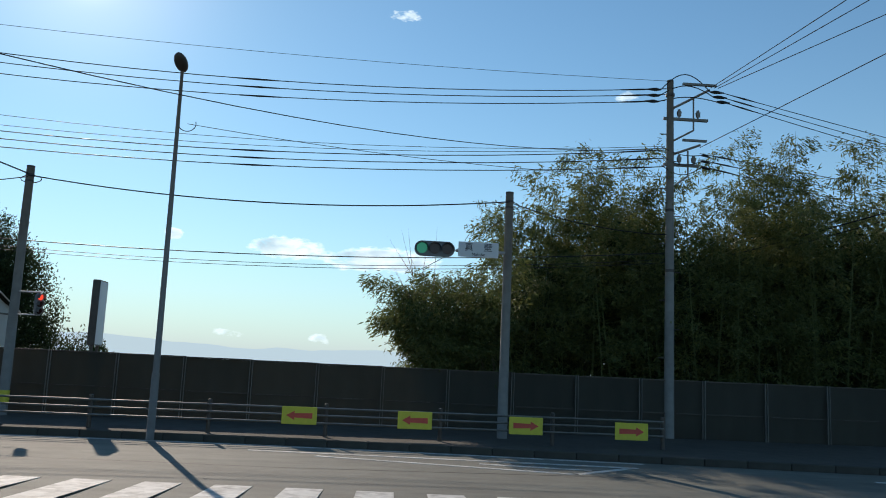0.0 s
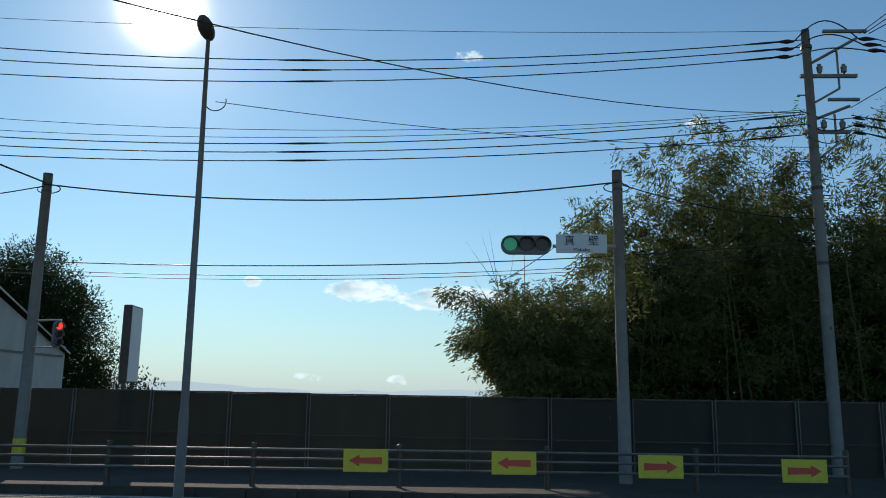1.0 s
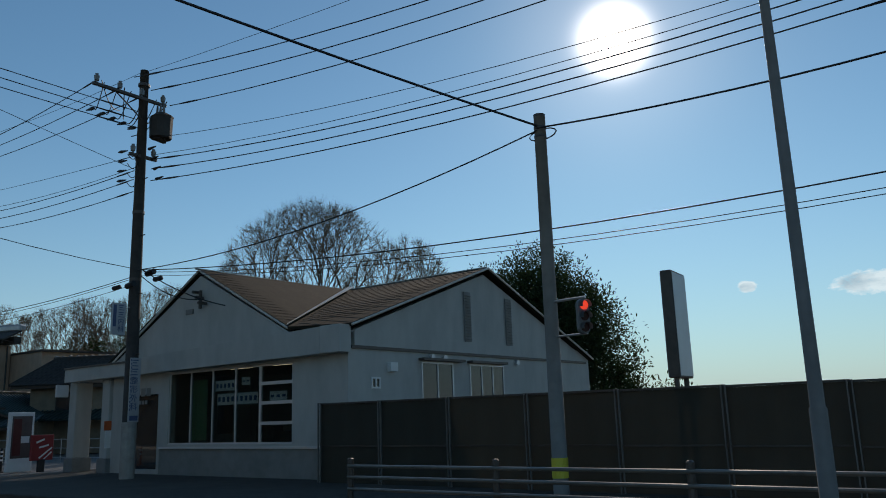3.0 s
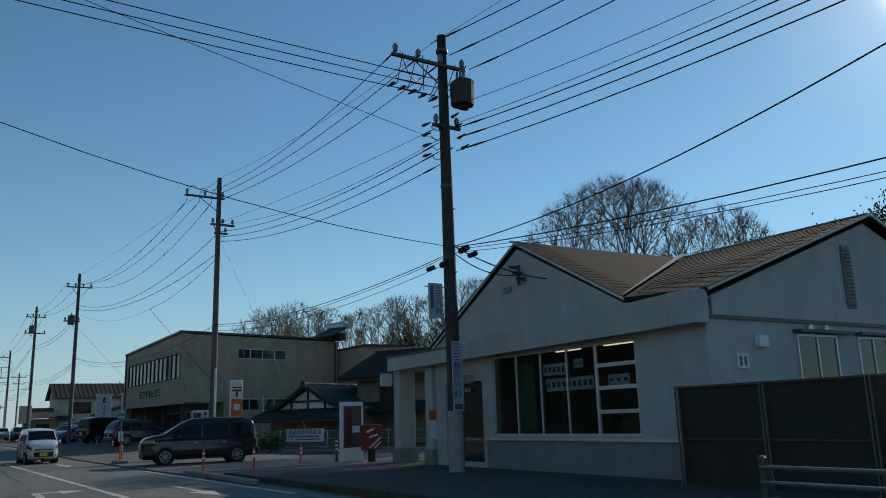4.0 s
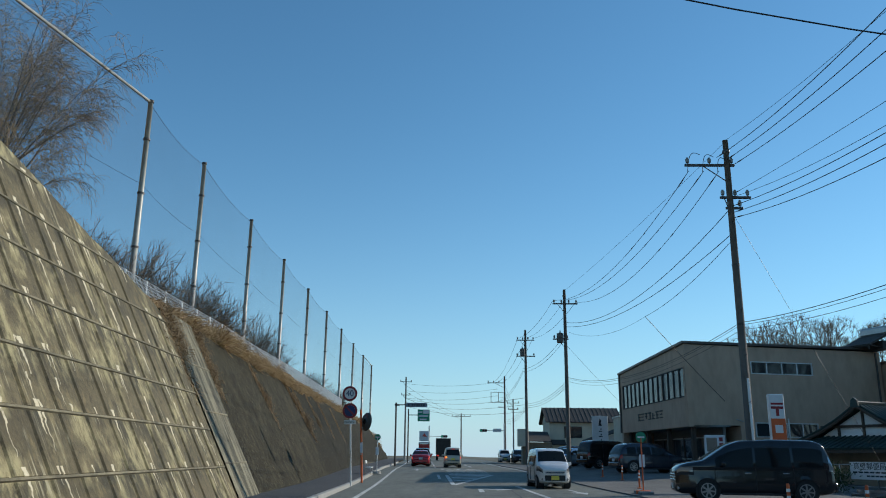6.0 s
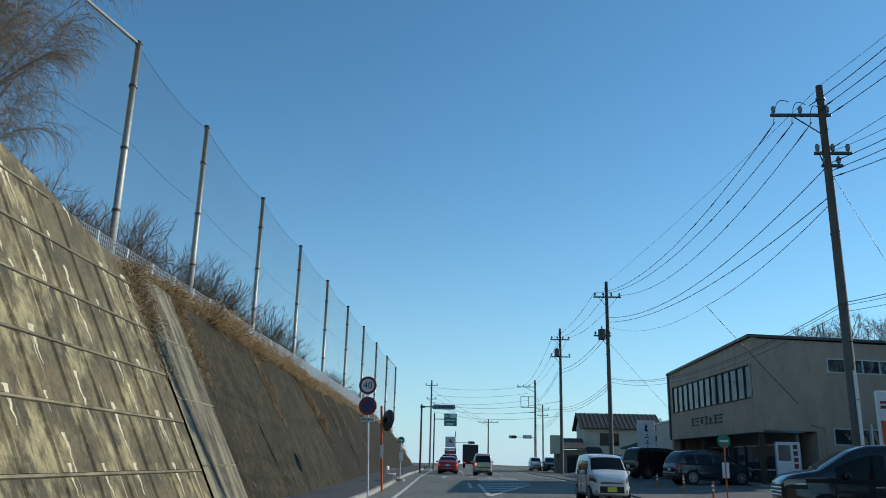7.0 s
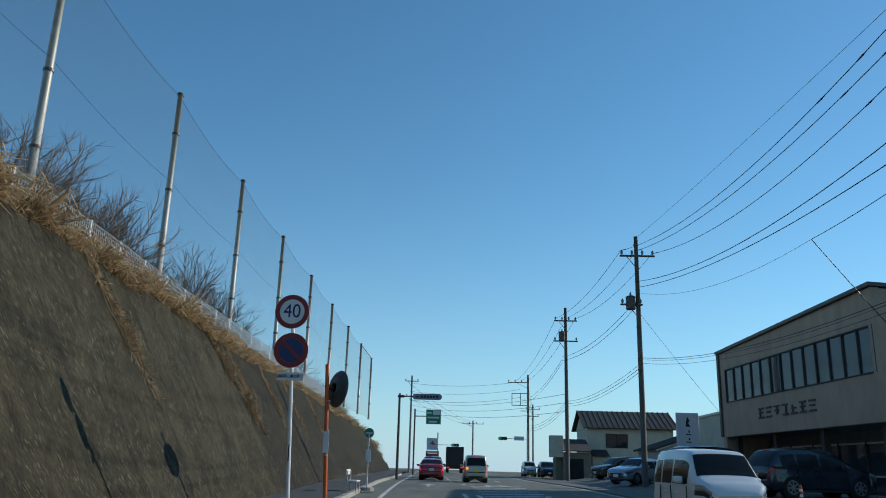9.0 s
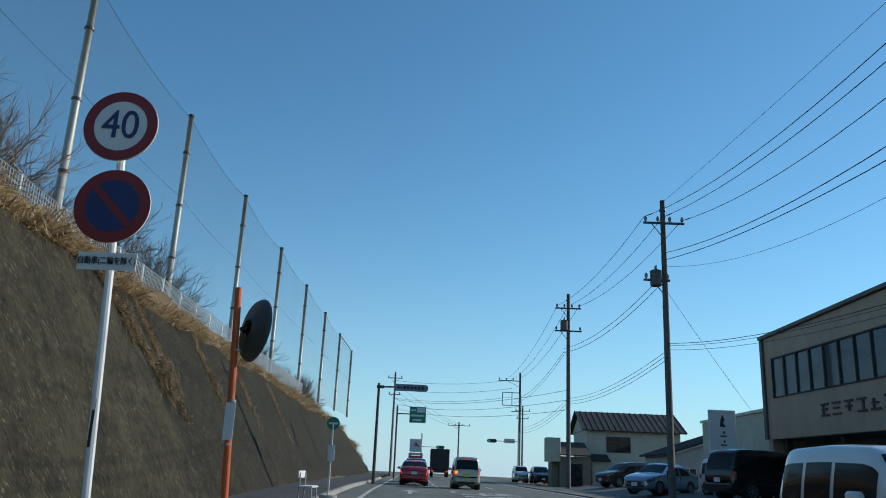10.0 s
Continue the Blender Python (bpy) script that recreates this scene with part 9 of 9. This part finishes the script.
# lines over the crossing to the pole
wire((8.4, 24.3, 9.3), (-9.0, 9.35, 6.46), 0.79, 0.008)
wire((-9.0, 9.35, 6.46), (-16.5, 1.5, 7.4), 0.2, 0.008)
wire(up(E, 8.35, -0.1, -0.1), (-5.55, 19.9, 7.9), 0.25, 0.007, "thin service wire to the street lamp")
for k, x in enumerate((14.8, 17.1, 22.3)):
    wire((9.7 + 0.12 * k, 23.85, 11.25), (x, -9.0, 12.5), 0.1, 0.010)
wire((9.4, 24.0, 9.3), (16.05, -9.0, 11.0), 0.1, 0.010)
for k in range(3):
    wire((10.0, 23.8, 11.1 - 0.15 * k), (60, 50, 13.6 - 0.9 * k), 0.3, 0.011, sleeve=((0.01, 0.03),))
    wire((9.4, 24.0, 9.1 - 0.2 * k), (60, 50, 12.5 - 1.6 * k), 0.3, 0.011, sleeve=((0.01, 0.03),))
for k in range(2):
    wire((11.5, 27.0, 6.28 - 0.25 * k), (26.0, 15.5, 11.1 - 0.25 * k), 0.1, 0.016 if k == 0 else 0.01, "pale sheathed cable running into the grove")
for u, dz in ((1.1, 0.0),):
    for s_ in (-1, 1):
        x_ = P1.x + s_ * u
        solid("cable_joint", tube([(x_ - 0.18, 23.8, 5.85 + dz - 0.03), (x_ - 0.16, 23.8, 5.85 + dz), (x_ + 0.16, 23.8, 5.86 + dz), (x_ + 0.18, 23.8, 5.86 + dz)], [0.04, 0.075, 0.075, 0.04], 8), BLACK, "black splice case hung on the communication cable", "cable joint", "cable joints")
# along the main road
for k, (dy1, dy2, z2, sag1, sag2, dy3, z3) in enumerate(((-1.5, -0.4, 13.4, 0.59, 1.5, -0.9, 13.45), (-0.7, 0.0, 13.3, 0.45, 1.28, 0.0, 13.45), (0.1, 0.3, 13.1, 0.42, 1.55, 0.9, 13.3))):
    wire(up(P1, 12.0, dy1, -0.1), up(P2, z2, dy2), sag1, 0.011, sleeve=BLOBS)
    wire(up(P2, 12.8, -1.6 + 0.62 * k), up(P3, z3, dy3), sag2, 0.011, sleeve=BLOBS + ((0.2, 0.215), (0.27, 0.285)))
    # jumper over the arm between the two spans
    a = Vector(up(P2, 12.8, -1.6 + 0.62 * k, -0.15))
    c = Vector(up(P2, z2, -1.2 + 0.55 * k, 0.3))
    pts = [a.lerp(c, q / 10) + Vector((0, -0.1 * math.sin(math.pi * q / 10), 0.38 * math.sin(math.pi * q / 10))) for q in range(11)]
    part("jumper", tube([p - Vector(up(P2, 0.1)) for p in pts], 0.014, 5), CABLE, pole_2)
    wire(up(P3, z3, dy3), up(P4, 13.4, -0.8 + 0.8 * k), 0.6, 0.011)
    wire(up(P4, 13.4, -0.8 + 0.8 * k), up(P5, 12.2, -1.6 + 0.7 * k), 0.8, 0.012)
wire(up(P1, 12.75), up(P2, 14.15), 0.4, 0.006)
wire(up(P2, 14.1), up(P3, 14.2), 0.2, 0.006)
for k, (z1, z2, sag) in enumerate(((9.91, 11.78, 0.16), (9.52, 11.67, 0.55), (9.43, 11.3, 0.52), (9.15, 11.02, 0.54), (8.75, 10.79, 0.58))):
    wire(up(P1, z1, -0.1, -0.2), up(P2, z2, 0.1), sag, 0.007 if k < 2 else 0.011, sleeve=None if k == 1 else BLOBS)
for k, (z2, z3, sag) in enumerate(((11.2, 11.65, 1.42), (10.15, 11.3, 1.07))):
    wire(up(P2, z2), up(P3, z3), sag, 0.013)
    wire(up(P3, z3 - 1.2, -0.2), up(P4, 10.2 - 0.3 * k, -0.3), 0.6, 0.012)
    wire(up(P4, 10.0 - 0.25 * k, -0.3), up(P5, 9.8 - 0.4 * k, -0.8), 0.8, 0.012)
for k, (z1, z2, z3, sag) in enumerate(((6.04, 6.49, 7.3, 0.45), (5.98, 6.4, 7.2, 0.48), (5.79, 6.2, 7.0, 0.5))):
    wire(up(P1, z1, -0.1), up(P2, z2), sag, 0.010 if k == 0 else 0.007, "bundled communication cable along the shops")
    wire(up(P2, z2), up(P3, z3, 0.1), 1.02, 0.010 if k == 0 else 0.007, "bundled communication cable along the shops")
    wire(up(P3, 6.9 - 0.2 * k, -0.1), up(P4, 6.6 - 0.2 * k), 0.45, 0.010)
    wire(up(P4, 6.6 - 0.25 * k), up(P5, 6.6 - 0.3 * k), 0.6, 0.010)
# the line that drops from the poles to the shop wall
wire(up(P2, 9.8, -0.1), (-60.8, 22.9, 9.17), 0.3, 0.010)
wire((-60.8, 22.9, 9.17), (-62.35, 27.6, 4.5), 0.05, 0.013)
wire((-60.8, 22.9, 9.17), up(P3, 11.0, -0.1), 0.75, 0.006)
wire(up(P2, 10.9, 0.1), (-47.5, 29.0, 0.15), 0.0, 0.006, "thin steel guy wire of the pole")
wire(up(P3, 9.9), (-86.0, 28.0, 4.2), 0.1, 0.008)
# lines from the clinic's pole over the road
wire((-25.3, 23.6, 6.3), (-24.3, -4.7, 15.17), 1.98, 0.009, "thick black cable across the main road")
for k in range(3):
    wire(up(P1, 11.3 - 0.27 * k, -0.2), (-24.6 + 0.1 * k, -8.0, 11.7 - 0.3 * k), 0.15, 0.011, sleeve=BLOBS)
wire(up(P1, 9.4, -0.2), (-24.0, -8.0, 16.0), 0.4, 0.007)
wire(up(P1, 6.3, 0.1, 0.1), (-22.6, 25.0, 5.0), 0.15, 0.014)
wire(up(P1, 6.1, 0.1, 0.1), (-23.6, 25.0, 5.3), 0.25, 0.012)
# down the road in the distance
for k in range(3):
    wire(up(P5, 12.1 - 1.0 * k, -1.0), (-150, 3.5, 12.9 - 1.2 * k), 0.5, 0.014)
    wire(up(P5, 11.9 - 1.0 * k), (-172, 23, 11.3 - 0.6 * k), 0.5, 0.014)
    wire((-150, 3.5, 12.6 - 1.0 * k), (-185, 13, 9.4 - 0.3 * k), 0.5, 0.014)
    wire(up(P4, 7.2 - 0.7 * k), (-150, 3.5, 10.4 - 0.6 * k), 0.8, 0.013)

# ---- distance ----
# the hills emit an even pale blue that stands in for haze in the air
HAZE = glowing("hill_haze_glow", (0.47, 0.66, 0.76), 1.0, (0.1, 0.14, 0.18))
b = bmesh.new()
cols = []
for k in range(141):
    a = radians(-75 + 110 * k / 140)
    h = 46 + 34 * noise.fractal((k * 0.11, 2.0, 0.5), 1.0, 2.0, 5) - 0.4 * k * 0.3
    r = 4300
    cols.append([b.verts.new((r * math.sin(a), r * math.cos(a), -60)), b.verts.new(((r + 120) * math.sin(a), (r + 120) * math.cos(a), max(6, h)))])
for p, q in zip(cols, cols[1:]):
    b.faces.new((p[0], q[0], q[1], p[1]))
solid("backdrop_hills", b, HAZE, "southern hills with pale blue haze painted in as a glow", "hills", kind="structure", smooth=True)
for k, (x, y, w, tall) in enumerate(((-60, 190, 12, 4.2), (-44, 200, 14, 3.5), (-75, 210, 5, 6))):
    evergreen(x, y, -4.2, [(0, 0, tall * 0.6, w * 0.5, 2, tall * 0.45)], "distant low trees beyond the field", 210 + k, 0.7, 1600)
fs = thing("roadside_shop_sign", "tall pale shop sign with a dark lower board", "sign board", (-139.5, 5.4, 0.5))
part("panel", box((-0.2, 0.97, 2.85), (0.2, 2.45, 4.35), bevel=0.05), SIGN_WHITE, fs)
part("mid_board", box((-0.2, 1.0, 2.45), (0.2, 2.42, 2.75), bevel=0.03), SIGN_WHITE, fs)
part("lower_board", box((-0.2, 0.92, 1.5), (0.2, 2.55, 2.4), bevel=0.03), RED_CAR, fs)
part("mark", slab([(0.2, 1.2, 3.4), (0.2, 1.5, 3.6), (0.2, 1.7, 3.5), (0.2, 2.2, 3.45), (0.2, 1.9, 3.75), (0.2, 1.72, 4.05), (0.2, 1.55, 3.75)], 0.02), ARROW_RED, fs)
for y in (1.0, 2.45):
    part("leg", tube([(0, y, 0), (0, y, 2.7)], 0.12, 8), STEEL, fs)
for at, turn_, lab in (((-136.5, 16.05, 4.9), 92, "far traffic light over the road showing green"), ((-150, 10.0, 4.3), 92, "far traffic light showing green")):
    traffic_light(at, turn_, (0, LENS_GREEN), lab)
    p = thing("signal_pole", "far steel signal pole with an arm", "signal pole", (at[0], at[1] + (3.1 if at[1] > 12 else -2.5), 0.4), 0, "signal poles")
    part("shaft", tube([(0, 0, 0), (0, 0, 5.6)], 0.09, 8), STEEL, p)
    part("arm", tube([(0, 0, at[2] - 0.4), (0, -3.0 if at[1] > 12 else 2.4, at[2] - 0.4)], 0.04, 6), STEEL, p)
pl = thing("intersection_sign", "far blank name plate beside the signal", "road sign", (-136.5, 18.1, 4.95))
part("panel", box((-0.02, -0.62, -0.25), (0.02, 0.62, 0.25), bevel=0.008), SIGN_WHITE, pl)

# ---- the many small pieces, last ----
for x, zc in PANELS:
    p = part("panel", panel_mesh, WALL_A, wall_a)
    p.location = wall_at(x, zc, 0.0)
kerb_mesh = mesh_of(box((-0.495, -0.09, -0.1), (0.495, 0.09, 0.15), bevel=0.02))
kerb_mesh.materials.append(CONCRETE)
# the same stone for the backlit side, its shade put in as the verge colour
kerb_shaded = kerb_mesh.copy()
kerb_shaded.materials.clear()
kerb_shaded.materials.append(VERGE)
kerbs = thing("kerb", "concrete kerb stones beside the road, pale in sun, painted dark where backlit", "kerb", kind="structure")
for k in range(95):
    x = -18.0 - 1.0 * k
    p = part("kerb_stone", kerb_mesh, CONCRETE, kerbs)
    p.matrix_basis = pose(*road(LEFT_KERB - 0.05, x), 0, 0, 2.2)
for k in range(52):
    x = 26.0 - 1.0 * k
    p = part("kerb_stone", kerb_shaded, VERGE, kerbs)
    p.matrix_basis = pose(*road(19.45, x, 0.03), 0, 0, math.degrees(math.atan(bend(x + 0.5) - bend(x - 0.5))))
